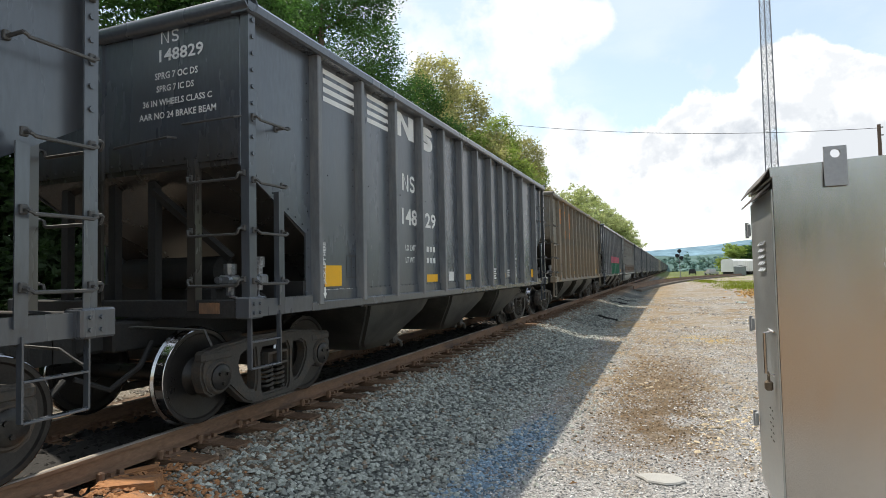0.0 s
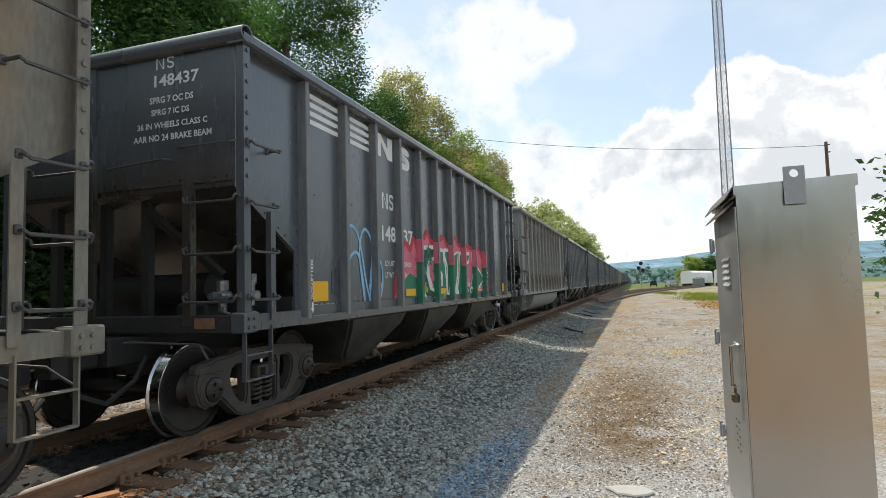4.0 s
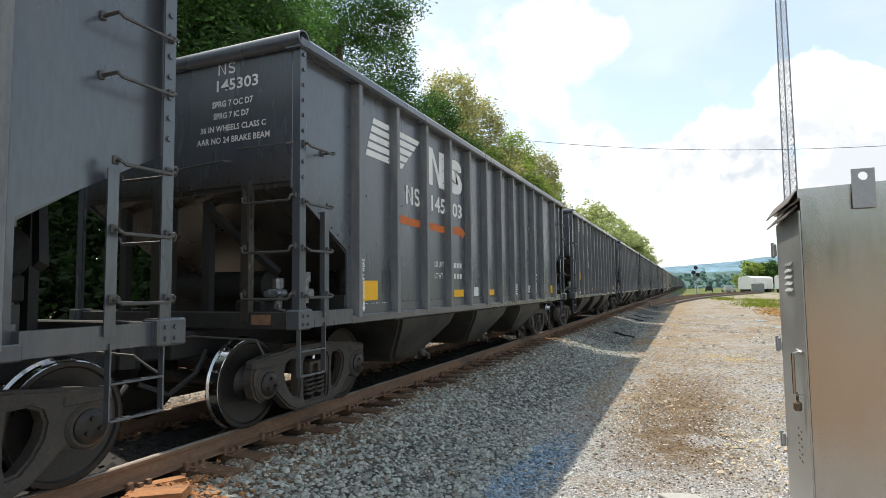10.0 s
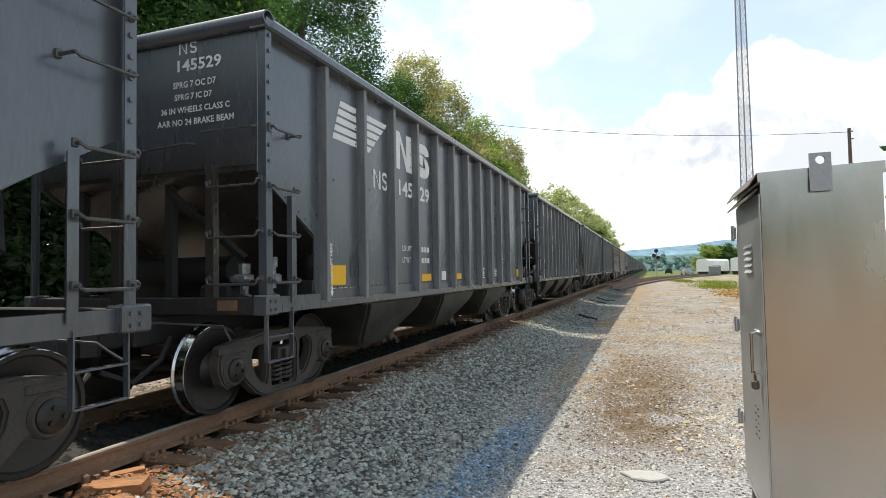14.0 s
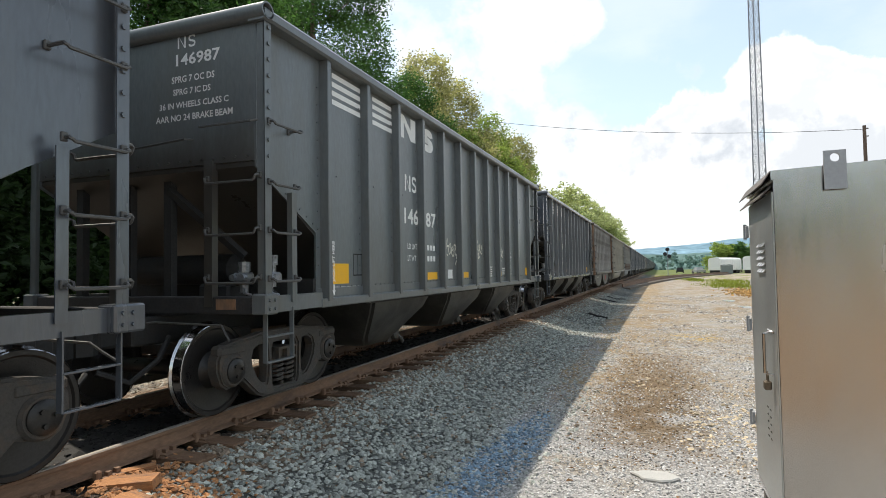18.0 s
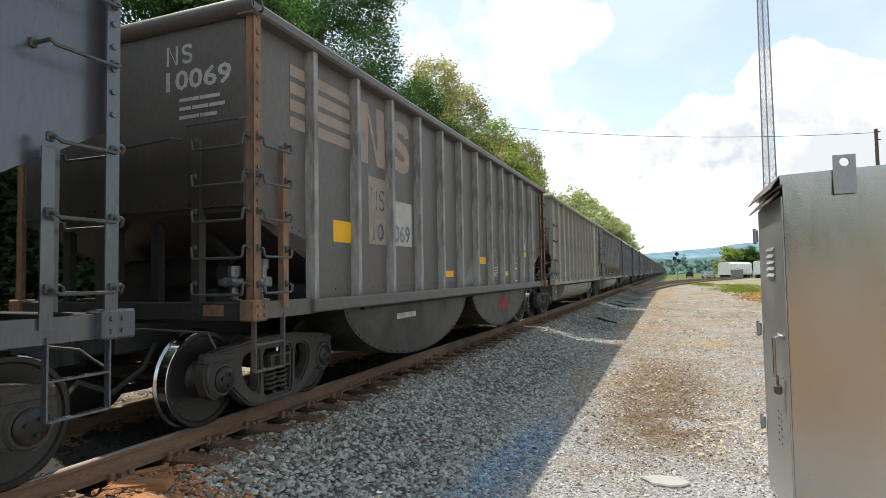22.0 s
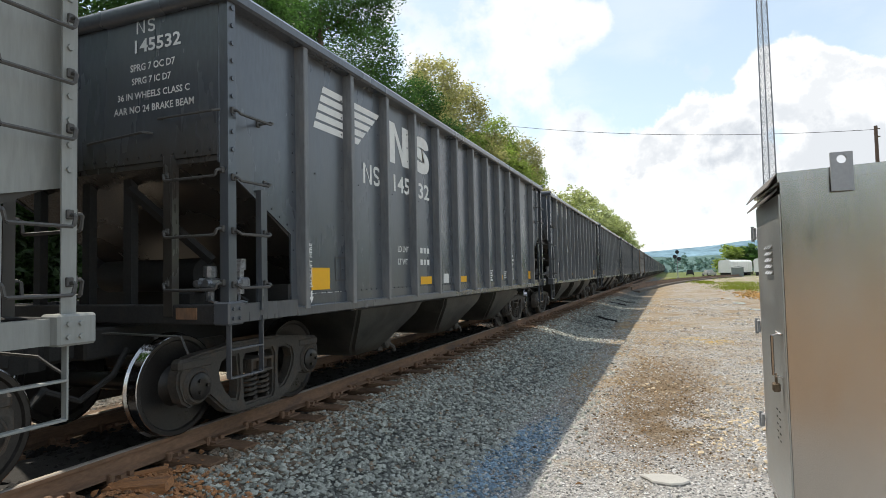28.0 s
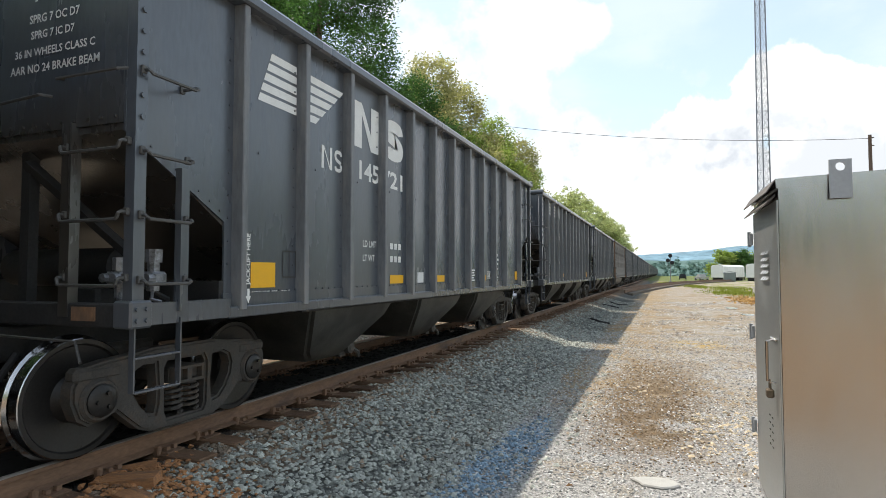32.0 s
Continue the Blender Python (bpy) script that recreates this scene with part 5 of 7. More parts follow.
        flat(car, "graffiti_tag", [q for l in loops for q in stroke(curve(l), 0.045)], M["sky_blue_paint"], key="g_blue")
    tags = {"146987": [(4.95, 1.62, 0.75, 0.34), (6.70, 1.74, 0.58, 0.28), (8.48, 1.68, 0.54, 0.3), (10.35, 1.72, 0.4, 0.28)], "149140": [(2.35, 1.4, 0.55, 0.35)], "147736": [(11.2, 1.7, 0.3, 0.4)], "146811": [(2.4, 1.4, 0.5, 0.3)]}
    for i, (u, v, w, h) in enumerate(tags.get(number, ())):
        r = random.Random(i + len(number) * 7 + int(number))
        shapes = [[(0, 0.95), (0.14, 0.8), (0.02, 0.45), (0.16, 0.4), (0.04, 0.05)], [(0.26, 1.1), (0.2, 0.35), (0.3, 0.25)], [(0.14, 0.62), (0.36, 0.7)], [(0.42, 0.75), (0.33, 0.5), (0.4, 0.25), (0.52, 0.45), (0.48, 0.8), (0.4, 0.72)],
                  [(0.54, 0.42), (0.64, 0.55), (0.6, 0.68), (0.54, 0.4), (0.62, 0.18), (0.7, 0.25)], [(0.72, 0.1), (0.74, 0.75), (0.86, 0.68), (0.76, 0.45), (0.9, 0.05)], [(0.88, 0.3), (1.0, 0.1), (0.84, -0.2), (0.78, -0.3)]]
        if i:
            shapes = [[(0.0, 0.6), (0.08, 0.3), (0.2, 0.5), (0.24, 0.75), (0.2, 0.1)], [(0.3, 0.95), (0.42, 1.0), (0.5, 0.9), (0.38, 0.86), (0.3, 0.95)], [(0.38, 0.7), (0.3, 0.4), (0.42, 0.25), (0.5, 0.5), (0.4, 0.72)], [(0.54, 0.75), (0.52, 0.35), (0.64, 0.3), (0.68, 0.7), (0.66, 0.2)], [(0.76, 0.85), (0.72, 0.2), (0.84, 0.3)],
                      [(0.86, 0.7), (0.9, 0.4), (1.0, 0.75), (0.94, 0.1), (0.8, 0.15)], [(0.2, 0.1), (0.4, -0.05), (0.6, 0.1), (0.5, -0.25), (0.7, -0.2)]]
        ls = [curve([(u + w * (a + r.uniform(-0.02, 0.02)), v + h * (b + r.uniform(-0.04, 0.04))) for a, b in g], 5) for g in shapes]
        flat(car, "graffiti_tag", [q for l in ls for q in stroke(l, 0.032 if number == "146987" else 0.012)], M["tag_paint" if number == "146987" else "faded_white"], key=f"tag{number}{i}")
    if number == "145303":
        flat(car, "paint_streak", [[(2.2, 2.31), (2.9, 2.29), (2.93, 2.33), (2.9, 2.4), (2.2, 2.42)], [(3.14, 2.31), (3.82, 2.29), (3.9, 2.36), (3.82, 2.4), (3.14, 2.42)], [(4.05, 2.32), (4.55, 2.31), (4.6, 2.26), (4.76, 2.36), (4.6, 2.45), (4.05, 2.44)]], M["orange_streak"], key="streak")
    if number == "10069":
        ls = [curve([(8.3, 0.62), (8.5, 0.75), (8.46, 0.55), (8.62, 0.88), (8.52, 0.82), (8.66, 0.6), (8.72, 0.9), (8.78, 0.6), (8.9, 0.92), (8.86, 0.6), (9.0, 0.92), (9.02, 0.6), (9.12, 0.94), (9.16, 0.62), (9.34, 0.74)], 4)]
        flat(car, "graffiti_tag", [q for l in ls for q in stroke(l, 0.03)], M["red"], lift=1.424 - SX, key="redtag")
        ring = [(7.9 + 0.2 * math.cos(a), 1.62 + 0.22 * math.sin(a)) for a in (0.5 * k for k in range(14))]
        ls = [ring, curve([(7.78, 1.86), (7.88, 2.0), (7.92, 1.86), (8.0, 1.98), (8.04, 1.84)], 4), curve([(8.02, 1.72), (8.12, 1.62), (8.04, 1.56), (8.14, 1.46), (8.0, 1.42)], 4)]
        flat(car, "graffiti_tag", [q for l in ls for q in stroke(l, 0.012)], M["faded_white"], key="ringtag")


for name, col in (("tag_paint", (0.62, 0.60, 0.52)), ("pink", (0.62, 0.16, 0.22)), ("red", (0.5, 0.05, 0.06)), ("green_paint", (0.03, 0.19, 0.11)), ("dark_green_paint", (0.022, 0.085, 0.065)), ("lime", (0.30, 0.42, 0.06)), ("sky_blue_paint", (0.26, 0.5, 0.72)), ("pale_brown", (0.30, 0.235, 0.18)),
                  ("pale_grey_patch", (0.42, 0.40, 0.37)), ("pale_patch", (0.22, 0.21, 0.18)), ("orange_streak", (0.5, 0.13, 0.03))):
    M[name] = material(name + "_spray_paint", col, 0.65, 0, 0.14, 5, 50, 0.0, tuple(c * 0.55 for c in col), (0.55, 0.8), 3)
for k, c in CARS:
    spec = TRAIN[k + 1] if k + 1 < len(TRAIN) else (FAR[(k * 5) % 8][0], "black", "white", "bars" if k < 22 else "far", "")
    mark_car(c, *spec)
    if spec[4]:
        graffiti(c, spec[4])


# ---- ground: one sheet, track bed raised above the lot ----
def ground_z(x, y):
    a = abs(x)
    if x > 0:
        prof = [(0, -0.25), (0.85, -0.25), (1.1, -0.215), (1.5, -0.22), (2.55, -0.52), (3.2, -0.545), (12, -0.55), (60, -0.6), (9000, -1.0)]
    else:
        prof = [(0, -0.25), (1.5, -0.25), (2.4, -0.33), (2.8, -0.33), (3.2, -0.26), (6.0, -0.26), (7.0, -0.6), (60, -0.4), (9000, -1.0)]
    for (x0, z0), (x1, z1) in zip(prof, prof[1:]):
        if a <= x1:
            z = z0 + (z1 - z0) * (a - x0) / (x1 - x0)
            break
    near = max(0.0, 1 - abs(y - 8) / 60)
    return z + near * (0.018 * noise.noise(Vector((x * 0.9, y * 0.9, 0))) + (0.02 * noise.noise(Vector((x * 0.3, y * 0.3, 3))) if x > 2.7 else 0))


def spread(lo, hi, step, far, grow=1.35):
    v = list(np.arange(lo, hi + 1e-6, step))
    d = step
    while v[-1] < far:
        d *= grow
        v.append(v[-1] + d)
    d = step
    while v[0] > -far:
        d *= grow
        v.insert(0, v[0] - d)
    return v


gx, gy = spread(-7.5, 11, 0.16, 3500), spread(-3, 34, 0.22, 3500)
verts = [(x, y, ground_z(x, y)) for y in gy for x in gx]
w = len(gx)
faces = [(j * w + i, j * w + i + 1, (j + 1) * w + i + 1, (j + 1) * w + i) for j in range(len(gy) - 1) for i in range(w - 1)]
me = bpy.data.meshes.new("ground")
me.from_pydata(verts, [], faces)
for p in me.polygons:
    p.use_smooth = True
ground = tagged(new("ground", me), "grey crushed-stone ballast and tan gravel lot with dirt patches", "ground", kind="structure")


def ground_material():
    mt = bpy.data.materials.new("ballast_and_gravel_lot")
    mt.use_nodes = True
    nt = mt.node_tree
    N, L = nt.nodes.new, nt.links.new
    b = nt.nodes["Principled BSDF"]
    b.inputs["Roughness"].default_value, b.inputs["Specular IOR Level"].default_value = 0.92, 0.25
    co, sep = N("ShaderNodeTexCoord"), N("ShaderNodeSeparateXYZ")
    L(co.outputs["Object"], sep.inputs[0])
    X, Y, _ = sep.outputs

    def m(op, a, c=None, clamp=False):
        n = N("ShaderNodeMath")
        n.operation, n.use_clamp = op, clamp
        for i, v in enumerate((a, c)):
            if isinstance(v, (int, float)):
                n.inputs[i].default_value = v
            elif v is not None:
                L(v, n.inputs[i])
        return n.outputs[0]

    def tex(sc, det=5.0, rg=0.6):
        n = N("ShaderNodeTexNoise")
        n.inputs["Scale"].default_value, n.inputs["Detail"].default_value, n.inputs["Roughness"].default_value = sc, det, rg
        L(co.outputs["Object"], n.inputs["Vector"])
        return n.outputs["Fac"]

    def ramp(v, a, c, lo=0.0, hi=1.0):
        n = N("ShaderNodeMapRange")
        n.interpolation_type = "SMOOTHSTEP"
        L(v, n.inputs[0])
        for i, k in enumerate((a, c, lo, hi)):
            n.inputs[i + 1].default_value = k
        return n.outputs[0]

    def mixed(fac, a, c):
        n = N("ShaderNodeMix")
        n.data_type = "RGBA"
        for sock, v in ((n.inputs[0], fac), (n.inputs[6], a), (n.inputs[7], c)):
            if isinstance(v, tuple):
                sock.default_value = (*v, 1)
            elif isinstance(v, (int, float)):
                sock.default_value = v
            else:
                L(v, sock)
        return n.outputs[2]

    def stones(sc):
        n = N("ShaderNodeTexVoronoi")
        n.inputs["Scale"].default_value = sc
        L(co.outputs["Object"], n.inputs["Vector"])
        bw = N("ShaderNodeRGBToBW")
        L(n.outputs["Color"], bw.inputs[0])
        return bw.outputs[0], n.outputs["Distance"]

    va, da = stones(22.0)
    vb, db = stones(48.0)
    big, mid = tex(0.45), tex(2.2)
    # ballast ground darkened so that the gaps between loose stones look shaded
    bal = mixed(va, (0.03, 0.031, 0.029), (0.17, 0.175, 0.16))
    lot = mixed(vb, (0.13, 0.11, 0.085), (0.47, 0.42, 0.35))
    tan = mixed(vb, (0.17, 0.125, 0.075), (0.40, 0.31, 0.20))
    grey = mixed(vb, (0.17, 0.165, 0.16), (0.50, 0.485, 0.46))
    lot = mixed(ramp(mid, 0.46, 0.62), lot, grey)
    lot = mixed(m("MULTIPLY", ramp(big, 0.42, 0.6), ramp(tex(3.0), 0.35, 0.6)), lot, tan)
    lot = mixed(m("MULTIPLY", ramp(Y, 9.0, 6.6), ramp(tex(1.1), 0.3, 0.5)), lot, grey)
    far_dirt = m("MULTIPLY", ramp(tex(0.75, 8.0, 0.68), 0.5, 0.62), ramp(Y, 9.0, 16.0))
    lot = mixed(m("MULTIPLY", far_dirt, 0.85), lot, mixed(vb, (0.13, 0.085, 0.045), (0.33, 0.24, 0.14)))
    warm = m("MULTIPLY", ramp(m("ADD", X, m("MULTIPLY", mid, 1.6)), 6.4, 5.0), ramp(Y, 7.5, 11.0))
    lot = mixed(m("MULTIPLY", warm, ramp(tex(1.3, 8.0), 0.36, 0.6)), lot, mixed(vb, (0.16, 0.105, 0.055), (0.44, 0.33, 0.19)))
    # brown dirt drawn out along the middle of the lot, and yellow straw beyond it
    dirt = m("MULTIPLY", ramp(m("ABSOLUTE", m("SUBTRACT", X, 4.9)), 0.3, 1.1, 1, 0), m("MULTIPLY", ramp(Y, 5.8, 7.6), ramp(Y, 10.0, 15.5, 1, 0)))
    lot = mixed(m("MULTIPLY", dirt, ramp(tex(2.6, 8.0), 0.32, 0.54)), lot, mixed(vb, (0.095, 0.066, 0.038), (0.22, 0.16, 0.10)))
    straw = m("MULTIPLY", ramp(m("ABSOLUTE", m("SUBTRACT", X, 5.9)), 0.3, 1.0, 1, 0), ramp(m("ABSOLUTE", m("SUBTRACT", Y, 17.4)), 0.3, 1.4, 1, 0))
    lot = mixed(m("MULTIPLY", straw, ramp(tex(2.0, 7.0), 0.4, 0.6)), lot, (0.42, 0.28, 0.07))
    edge = m("ADD", X, m("MULTIPLY", m("SUBTRACT", mid, 0.5), 1.1))
    bal = mixed(m("MULTIPLY", ramp(edge, 2.1, 1.6), 0.75), bal, mixed(va, (0.13, 0.08, 0.05), (0.28, 0.19, 0.12)))
    col = mixed(ramp(edge, 2.9, 3.5), bal, lot)
    # ground between the rails made near-black to deepen the dark under the train
    col = mixed(ramp(m("ABSOLUTE", edge), 1.15, 0.75), col, mixed(va, (0.02, 0.019, 0.018), (0.06, 0.055, 0.05)))
    # unseen ground behind the camera, coloured brown to warm the cabinet's reflection
    col = mixed(ramp(Y, 0.5, -3.0), col, mixed(vb, (0.24, 0.16, 0.10), (0.40, 0.29, 0.19)))
    # far side: sunlit tan ballast, then leaf litter under the trees
    col = mixed(ramp(edge, -2.2, -2.7), col, mixed(va, (0.26, 0.22, 0.17), (0.48, 0.42, 0.34)))
    col = mixed(ramp(edge, -6.3, -7.2), col, mixed(mid, (0.05, 0.06, 0.025), (0.12, 0.10, 0.05)))
    # weeds and grass along the lot further off
    weeds = m("MULTIPLY", ramp(tex(0.22, 6.0), 0.5, 0.62), ramp(Y, 28, 60))
    col = mixed(m("MULTIPLY", weeds, ramp(edge, 9.0, 12.0)), col, mixed(mid, (0.12, 0.15, 0.035), (0.24, 0.26, 0.06)))
    col = mixed(ramp(m("ADD", Y, m("MULTIPLY", X, -0.6)), 118, 165), col, mixed(mid, (0.07, 0.10, 0.03), (0.15, 0.17, 0.05)))
    L(col, b.inputs["Base Color"])
    bp, bp2 = N("ShaderNodeBump"), N("ShaderNodeBump")
    bp.inputs["Strength"].default_value, bp.inputs["Distance"].default_value = 0.9, 0.02
    L(db, bp.inputs["Height"])
    bp2.inputs["Strength"].default_value, bp2.inputs["Distance"].default_value = 0.5, 0.03
    L(da, bp2.inputs["Height"]), L(bp.outputs[0], bp2.inputs["Normal"]), L(bp2.outputs[0], b.inputs["Normal"])
    return mt


me.materials.append(ground_material())


# ---- tracks ----
def build_track(x, y0, y1, tie0, tie1, label):
    tr = thing("railway_track", label, "track", kind="structure")
    tr.location.x = x
    for s in (1, -1):
        bm = bmesh.new()
        prof = [(-0.07, -0.172), (0.07, -0.172), (0.07, -0.16), (0.014, -0.14), (0.01, -0.045), (0.036, -0.035), (0.037, -0.008), (-0.037, -0.008), (-0.036, -0.035), (-0.01, -0.045), (-0.014, -0.14), (-0.07, -0.16)]
        prism(bm, [(s * 0.754 + a, z) for a, z in prof], "y", y0, y1)
        part("rail", bm, M["rail"], tr)
        bm = bmesh.new()
        prism(bm, [(s * 0.754 + a, z) for a, z in ((-0.03, -0.0075), (0.03, -0.0075), (0.022, 0.0), (-0.022, 0.0))], "y", y0, y1)
        part("rail_head", bm, M["railhead"], tr, "shiny worn running surface")
    tie = plate = None
    n = 0
    y = tie0
    rnd = random.Random(5)
    while y < tie1:
        m4 = pose(rnd.uniform(-0.05, 0.05), y, -0.185 + rnd.uniform(-0.008, 0.006), rnd.uniform(-0.6, 0.6), 0, rnd.uniform(-1.5, 1.5))
        if tie is None:
            bm = bmesh.new()
            box(bm, -1.3, 1.3, -0.115, 0.115, -0.16, 0.0, 0.012)
            tie = part("tie", bm, M["tie"], tr)
            tie.matrix_basis = m4
            bm = bmesh.new()
            for s in (1, -1):
                box(bm, s * 0.754 - 0.18, s * 0.754 + 0.18, -0.1, 0.1, 0.0, 0.014)
                for d in (-0.1, 0.1):
                    box(bm, s * 0.754 + d - 0.02, s * 0.754 + d + 0.02, -0.05, -0.01, 0.014, 0.045)
                    box(bm, s * 0.754 + d - 0.02, s * 0.754 + d + 0.02, 0.03, 0.07, 0.014, 0.05)
                    box(bm, s * 0.754 + d * 0.75 - 0.03, s * 0.754 + d * 0.75 + 0.03, -0.13, -0.08, -0.02, 0.07, 0.012)
            plate = part("tie_plate", bm, M["rail"], tr)
            plate.matrix_basis = m4
        else:
            again(tie, m4), again(plate, m4)
        y += 0.535
    return tr


build_track(0.0, -60, 900, -4, 70, "rusty-sided rails spiked to weathered timber ties in ballast")
build_track(-4.3, -60, 400, -2, 30, "rusty unused rails on timber ties beyond the train")


# ---- trees ----
def leaf_cloud(name, mat, blobs, count, size, seed, parent):
    """Many small bent leaves in clumps spread through blobs (x, y, z, rx, ry, rz)."""
    r = np.random.RandomState(seed)
    wt = np.array([b[3] * b[4] * b[5] for b in blobs]) ** 0.7
    clumps = max(10, count // 26)
    pick = r.choice(len(blobs), clumps, p=wt / wt.sum())
    bl = np.array(blobs)[pick]
    d = r.normal(size=(clumps, 3))
    d /= np.linalg.norm(d, axis=1)[:, None]
    rad = r.uniform(0.45, 1.0, (clumps, 1)) ** 0.6
    centre = bl[:, :3] + d * rad * bl[:, 3:6]
    idx = r.randint(0, clumps, count)
    c = centre[idx] + r.normal(size=(count, 3)) * np.array([0.42, 0.42, 0.3]) * (0.75 + size)
    a, bdir = r.normal(size=(count, 3)), r.normal(size=(count, 3))
    a[:, 2] *= 0.5
    a /= np.linalg.norm(a, axis=1)[:, None]
    nrm = np.cross(a, bdir)
    nrm /= np.linalg.norm(nrm, axis=1)[:, None]
    bdir = np.cross(nrm, a)
    s = size * r.uniform(0.6, 1.25, (count, 1))
    fold = nrm * s * 0.18
    v = np.stack([c - a * s, c + bdir * s * 0.52 + fold, c + a * s, c - bdir * s * 0.52 + fold], 1).reshape(-1, 3)
    f = np.arange(count * 4).reshape(-1, 4)
    me = bpy.data.meshes.new(name)
    me.from_pydata(v.tolist(), [], [(q[0], q[1], q[2], q[3]) for q in f.tolist()])
    me.materials.append(mat)
    ob = new(name, me)
    ob.parent = parent
    return tagged(ob, kind="stuff")


def build_tree(h, width, mat, leaves, size, seed, label, low=0.25):
    r = random.Random(seed)
    tree = thing("tree", label, "tree", "trees behind the track")
    bm = bmesh.new()
    lean = [(0, 0, -0.8)]
    for i in range(1, 7):
        lean.append((lean[-1][0] + r.uniform(-0.25, 0.25), lean[-1][1] + r.uniform(-0.25, 0.25), h * 0.8 * i / 6))
    rings = []
    for i, p in enumerate(lean):
        rr = 0.028 * h * (1 - 0.85 * i / 6) * (1.25 if i == 0 else 1)
        rings.append([(p[0] + rr * math.cos(a), p[1] + rr * math.sin(a), p[2]) for a in (2 * math.pi * k / 9 for k in range(9))])
    loft(bm, rings)
    part("trunk", bm, M["bark"], tree)
    blobs = [(lean[-1][0], lean[-1][1], h * 0.86, width * 0.55, width * 0.55, h * 0.15)]
    bm = bmesh.new()
    for i in range(13):
        k = r.uniform(low, 0.92)
        j = min(5, int(k * 6))
        p = Vector(lean[j]).lerp(Vector(lean[j + 1]), k * 6 - j)
        ang, ln = i * 2.4 + r.uniform(-0.4, 0.4), width * (0.95 - 0.45 * abs(k - 0.45)) * r.uniform(0.7, 1.1)
        tip = p + Vector((math.cos(ang) * ln, math.sin(ang) * ln, ln * r.uniform(0.15, 0.55)))
        mid = p.lerp(tip, 0.5) + Vector((0, 0, -0.05 * ln))
        rs = 0.010 * h * (1.1 - k)
        rod(bm, [p, mid], rs, 5), rod(bm, [mid, tip], rs * 0.55, 5)
        for f in (0.62, 1.0):
            q = p.lerp(tip, f)
            g = width * r.uniform(0.24, 0.42)
            blobs.append((q.x, q.y, q.z, g, g, g * r.uniform(0.55, 0.8)))
    part("limbs", bm, M["bark"], tree)
    leaf_cloud("crown", mat, blobs, leaves, size, seed, tree)
    return tree


# rows of trees: x, y, height, crown half-width, leaf kind
WOODS = [
    (-13, 8, 17, 5.0, "leaf"), (-11.5, 15, 17, 5.0, "leaf"), (-14.5, 20, 20, 5.5, "leaf"), (-12.2, 27.0, 21.5, 5.0, "leaf"), (-16.5, 30, 22, 5.5, "leaf"), (-12.5, 34, 19, 4.2, "leaf"), (-12.0, 38.5, 16.5, 3.6, "leaf"),
    (-13, 46.5, 20.8, 4.4, "leaf_tan"), (-11.0, 47, 13.5, 3.4, "leaf_light"), (-13, 54, 20.8, 4.2, "leaf_tan"), (-11.0, 57, 15.0, 3.6, "leaf_light"), (-13, 63, 19.4, 4.4, "leaf_light"), (-12.5, 71, 18.4, 4.2, "leaf_tan"), (-13, 79, 17.2, 3.8, "leaf_light"),
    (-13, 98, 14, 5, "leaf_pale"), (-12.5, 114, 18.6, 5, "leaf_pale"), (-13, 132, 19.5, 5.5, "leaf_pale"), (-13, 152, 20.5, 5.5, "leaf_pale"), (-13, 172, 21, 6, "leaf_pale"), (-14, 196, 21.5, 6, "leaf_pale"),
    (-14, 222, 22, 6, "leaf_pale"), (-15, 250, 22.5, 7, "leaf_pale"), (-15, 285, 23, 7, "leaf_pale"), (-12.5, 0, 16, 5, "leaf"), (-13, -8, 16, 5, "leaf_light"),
]
TREE_LOOK = {"leaf_pale": "pale yellow-green tree with summer haze put into its leaf colour", "leaf": "tall dark green deciduous tree in full summer leaf", "leaf_light": "bright green leafy tree beside the track", "leaf_tan": "tree with yellowing brownish summer leaves"}
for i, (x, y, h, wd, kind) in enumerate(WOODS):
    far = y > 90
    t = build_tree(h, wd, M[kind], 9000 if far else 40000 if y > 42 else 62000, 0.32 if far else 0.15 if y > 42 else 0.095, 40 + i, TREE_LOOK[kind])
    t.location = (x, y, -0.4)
for i in range(14):
    # undergrowth that closes the wood towards the ground
    b = thing("shrub", "dense green undergrowth at the foot of the trees, darkened for shade", "shrub", "shrubs along the far track")
    rr = random.Random(i)
    leaf_cloud("foliage", M["leaf_shade"], [(0, 0, 1.4, 1.6, 3.2, 1.6), (-1, 1.5, 2.8, 1.6, 2.4, 2.2), (-0.8, -1.6, 2.6, 1.5, 2.4, 2.2), (-1.4, 0, 4.4, 1.6, 2.8, 1.6)], 7500, 0.14, 90 + i, b)
    b.location = (-9.2 + rr.uniform(-0.8, 0.4), -6 + i * 5.2, -0.5)
for i in range(11):
    b = thing("shrub", "tall thicket under the trees, its leaves darkened for shade", "shrub", "shrubs along the far track")
    leaf_cloud("foliage", M["leaf_shade"], [(0, 0, 1.5, 1.2, 3.4, 1.8), (0, 1.2, 4.0, 1.3, 3.0, 2.2), (0, -1.5, 6.0, 1.4, 3.0, 2.2)], 6000, 0.24, 130 + i, b)
    b.location = (-12.4, -2 + i * 4.6, -0.5)


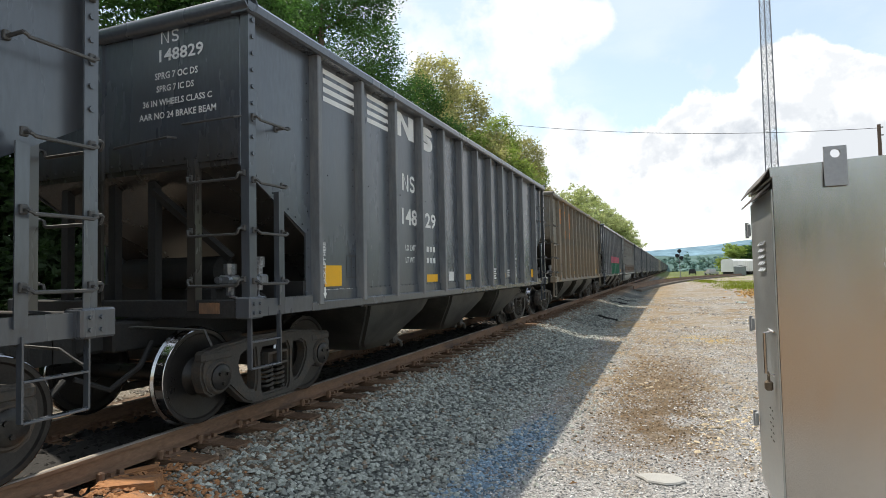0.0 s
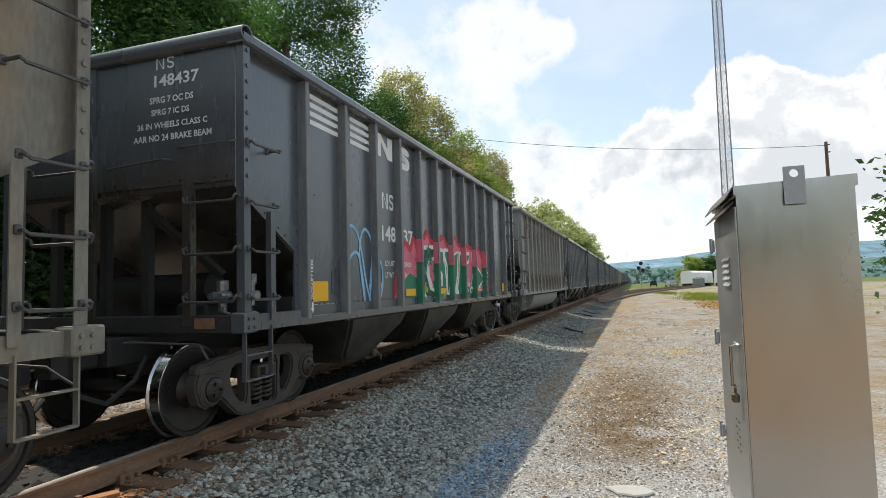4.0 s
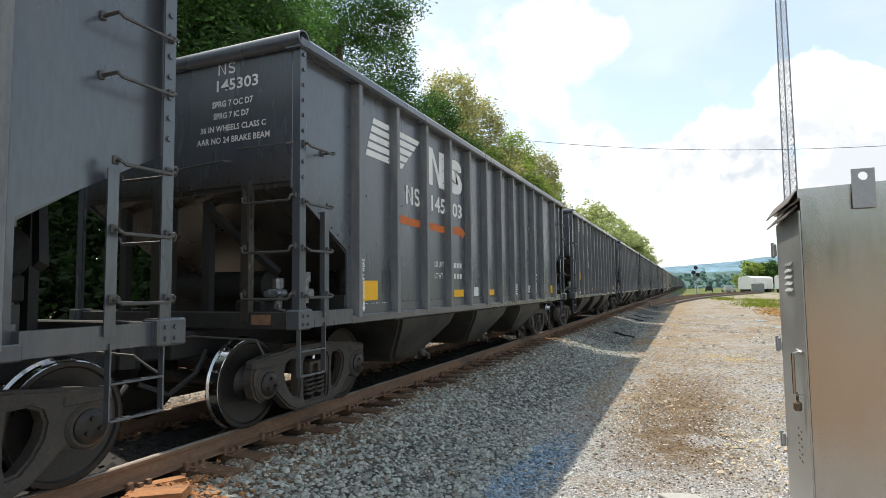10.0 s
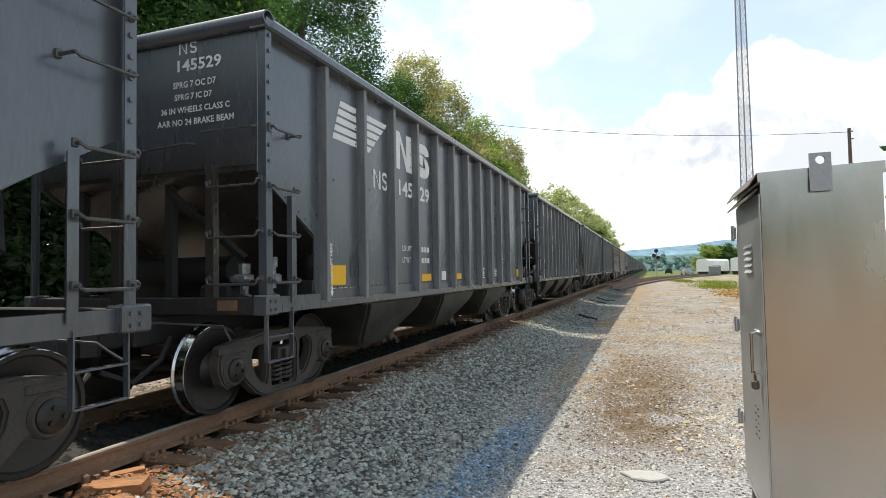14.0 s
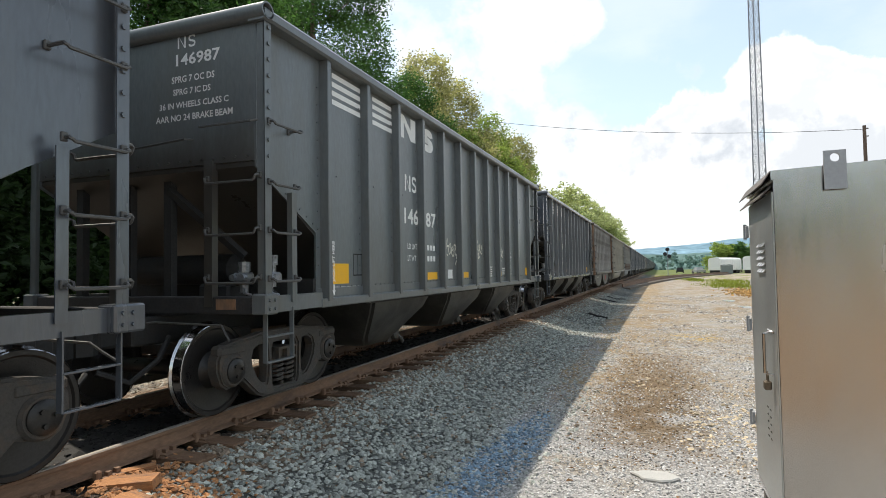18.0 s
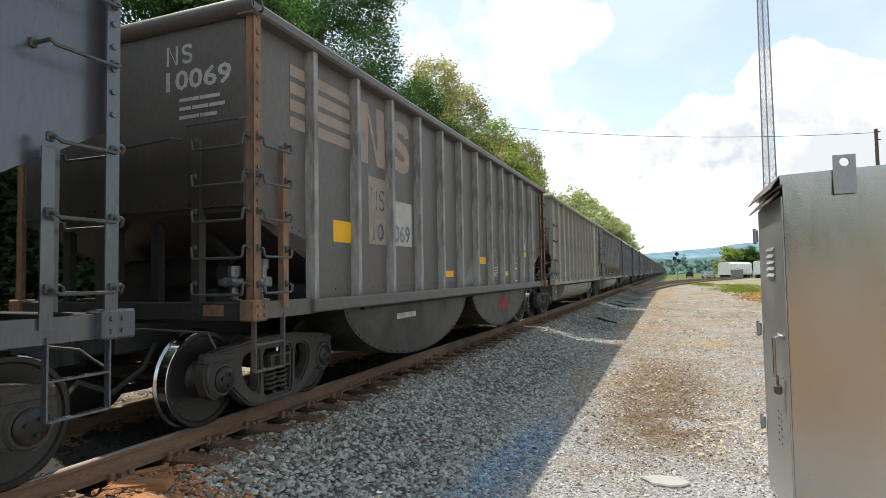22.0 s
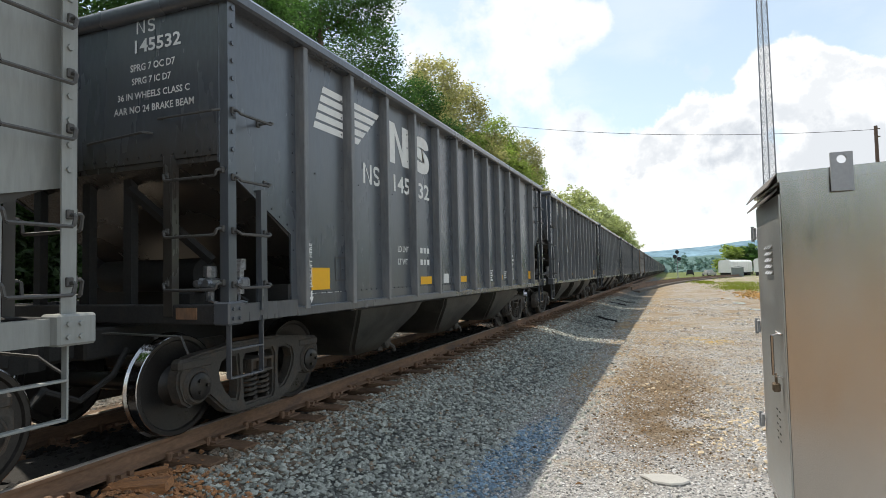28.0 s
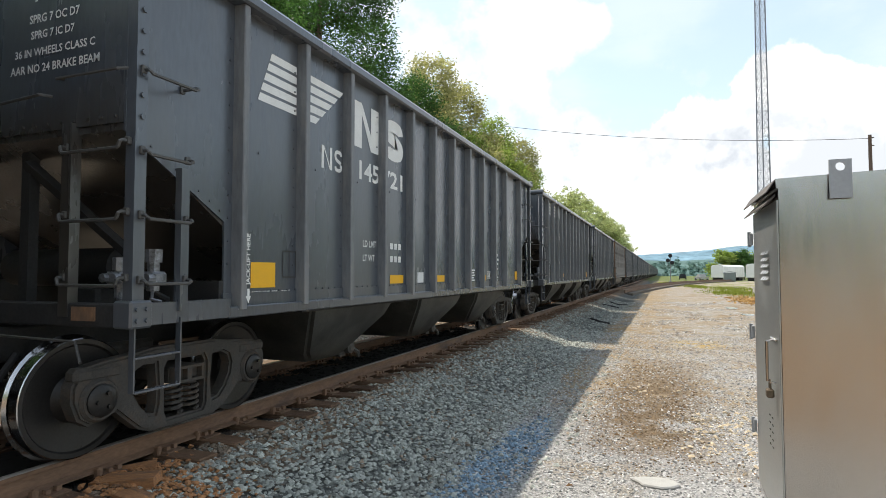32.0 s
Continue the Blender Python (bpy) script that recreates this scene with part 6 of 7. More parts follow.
# ---- loose stones: crushed ballast and gravel, real pieces where the eye is near ----
def stone_shapes(seed, n):
    """Angular stones: bent octahedra with cut corners."""
    r = np.random.RandomState(seed)
    base = np.array([(1, 0, 0), (-1, 0, 0), (0, 1, 0), (0, -1, 0), (0, 0, 1), (0, 0, -1), (0.7, 0.7, 0.5), (-0.7, 0.6, -0.4)], float)
    tri = [(4, 0, 6), (4, 6, 2), (6, 0, 2), (4, 2, 1), (4, 1, 3), (4, 3, 0), (5, 2, 0), (5, 1, 7), (7, 1, 2), (5, 7, 2), (5, 3, 1), (5, 0, 3)]
    return [(base * r.uniform(0.6, 1.25, (8, 3)) * np.array([1, 0.8, 0.62]), tri) for _ in range(n)]


def scatter(name, label, mat, pts, sizes, seed, parent=None):
    shapes = stone_shapes(seed, 14)
    r = np.random.RandomState(seed + 1)
    vs, fs, o = [], [], 0
    for (x, y, z), s in zip(pts, sizes):
        b, tri = shapes[r.randint(14)]
        a = r.uniform(0, 6.283)
        c, sn = math.cos(a), math.sin(a)
        tl = r.uniform(-0.6, 0.6)
        q = b * s
        q = np.stack([q[:, 0], q[:, 1] * math.cos(tl) - q[:, 2] * math.sin(tl), q[:, 1] * math.sin(tl) + q[:, 2] * math.cos(tl)], 1)
        q = np.stack([q[:, 0] * c - q[:, 1] * sn + x, q[:, 0] * sn + q[:, 1] * c + y, q[:, 2] + z], 1)
        vs.extend(q.tolist())
        fs.extend((i + o, j + o, k + o) for i, j, k in tri)
        o += 8
    me = bpy.data.meshes.new(name)
    me.from_pydata(vs, [], fs)
    me.materials.append(mat)
    ob = new(name, me)
    ob.parent = parent
    return tagged(ob, label, name.replace("_", " "), kind="stuff")


def beds(seed, x0, x1, y0, y1, per, lo, hi, keep=None):
    r = np.random.RandomState(seed)
    n = int((x1 - x0) * (y1 - y0) * per)
    out, sz = [], []
    for x, y, k in zip(r.uniform(x0, x1, n), r.uniform(y0, y1, n), r.uniform(0, 1, n)):
        if keep and not keep(x, y, k):
            continue
        s = lo + (hi - lo) * r.rand() ** 2
        out.append((x, y, ground_z(x, y) + s * r.uniform(-0.1, 0.35)))
        sz.append(s)
    return out, sz


def ballast_edge(x, y, k):
    if x < 1.12 + 0.1 * noise.noise(Vector((x, y * 2, 4))) and abs((y + 4) % 0.535 - 0.2675) > 0.135:
        return False
    e = 3.25 + 0.35 * noise.noise(Vector((x * 0.7, y * 0.7, 9)))
    return x < e or k < 0.12


a, b = beds(1, 0.95, 4.1, 2.4, 9.0, 860, 0.018, 0.046, ballast_edge)
a2, b2 = beds(2, 0.95, 4.1, 9.0, 20.0, 380, 0.022, 0.05, ballast_edge)
a3, b3 = beds(3, 1.0, 4.1, 20.0, 40.0, 90, 0.03, 0.05, ballast_edge)
pa, pb = a + a2 + a3, b + b2 + b3
rr = np.random.RandomState(17)
rusty = [rr.rand() < 0.05 + 0.75 * max(0.0, min(1.0, (1.7 - p[0]) / 0.55)) for p in pa]
scatter("ballast_stones", "grey crushed-stone ballast heaped beside the rail", M["ballast"], [p for p, q in zip(pa, rusty) if not q], [p for p, q in zip(pb, rusty) if not q], 11)
scatter("ballast_stones", "rust-stained ballast stones along the tie ends", M["rust_ballast"], [p for p, q in zip(pa, rusty) if q], [p for p, q in zip(pb, rusty) if q], 18)
# where the blue sheen is painted into the gravel
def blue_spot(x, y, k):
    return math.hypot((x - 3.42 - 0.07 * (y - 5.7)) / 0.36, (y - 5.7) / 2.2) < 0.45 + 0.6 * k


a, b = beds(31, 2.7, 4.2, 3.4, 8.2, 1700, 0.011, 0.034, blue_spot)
scatter("gravel", "gravel with a bluish sheen painted in, at the edge of the ballast", M["blue_sheen"], a, b, 33)
a, b = beds(4, -5.8, -2.2, 2.0, 16.0, 90, 0.025, 0.05)
a2, b2 = beds(14, -5.8, -2.2, 16.0, 24.0, 50, 0.03, 0.05)
scatter("ballast_stones", "pale sunlit ballast between the two tracks", M["ballast_tan"], a + a2, b + b2, 12)
def off_dirt(x, y, k):
    d = max(0.0, 1 - abs(x - 4.9) / 1.0) * max(0.0, min(1.0, (y - 5.8) / 1.5)) * max(0.0, min(1.0, (15 - y) / 4))
    return k > 1.0 * d + 0.25 * noise.noise(Vector((x * 1.3, y * 1.3, 5)))


a, b = beds(5, 3.1, 7.0, 3.2, 10.0, 1250, 0.007, 0.021, off_dirt)
a2, b2 = beds(6, 3.1, 8.5, 10.0, 20.0, 340, 0.01, 0.026, off_dirt)
a4, b4 = beds(36, 3.2, 8.6, 20.0, 42.0, 60, 0.016, 0.05, lambda x, y, k: noise.noise(Vector((x * 0.6, y * 0.35, 8))) > -0.25 + 0.5 * k)
a2, b2 = a2 + a4, b2 + b4
scatter("gravel", "small pale grey gravel strewn over the lot", M["gravel"], a + a2, b + b2, 13)

def on_dirt(x, y, k):
    return not off_dirt(x, y, 0.55 * k)


a, b = beds(61, 3.9, 6.0, 5.8, 14.0, 420, 0.006, 0.022, on_dirt)
scatter("earth_clods", "crumbs of dry brown earth on the gravel", M["clod"], a, b, 62)


def rubble(x, y, k):
    return math.hypot((x - 5.98) / 0.85, (y - 7.8) / 1.7) < 0.55 + 0.5 * k


a, b = beds(7, 4.9, 7.4, 5.6, 10.2, 140, 0.014, 0.048, rubble)
a2, b2 = beds(8, 4.2, 5.6, 9.8, 11.0, 30, 0.014, 0.045)
scatter("rubble", "tan broken stones lying in a shallow heap", M["rubble"], a + a2, b + b2, 15)


# black bed and grit added over the ties to darken the track under the train
xs, ys = np.linspace(-0.66, 0.66, 12), np.arange(-4, 60, 0.25)
me = bpy.data.meshes.new("coal_fines")
me.from_pydata([(x, y, -0.172 - 0.06 * abs(x / 0.66) ** 4 + 0.02 * noise.noise(Vector((x * 3, y * 2, 6)))) for y in ys for x in xs], [], [(j * 12 + i, j * 12 + i + 1, (j + 1) * 12 + i + 1, (j + 1) * 12 + i) for j in range(len(ys) - 1) for i in range(11)])
me.materials.append(M["coal_dust"])
tagged(new("coal_fines", me), "black bed added between the rails to darken the track under the train", "coal", kind="stuff")
rr = np.random.RandomState(44)
pts = [(rr.uniform(-0.66, 0.66), y, -0.2 + rr.uniform(-0.01, 0.02)) for y in rr.uniform(1.0, 26.0, 5200)]
scatter("coal_dust", "black grit added between the rails to darken the track under the train", M["coal_dust"], pts, rr.uniform(0.025, 0.075, 5200), 45)


def bent_leaves(name, label, mat, zone, n, size, seed):
    r = np.random.RandomState(seed)
    vs, fs = [], []
    for i in range(n):
        x, y = r.uniform(zone[0], zone[1]), r.uniform(zone[2], zone[3])
        z = ground_z(x, y) + 0.018
        a, s = r.uniform(0, 6.28), size * r.uniform(0.5, 1.3)
        c, sn = math.cos(a) * s, math.sin(a) * s
        o = len(vs)
        vs += [(x - c, y - sn, z), (x - sn * 0.5, y + c * 0.5, z + s * 0.5), (x + c, y + sn, z + s * 0.15), (x + sn * 0.5, y - c * 0.5, z + s * 0.35)]
        fs.append((o, o + 1, o + 2, o + 3))
    me = bpy.data.meshes.new(name)
    me.from_pydata(vs, [], fs)
    me.materials.append(mat)
    return tagged(new(name, me), label, "leaf", kind="stuff")


bent_leaves("fallen_leaves", "dry brown leaves scattered over the gravel", M["dry_leaf"], (3.4, 7.2, 3.8, 13), 120, 0.035, 3)
bent_leaves("fallen_leaves", "dry orange leaves and chips beside the rail", M["dry_leaf"], (1.2, 2.6, 2.6, 14), 110, 0.03, 4)

# the pale flat slab lying in the gravel
bm = bmesh.new()
ring = [(0.20, 0.0), (0.17, 0.07), (0.09, 0.12), (-0.02, 0.115), (-0.10, 0.10), (-0.20, 0.03), (-0.13, -0.04), (-0.10, -0.10), (0.05, -0.125), (0.14, -0.08)]
loft(bm, [[(a * k, b2 * k, z) for a, b2 in ring] for k, z in ((0.9, -0.03), (1.0, 0.012), (0.94, 0.03), (0.6, 0.036))])
slab = part("stone_slab", bm, M["pale_stone"])
tagged(slab, "pale flat broken piece of concrete lying in gravel", "stone")
slab.location = (4.962, 5.79, ground_z(4.962, 5.79) + 0.008)
slab.scale = (1.1, 1.1, 0.7)

# broken timber pieces by the rail, and a dark hose further along
for x, y, rz, l, w in ((1.17, 3.36, 14, 0.52, 0.19), (1.5, 3.12, -20, 0.4, 0.16), (0.98, 3.62, 40, 0.3, 0.1)):
    bm = bmesh.new()
    loft(bm, [[(-l / 2, -w / 2, z), (l / 2, -w / 2 * 0.8, z), (l / 2 * 0.85, w / 2, z), (-l / 2 * 0.9, w / 2 * 0.9, z)] for z in (-0.04, 0.03)])
    o = part("timber_piece", bm, M["old_wood"])
    tagged(o, "broken weathered orange-brown piece of tie timber", "timber", "broken timber beside the rail")
    o.matrix_basis = pose(x, y, ground_z(x, y) + 0.035, 4, -6, rz)
rr = np.random.RandomState(77)
pts = [(x, y, max(ground_z(x, y), -0.2 if x < 1.3 else -9) + 0.015) for x, y in zip(rr.uniform(0.92, 2.0, 520), rr.normal(3.42, 0.24, 520))]
scatter("wood_chips", "splintered orange timber chips lying by the rail", M["old_wood"], pts, rr.uniform(0.012, 0.04, 520), 78)
for pts in ([(1.9, 33.0), (2.3, 33.4), (2.75, 33.2)], [(2.0, 36.5), (2.5, 36.2), (3.0, 36.6)], [(2.3, 24.0), (2.7, 23.6), (3.1, 22.9)]):
    bm = bmesh.new()
    rod(bm, [(x, y, ground_z(x, y) + 0.03) for x, y in pts], 0.04, 7)
    tagged(part("rubber_hose", bm, M["rubber"]), "length of black rubber hose lying on ballast", "hose", "hoses beside the track")


# ---- stainless cabinet on its steel legs ----
def build_cabinet():
    cab = thing("equipment_cabinet", "stainless steel trackside equipment cabinet with padlocked door", "cabinet")
    x0, x1, y0, y1, z0, z1 = 5.633, 6.19, 3.477, 4.33, 0.05, 1.854
    st = M["steel_box"]
    bm = bmesh.new()
    box(bm, x0 + 0.003, x1, y0, y1, z0, z1 + 0.03, 0.002)
    part("body", bm, st, cab)
    bm = bmesh.new()
    prism(bm, [(x0 - 0.008, z1 + 0.063), (x1 + 0.012, z1 + 0.085), (x1 + 0.012, z1 + 0.026), (x0 - 0.006, z1 + 0.014)], "y", y0 - 0.004, y1 + 0.06)
    part("roof", bm, st, cab)
    bm = bmesh.new()
    prism(bm, [(x0 - 0.054, z1 - 0.006), (x0 - 0.009, z1 + 0.062), (x0 - 0.009, z1 + 0.054), (x0 - 0.05, z1 - 0.01)], "y", y0 - 0.004, y1 + 0.06)
    part("eave", bm, M["dark_steel"], cab, "thin dark eave of folded sheet")
    bm = bmesh.new()
    prism(bm, [(x0 - 0.055, z1 - 0.075), (x0 - 0.055, z1 - 0.065), (x0 - 0.004, z1 - 0.012), (x0 - 0.004, z1 - 0.026)], "y", y0 + 0.03, y1 + 0.02)
    part("drip_edge", bm, M["dark_steel"], cab, "rusty drip edge under the roof")
    # lifting lug with its round eye
    bm = bmesh.new()
    cx, cz, n = 5.914, 1.961, 24
    outer = []
    for k in range(n):
        a = 2 * math.pi * k / n
        c, s = math.cos(a), math.sin(a)
        m_ = 1 / max(abs(c), abs(s))
        hx, hz = 0.049 * c * m_, (0.037 if s > 0 else 0.162) * s * m_
        outer.append((hx, hz))
    inner = [(0.022 * math.cos(2 * math.pi * k / n), 0.022 * math.sin(2 * math.pi * k / n)) for k in range(n)]
    vs = [[bm.verts.new((cx + a, y0 - dy, cz + c)) for a, c in ringp] for ringp in (outer, inner) for dy in (0.028, 0.012)]
    of, ob_, inf, inb = vs
    for k in range(n):
        j = (k + 1) % n
        bm.faces.new((of[k], of[j], inf[j], inf[k])), bm.faces.new((ob_[k], inb[k], inb[j], ob_[j]))
        bm.faces.new((of[k], ob_[k], ob_[j], of[j])), bm.faces.new((inf[k], inf[j], inb[j], inb[k]))
    bmesh.ops.recalc_face_normals(bm, faces=bm.faces)
    part("lifting_lug", bm, M["grey_steel"], cab, "plate with a round lifting eye")
    # door on the track side
    bm = bmesh.new()
    box(bm, x0 - 0.006, x0 + 0.004, y0 + 0.002, y1 - 0.01, z0 + 0.015, z1 - 0.05, 0.002)
    door = part("door", bm, M["door_steel"], cab, "door panel with louvres")
    for i in range(5):
        for j in range(3):
            bm = bmesh.new()
            y, z = y0 + 0.25 + 0.085 * j, 1.372 + 0.037 * i
            prism(bm, [(x0 - 0.005, z), (x0 - 0.022, z + 0.004), (x0 - 0.005, z + 0.026)], "y", y, y + 0.06)
            part("louvre", bm, st, door)
    for i in range(5):
        for j in range(2):
            bm = bmesh.new()
            y, z = y0 + 0.23 + 0.085 * j, 0.43 + 0.041 * i
            prism(bm, [(x0 - 0.005, z), (x0 - 0.009, z + 0.003), (x0 - 0.005, z + 0.010)], "y", y + 0.01, y + 0.05)
            part("louvre", bm, st, door)
    for z in (0.43, 1.04, 1.65):
        bm = bmesh.new()
        box(bm, x0 - 0.03, x0 - 0.012, y1 - 0.04, y1 + 0.012, z - 0.05, z + 0.03, 0.004)
        rod(bm, [(x0 - 0.03, y1, z - 0.06), (x0 - 0.03, y1, z + 0.04)], 0.011, 8)
        part("hinge", bm, M["grey_steel"], door)
    bm = bmesh.new()
    rod(bm, [(x0 - 0.01, y0 + 0.11, 1.056), (x0 - 0.05, y0 + 0.11, 1.045), (x0 - 0.05, y0 + 0.11, 0.83), (x0 - 0.01, y0 + 0.11, 0.82)], 0.008)
    rod(bm, [(x0 - 0.012, y0 + 0.22, 1.056), (x0 - 0.012, y0 + 0.05, 1.056)], 0.006)
    part("handle", bm, st, door)
    bm = bmesh.new()
    box(bm, x0 - 0.058, x0 - 0.02, y0 + 0.09, y0 + 0.138, 0.74, 0.79, 0.008)
    rod(bm, [(x0 - 0.038, y0 + 0.098, 0.785), (x0 - 0.038, y0 + 0.098, 0.82), (x0 - 0.038, y0 + 0.114, 0.836), (x0 - 0.038, y0 + 0.13, 0.82), (x0 - 0.038, y0 + 0.13, 0.785)], 0.005)
    part("padlock", bm, M["brass"], door, "weathered brass padlock")
    for x in (x0 + 0.05, x1 - 0.05):
        for y in (y0 + 0.07, y1 - 0.07):
            bm = bmesh.new()
            box(bm, x - 0.03, x + 0.03, y - 0.03, y + 0.03, -0.62, z0)
            box(bm, x - 0.06, x + 0.06, y - 0.06, y + 0.06, -0.57, -0.53)
            part("leg", bm, M["dark_steel"], cab, "painted steel leg")
    bm = bmesh.new()
    prism(bm, [(y0 + 0.0, z0 - 0.035), (y0 + 0.02, z0), (y1, z0), (y1, z0 - 0.035)], "x", x0 + 0.0, x1)
    part("base_frame", bm, st, cab)
    return cab


build_cabinet()


# ---- distance ----
def build_tower(x, y, h, w0, w1):
    t = thing("lattice_tower", "slender galvanised steel lattice radio tower", "tower")
    n = 46

    def leg(i, k):
        f = k / n
        r = (w0 + (w1 - w0) * f) / math.sqrt(3)
        a = 2 * math.pi * i / 3 + 0.35
        return Vector((r * math.cos(a), r * math.sin(a), h * f))
    for i in range(3):
        bm = bmesh.new()
        rod(bm, [leg(i, 0), leg(i, n)], 0.06, 6)
        part("leg", bm, M["galvanised"], t)
        bm = bmesh.new()
        for k in range(n):
            rod(bm, [leg(i, k), leg((i + 1) % 3, k + 1)], 0.021, 4)
            rod(bm, [leg((i + 1) % 3, k), leg(i, k + 1)], 0.021, 4)
            rod(bm, [leg(i, k), leg((i + 1) % 3, k)], 0.021, 4)
        part("bracing", bm, M["galvanised"], t)
    bm = bmesh.new()
    box(bm, -1, 1, -1, 1, -1.2, 0.1)
    part("footing", bm, M["pale_stone"], t)
    t.location = (x, y, 0)
    return t


build_tower(13.9, 60.0, 36.0, 1.15, 0.72)


def build_pole(x, y, h, label):
    p = thing("utility_pole", label, "pole")
    bm = bmesh.new()
    rings = [[(r * math.cos(a), r * math.sin(a), z) for a in (2 * math.pi * k / 10 for k in range(10))] for z, r in ((-1.5, 0.19), (h, 0.13))]
    loft(bm, rings)
    part("post", bm, M["old_wood_grey"], p)
    bm = bmesh.new()
    for z in (h - 0.25, h - 0.9):
        disc_turn(bm, [(0.1, 0.05), (0.28, 0.05), (0.3, 0.03)], (0, 0, z), "x", 8)
    part("insulator", bm, M["dark_steel"], p)
    p.location = (x, y, 0)


build_pole(21.3, 57, 12.9, "weathered wooden utility pole beside the lot")
bm = bmesh.new()
A, B = Vector((21.3, 57, 12.6)), Vector((-12, 60, 17.6))
rod(bm, [A.lerp(B, k / 20) - Vector((0, 0, 4 * 0.75 * (k / 20) * (1 - k / 20))) for k in range(21)], 0.022, 5)
tagged(part("overhead_cable", bm, M["rubber"]), "thin black overhead cable strung across the tracks", "cable")


def build_signal(x, y):
    s = thing("railway_signal", "dark railway signal mast with two round heads", "signal")
    bm = bmesh.new()
    rod(bm, [(0, 0, -1.6), (0, 0, 5.2)], 0.08, 8)
    box(bm, -0.35, 0.35, -0.3, 0.3, -1.6, -0.6)
    part("mast", bm, M["galvanised"], s)
    for dx, z in ((0.0, 5.0), (-0.5, 4.0), (0.35, 3.5)):
        bm = bmesh.new()
        disc_turn(bm, [(-0.06, 0.42), (0.0, 0.42)], (dx, -0.12, z), "y", 18)
        box(bm, dx - 0.15, dx + 0.15, -0.1, 0.15, z - 0.42, z + 0.3)
        disc_turn(bm, [(-0.3, 0.12), (-0.1, 0.12)], (dx, -0.1, z), "y", 10)
        part("signal_head", bm, M["rubber"], s)
    bm = bmesh.new()
    box(bm, -0.6, 0.5, -0.05, 0.35, 2.7, 2.76)
    for dx in (-0.6, 0.5):
        rod(bm, [(dx, 0.3, 2.7), (dx, 0.3, 3.7)], 0.02, 5)
    rod(bm, [(-0.6, 0.3, 3.7), (0.5, 0.3, 3.7)], 0.02, 5)
    part("platform", bm, M["galvanised"], s)
    s.location = (x, y, 0.2)


build_signal(6.6, 136)

# a siding that leaves the main track and curves off across the lot
sid = thing("siding_track", "rusty siding rails curving away over low ballast", "track", kind="structure")
line = [(1.2, 52), (2.2, 64), (3.4, 76), (5.0, 88), (7.0, 100), (9.6, 113), (13.5, 128), (19, 146)]
for off in (-0.75, 0.75):
    bm = bmesh.new()
    pts = [Vector((x + off, y, 0)) for x, y in curve(line, 5)]
    for a, b in zip(pts, pts[1:]):
        prism(bm, [(a.x - 0.04, a.y), (a.x + 0.04, a.y), (b.x + 0.04, b.y), (b.x - 0.04, b.y)], "z", -0.3, -0.04)
    part("rail", bm, M["rail"], sid)
bm = bmesh.new()
cl = curve(line, 4)
for a, b in zip(cl, cl[1:]):
    prism(bm, [(a[0] - 1.4, a[1]), (a[0] + 1.4, a[1]), (b[0] + 1.4, b[1]), (b[0] - 1.4, b[1])], "z", -0.7, -0.33)
part("track_bed", bm, M["dark_bed"], sid)


# white covered wagons standing far along the lot, and a grey shed before them
def build_wagon(x, y, l, h, rz, mat, label):
    g = thing("covered_wagon", label, "freight car", "white wagons standing beyond the lot")
    bm = bmesh.new()
    prof = [(-1.5, 0.9), (-1.5, h - 0.5), (-1.1, h - 0.12), (0, h), (1.1, h - 0.12), (1.5, h - 0.5), (1.5, 0.9)]
    prism(bm, prof, "y", 0, l)
    part("body", bm, mat, g)
    for k in range(int(l / 1.2)):
        bm = bmesh.new()
        for s in (1, -1):
            box(bm, s * 1.5 - 0.04, s * 1.5 + 0.04, 0.6 + k * 1.2 - 0.04, 0.6 + k * 1.2 + 0.04, 0.9, h - 0.5)
        part("rib", bm, mat, g)
    for yy in (1.6, l - 1.6):
        bm = bmesh.new()
        for d in (-0.9, 0.9):
            disc_turn(bm, [(-1.2, 0.45), (1.2, 0.45)], (0, yy + d, 0.45), "x", 14)
        box(bm, -1.2, 1.2, yy - 1.3, yy + 1.3, 0.4, 0.9)
        part("truck", bm, M["grime"], g)
    g.matrix_basis = pose(x, y, -0.6, 0, 0, rz)


build_wagon(17.6, 158, 14, 4.1, -26, M["white_wall"], "white covered wagon standing in the sun")
build_wagon(25.4, 158, 12, 4.3, -26, M["white_wall"], "white covered wagon with grey stains on its side")
shed = thing("shed", "small grey-green sheet metal shed on the lot", "shed")
bm = bmesh.new()
box(bm, -1.2, 1.2, -1, 1, -0.6, 1.5)
part("wall", bm, M["grey_green"], shed)
bm = bmesh.new()
prism(bm, [(-1.35, 1.45), (0, 1.75), (1.35, 1.45), (1.35, 1.52), (0, 1.85), (-1.35, 1.52)], "y", -1.1, 1.1)
part("roof", bm, M["grey_steel"], shed)
shed.location = (19.2, 146, 0)
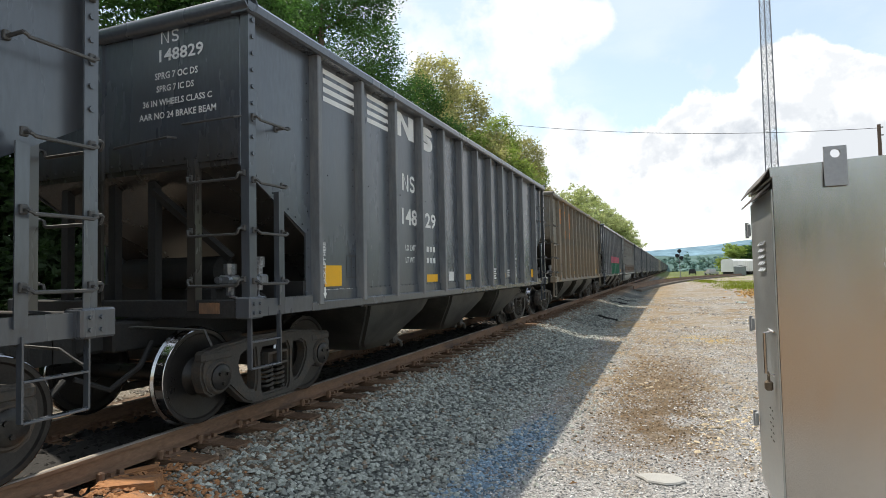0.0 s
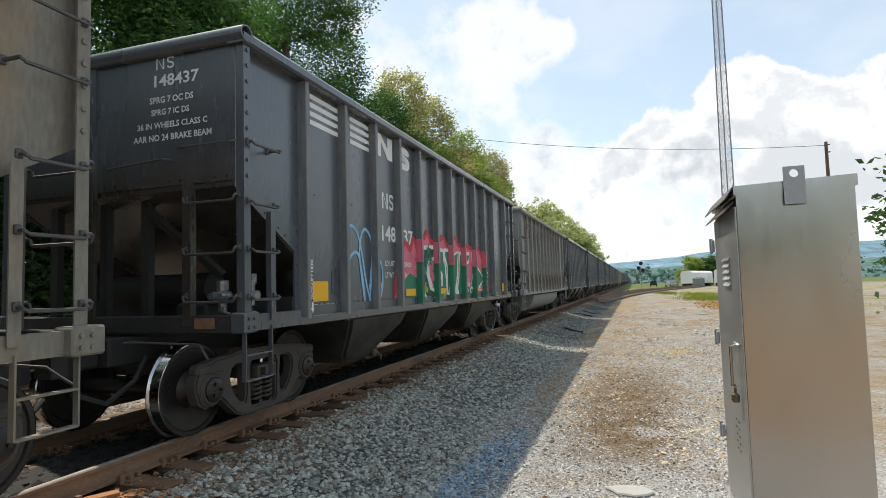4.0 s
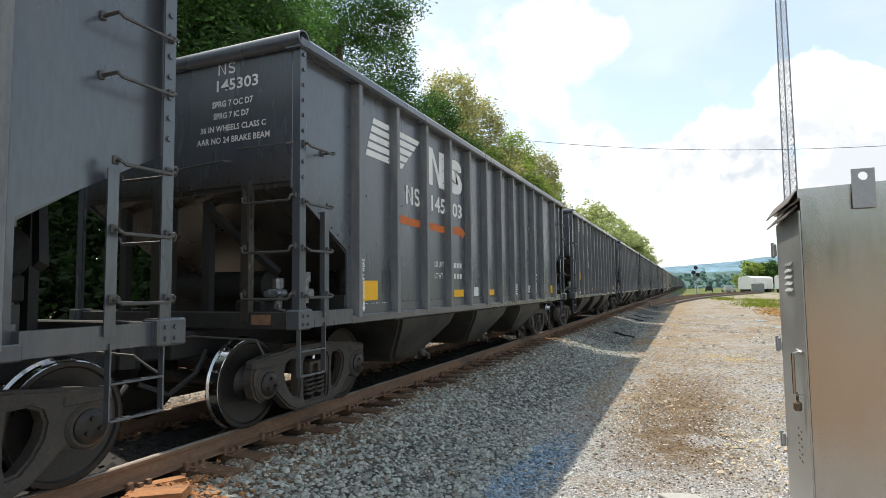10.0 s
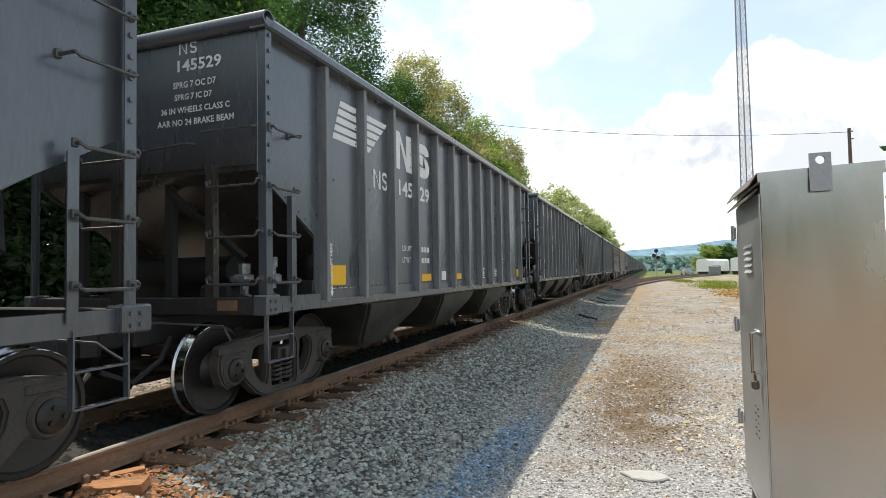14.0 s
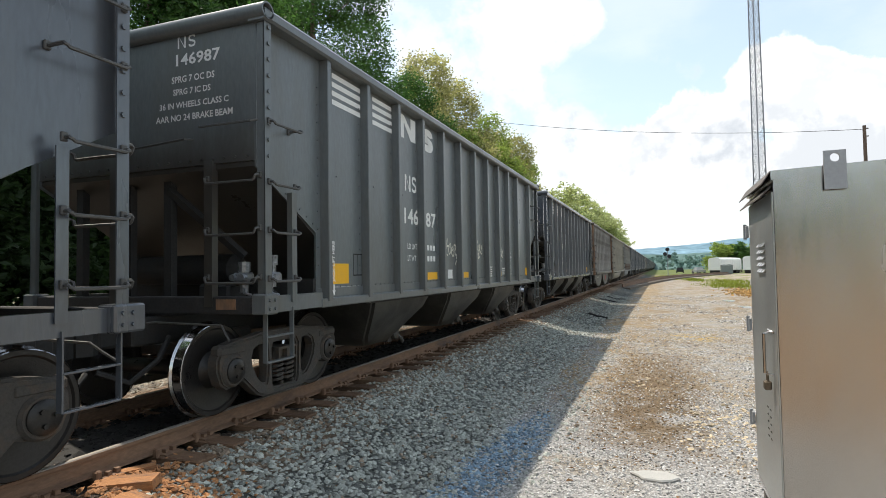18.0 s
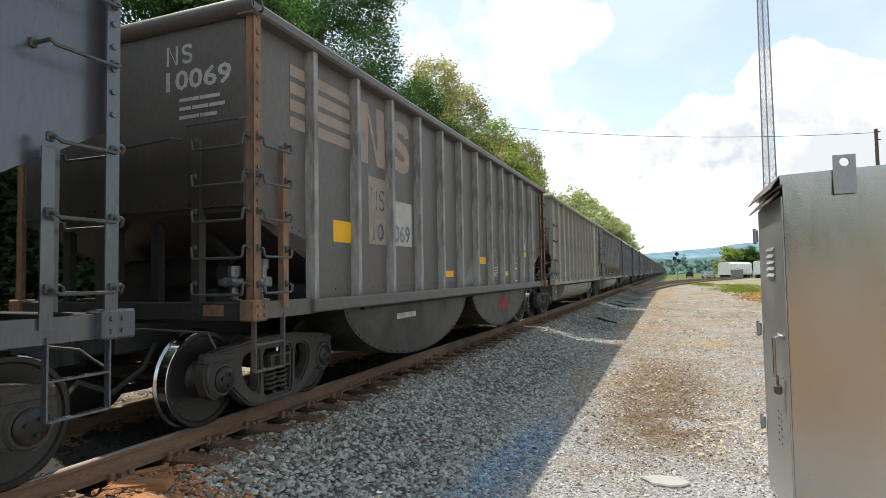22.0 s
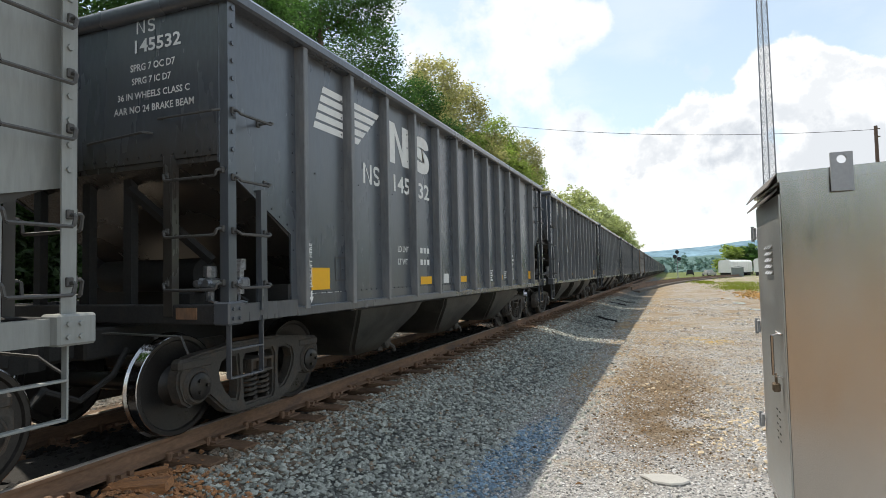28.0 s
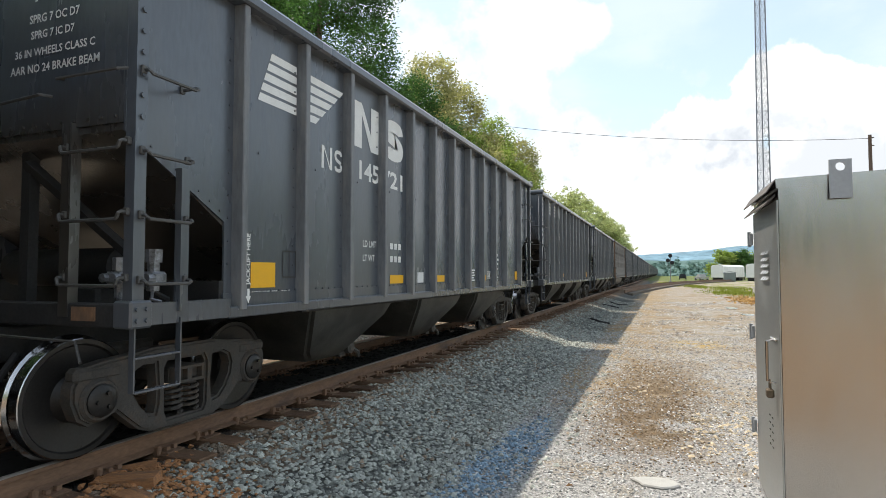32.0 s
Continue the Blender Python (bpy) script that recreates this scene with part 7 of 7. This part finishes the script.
for x, y, rz, c, lab in ((14.6, 168, 20, "grey_steel", "small grey parked truck far along the lot"), (10.6, 190, 0, "rubber", "dark machine standing on the far track")):
    v = thing("parked_truck", lab, "vehicle")
    bm = bmesh.new()
    loft(bm, [[(-1, -2.2, z), (1, -2.2, z), (1, 2.2, z), (-1, 2.2, z)] for z in (0.4, 1.0)])
    part("body", bm, M[c], v)
    bm = bmesh.new()
    loft(bm, [[(-0.95 * k, -0.8 * k, z), (0.95 * k, -0.8 * k, z), (0.95 * k, 1.2 * k, z), (-0.95 * k, 1.2 * k, z)] for z, k in ((1.0, 1), (1.7, 0.8))])
    part("cab", bm, M[c], v)
    for yy in (-1.4, 1.4):
        for s in (1, -1):
            bm = bmesh.new()
            disc_turn(bm, [(s * 0.8, 0.38), (s * 1.02, 0.38)], (0, yy, 0.38), "x", 14)
            part("wheel", bm, M["rubber"], v)
    v.matrix_basis = pose(x, y, -0.62, 0, 0, rz)
# orange straw heap and grass
rr = np.random.RandomState(8)
pts = [(10.6 + rr.normal() * 0.7, 44 + rr.normal() * 2.5, -0.52 + abs(rr.normal()) * 0.12) for _ in range(500)]
scatter("straw_heap", "low heap of orange-brown dead straw and bark", M["straw"], pts, rr.uniform(0.04, 0.11, 500), 21)
for x, y, a, b2 in ((8.6, 35.6, 0.28, 1.1), (8.75, 30.2, 0.25, 0.7)):
    bm = bmesh.new()
    loft(bm, [[(a * k * math.cos(t) * (1 + 0.25 * math.sin(3 * t)), b2 * k * math.sin(t) * (1 + 0.2 * math.cos(2 * t)), z) for t in (2 * math.pi * i / 18 for i in range(18))] for k, z in ((1.1, -0.02), (1.0, 0.012), (0.9, 0.014))])
    pud = tagged(part("puddle", bm, M["puddle"]), "shallow rain puddle shining on the gravel", "puddle", "puddles on the lot")
    pud.location = (x, y, ground_z(x, y) + 0.01)


def tufts(name, label, mat, centres, n, h, seed):
    r = np.random.RandomState(seed)
    vs, fs = [], []
    for _ in range(n):
        cx, cy, rx, ry = centres[r.randint(len(centres))]
        x, y = cx + r.normal() * rx * 0.5, cy + r.normal() * ry * 0.5
        a, hh = r.uniform(0, 6.28), h * r.uniform(0.4, 1.2)
        dx, dy, z = math.cos(a) * 0.06, math.sin(a) * 0.06, ground_z(x, y) - 0.05
        bx, by = r.normal() * 0.2 * hh, r.normal() * 0.2 * hh
        o = len(vs)
        vs += [(x - dx, y - dy, z), (x + dx, y + dy, z), (x + bx, y + by, z + hh)]
        fs.append((o, o + 1, o + 2))
    me = bpy.data.meshes.new(name)
    me.from_pydata(vs, [], fs)
    me.materials.append(mat)
    return tagged(new(name, me), label, "grass", kind="stuff")


tufts("grass", "sunlit yellow-green grass and weeds along the lot", M["grass"], [(11.5, 62, 2.2, 9), (13, 78, 3, 12), (7.0, 105, 1.3, 12), (5.6, 118, 1.6, 14), (9.5, 90, 1.2, 8), (15, 50, 3, 12), (10, 130, 5, 20)], 9000, 0.24, 6)
tufts("grass", "thin weeds at the edge of the gravel", M["grass"], [(3.6, 3.3, 0.3, 0.5), (7.6, 12, 0.6, 3), (9, 22, 1, 6)], 120, 0.10, 7)

for i, (x, y, h, wd, kind) in enumerate([(21.5, 186, 8.4, 4.2, "leaf_light"), (27.5, 190, 8.6, 4.5, "leaf"), (38.7, 213, 10.5, 6, "leaf_light"), (47, 225, 11, 6.5, "leaf_light"), (52, 219, 11.5, 7, "leaf_light"), (36, 252, 10.5, 6, "leaf_light"), (63, 210, 13, 7, "leaf"), (14.6, 17, 5.6, 2.2, "leaf_light"), (17.5, 24, 7, 3.0, "leaf"), (21.5, 33, 7.5, 3.2, "leaf_light"), (52, 120, 10, 5, "leaf")]):
    t = build_tree(h, wd, M[kind], 5000 if y > 60 else 7000, 0.36 if y > 60 else 0.16, 200 + i, "leafy green tree beyond the gravel lot", 0.1)
    t["group"] = "trees beyond the lot"
    t.location = (x, y, -0.5)


# unseen trees behind the camera, added to darken the cabinet's reflection
for i in range(9):
    t = build_tree(7 + (i * 7) % 3, 5.2, M["leaf" if i % 2 else "leaf_light"], 3000, 0.3, 300 + i, "unseen leafy tree added behind the camera for the cabinet's reflection", 0.1)
    t["group"] = "trees across the lot"
    t.location = (-16 + i * 9.0, -42 + (i * 5) % 7, -0.5)


def ridge(name, label, y, x0, x1, heights, mat, seed, rough, deep=1.0):
    """A far wooded ridge with an uneven crest."""
    n, r = 120, np.random.RandomState(seed)
    vs, fs = [], []
    for i in range(n + 1):
        f = i / n
        x = x0 + (x1 - x0) * f
        k = f * (len(heights) - 1)
        j = min(len(heights) - 2, int(k))
        h = heights[j] + (heights[j + 1] - heights[j]) * (k - j)
        h += rough * (noise.noise(Vector((f * 22, seed, 0))) + 0.6 * noise.noise(Vector((f * 60, seed, 2))))
        for m_, (dy, kz) in enumerate(((-700, -0.1), (-420, 0.25), (-160, 0.72), (0, 1.0), (200, 0.8))):
            vs.append((x, y + dy * deep + 60 * deep * noise.noise(Vector((f * 15, m_ * 3.1, seed))), max(-20, h * kz + (0 if m_ in (0, 3) else rough * 2 * noise.noise(Vector((f * 30, m_ * 2, seed)))))))
        if i:
            o = len(vs) - 10
            fs += [(o + j, o + 5 + j, o + 6 + j, o + 1 + j) for j in range(4)]
    me = bpy.data.meshes.new(name)
    me.from_pydata(vs, [], fs)
    for p in me.polygons:
        p.use_smooth = True
    me.materials.append(mat)
    return tagged(new(name, me), label, "hill", kind="structure")


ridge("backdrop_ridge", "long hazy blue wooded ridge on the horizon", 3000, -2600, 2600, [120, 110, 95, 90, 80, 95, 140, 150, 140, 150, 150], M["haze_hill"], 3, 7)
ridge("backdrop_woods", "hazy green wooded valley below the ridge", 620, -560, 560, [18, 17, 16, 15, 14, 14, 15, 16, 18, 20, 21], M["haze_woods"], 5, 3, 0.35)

wood = thing("far_woods", "hazy green woods along the foot of the ridge", "trees", kind="stuff")
rr = np.random.RandomState(52)
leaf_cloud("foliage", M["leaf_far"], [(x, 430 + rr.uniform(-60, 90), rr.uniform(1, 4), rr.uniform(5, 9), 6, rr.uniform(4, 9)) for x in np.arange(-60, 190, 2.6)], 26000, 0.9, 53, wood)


def motions():
    ts = [i * 2.0 for i in range(17)]
    for k, c in CARS:
        walk(c, [(t, pose(0, lead(k) - run(t), 0)) for t in ts])
        rolling = k < 19
        for truck in c.children:
            if not truck.name.startswith("truck"):
                continue
            for w in truck.children:
                if w.name.startswith("wheelset"):
                    x, y, z = w.location
                    step = 1 / 15
                    rows = [(i * step, pose(x, y, z, math.degrees(run(i * step) / WHEEL_R))) for i in range(481)] if rolling else ()
                    if rows:
                        SPIN.setdefault(round(y, 3), rows)
                        walk(w, SPIN[round(y, 3)])


SPIN = {}
motions()
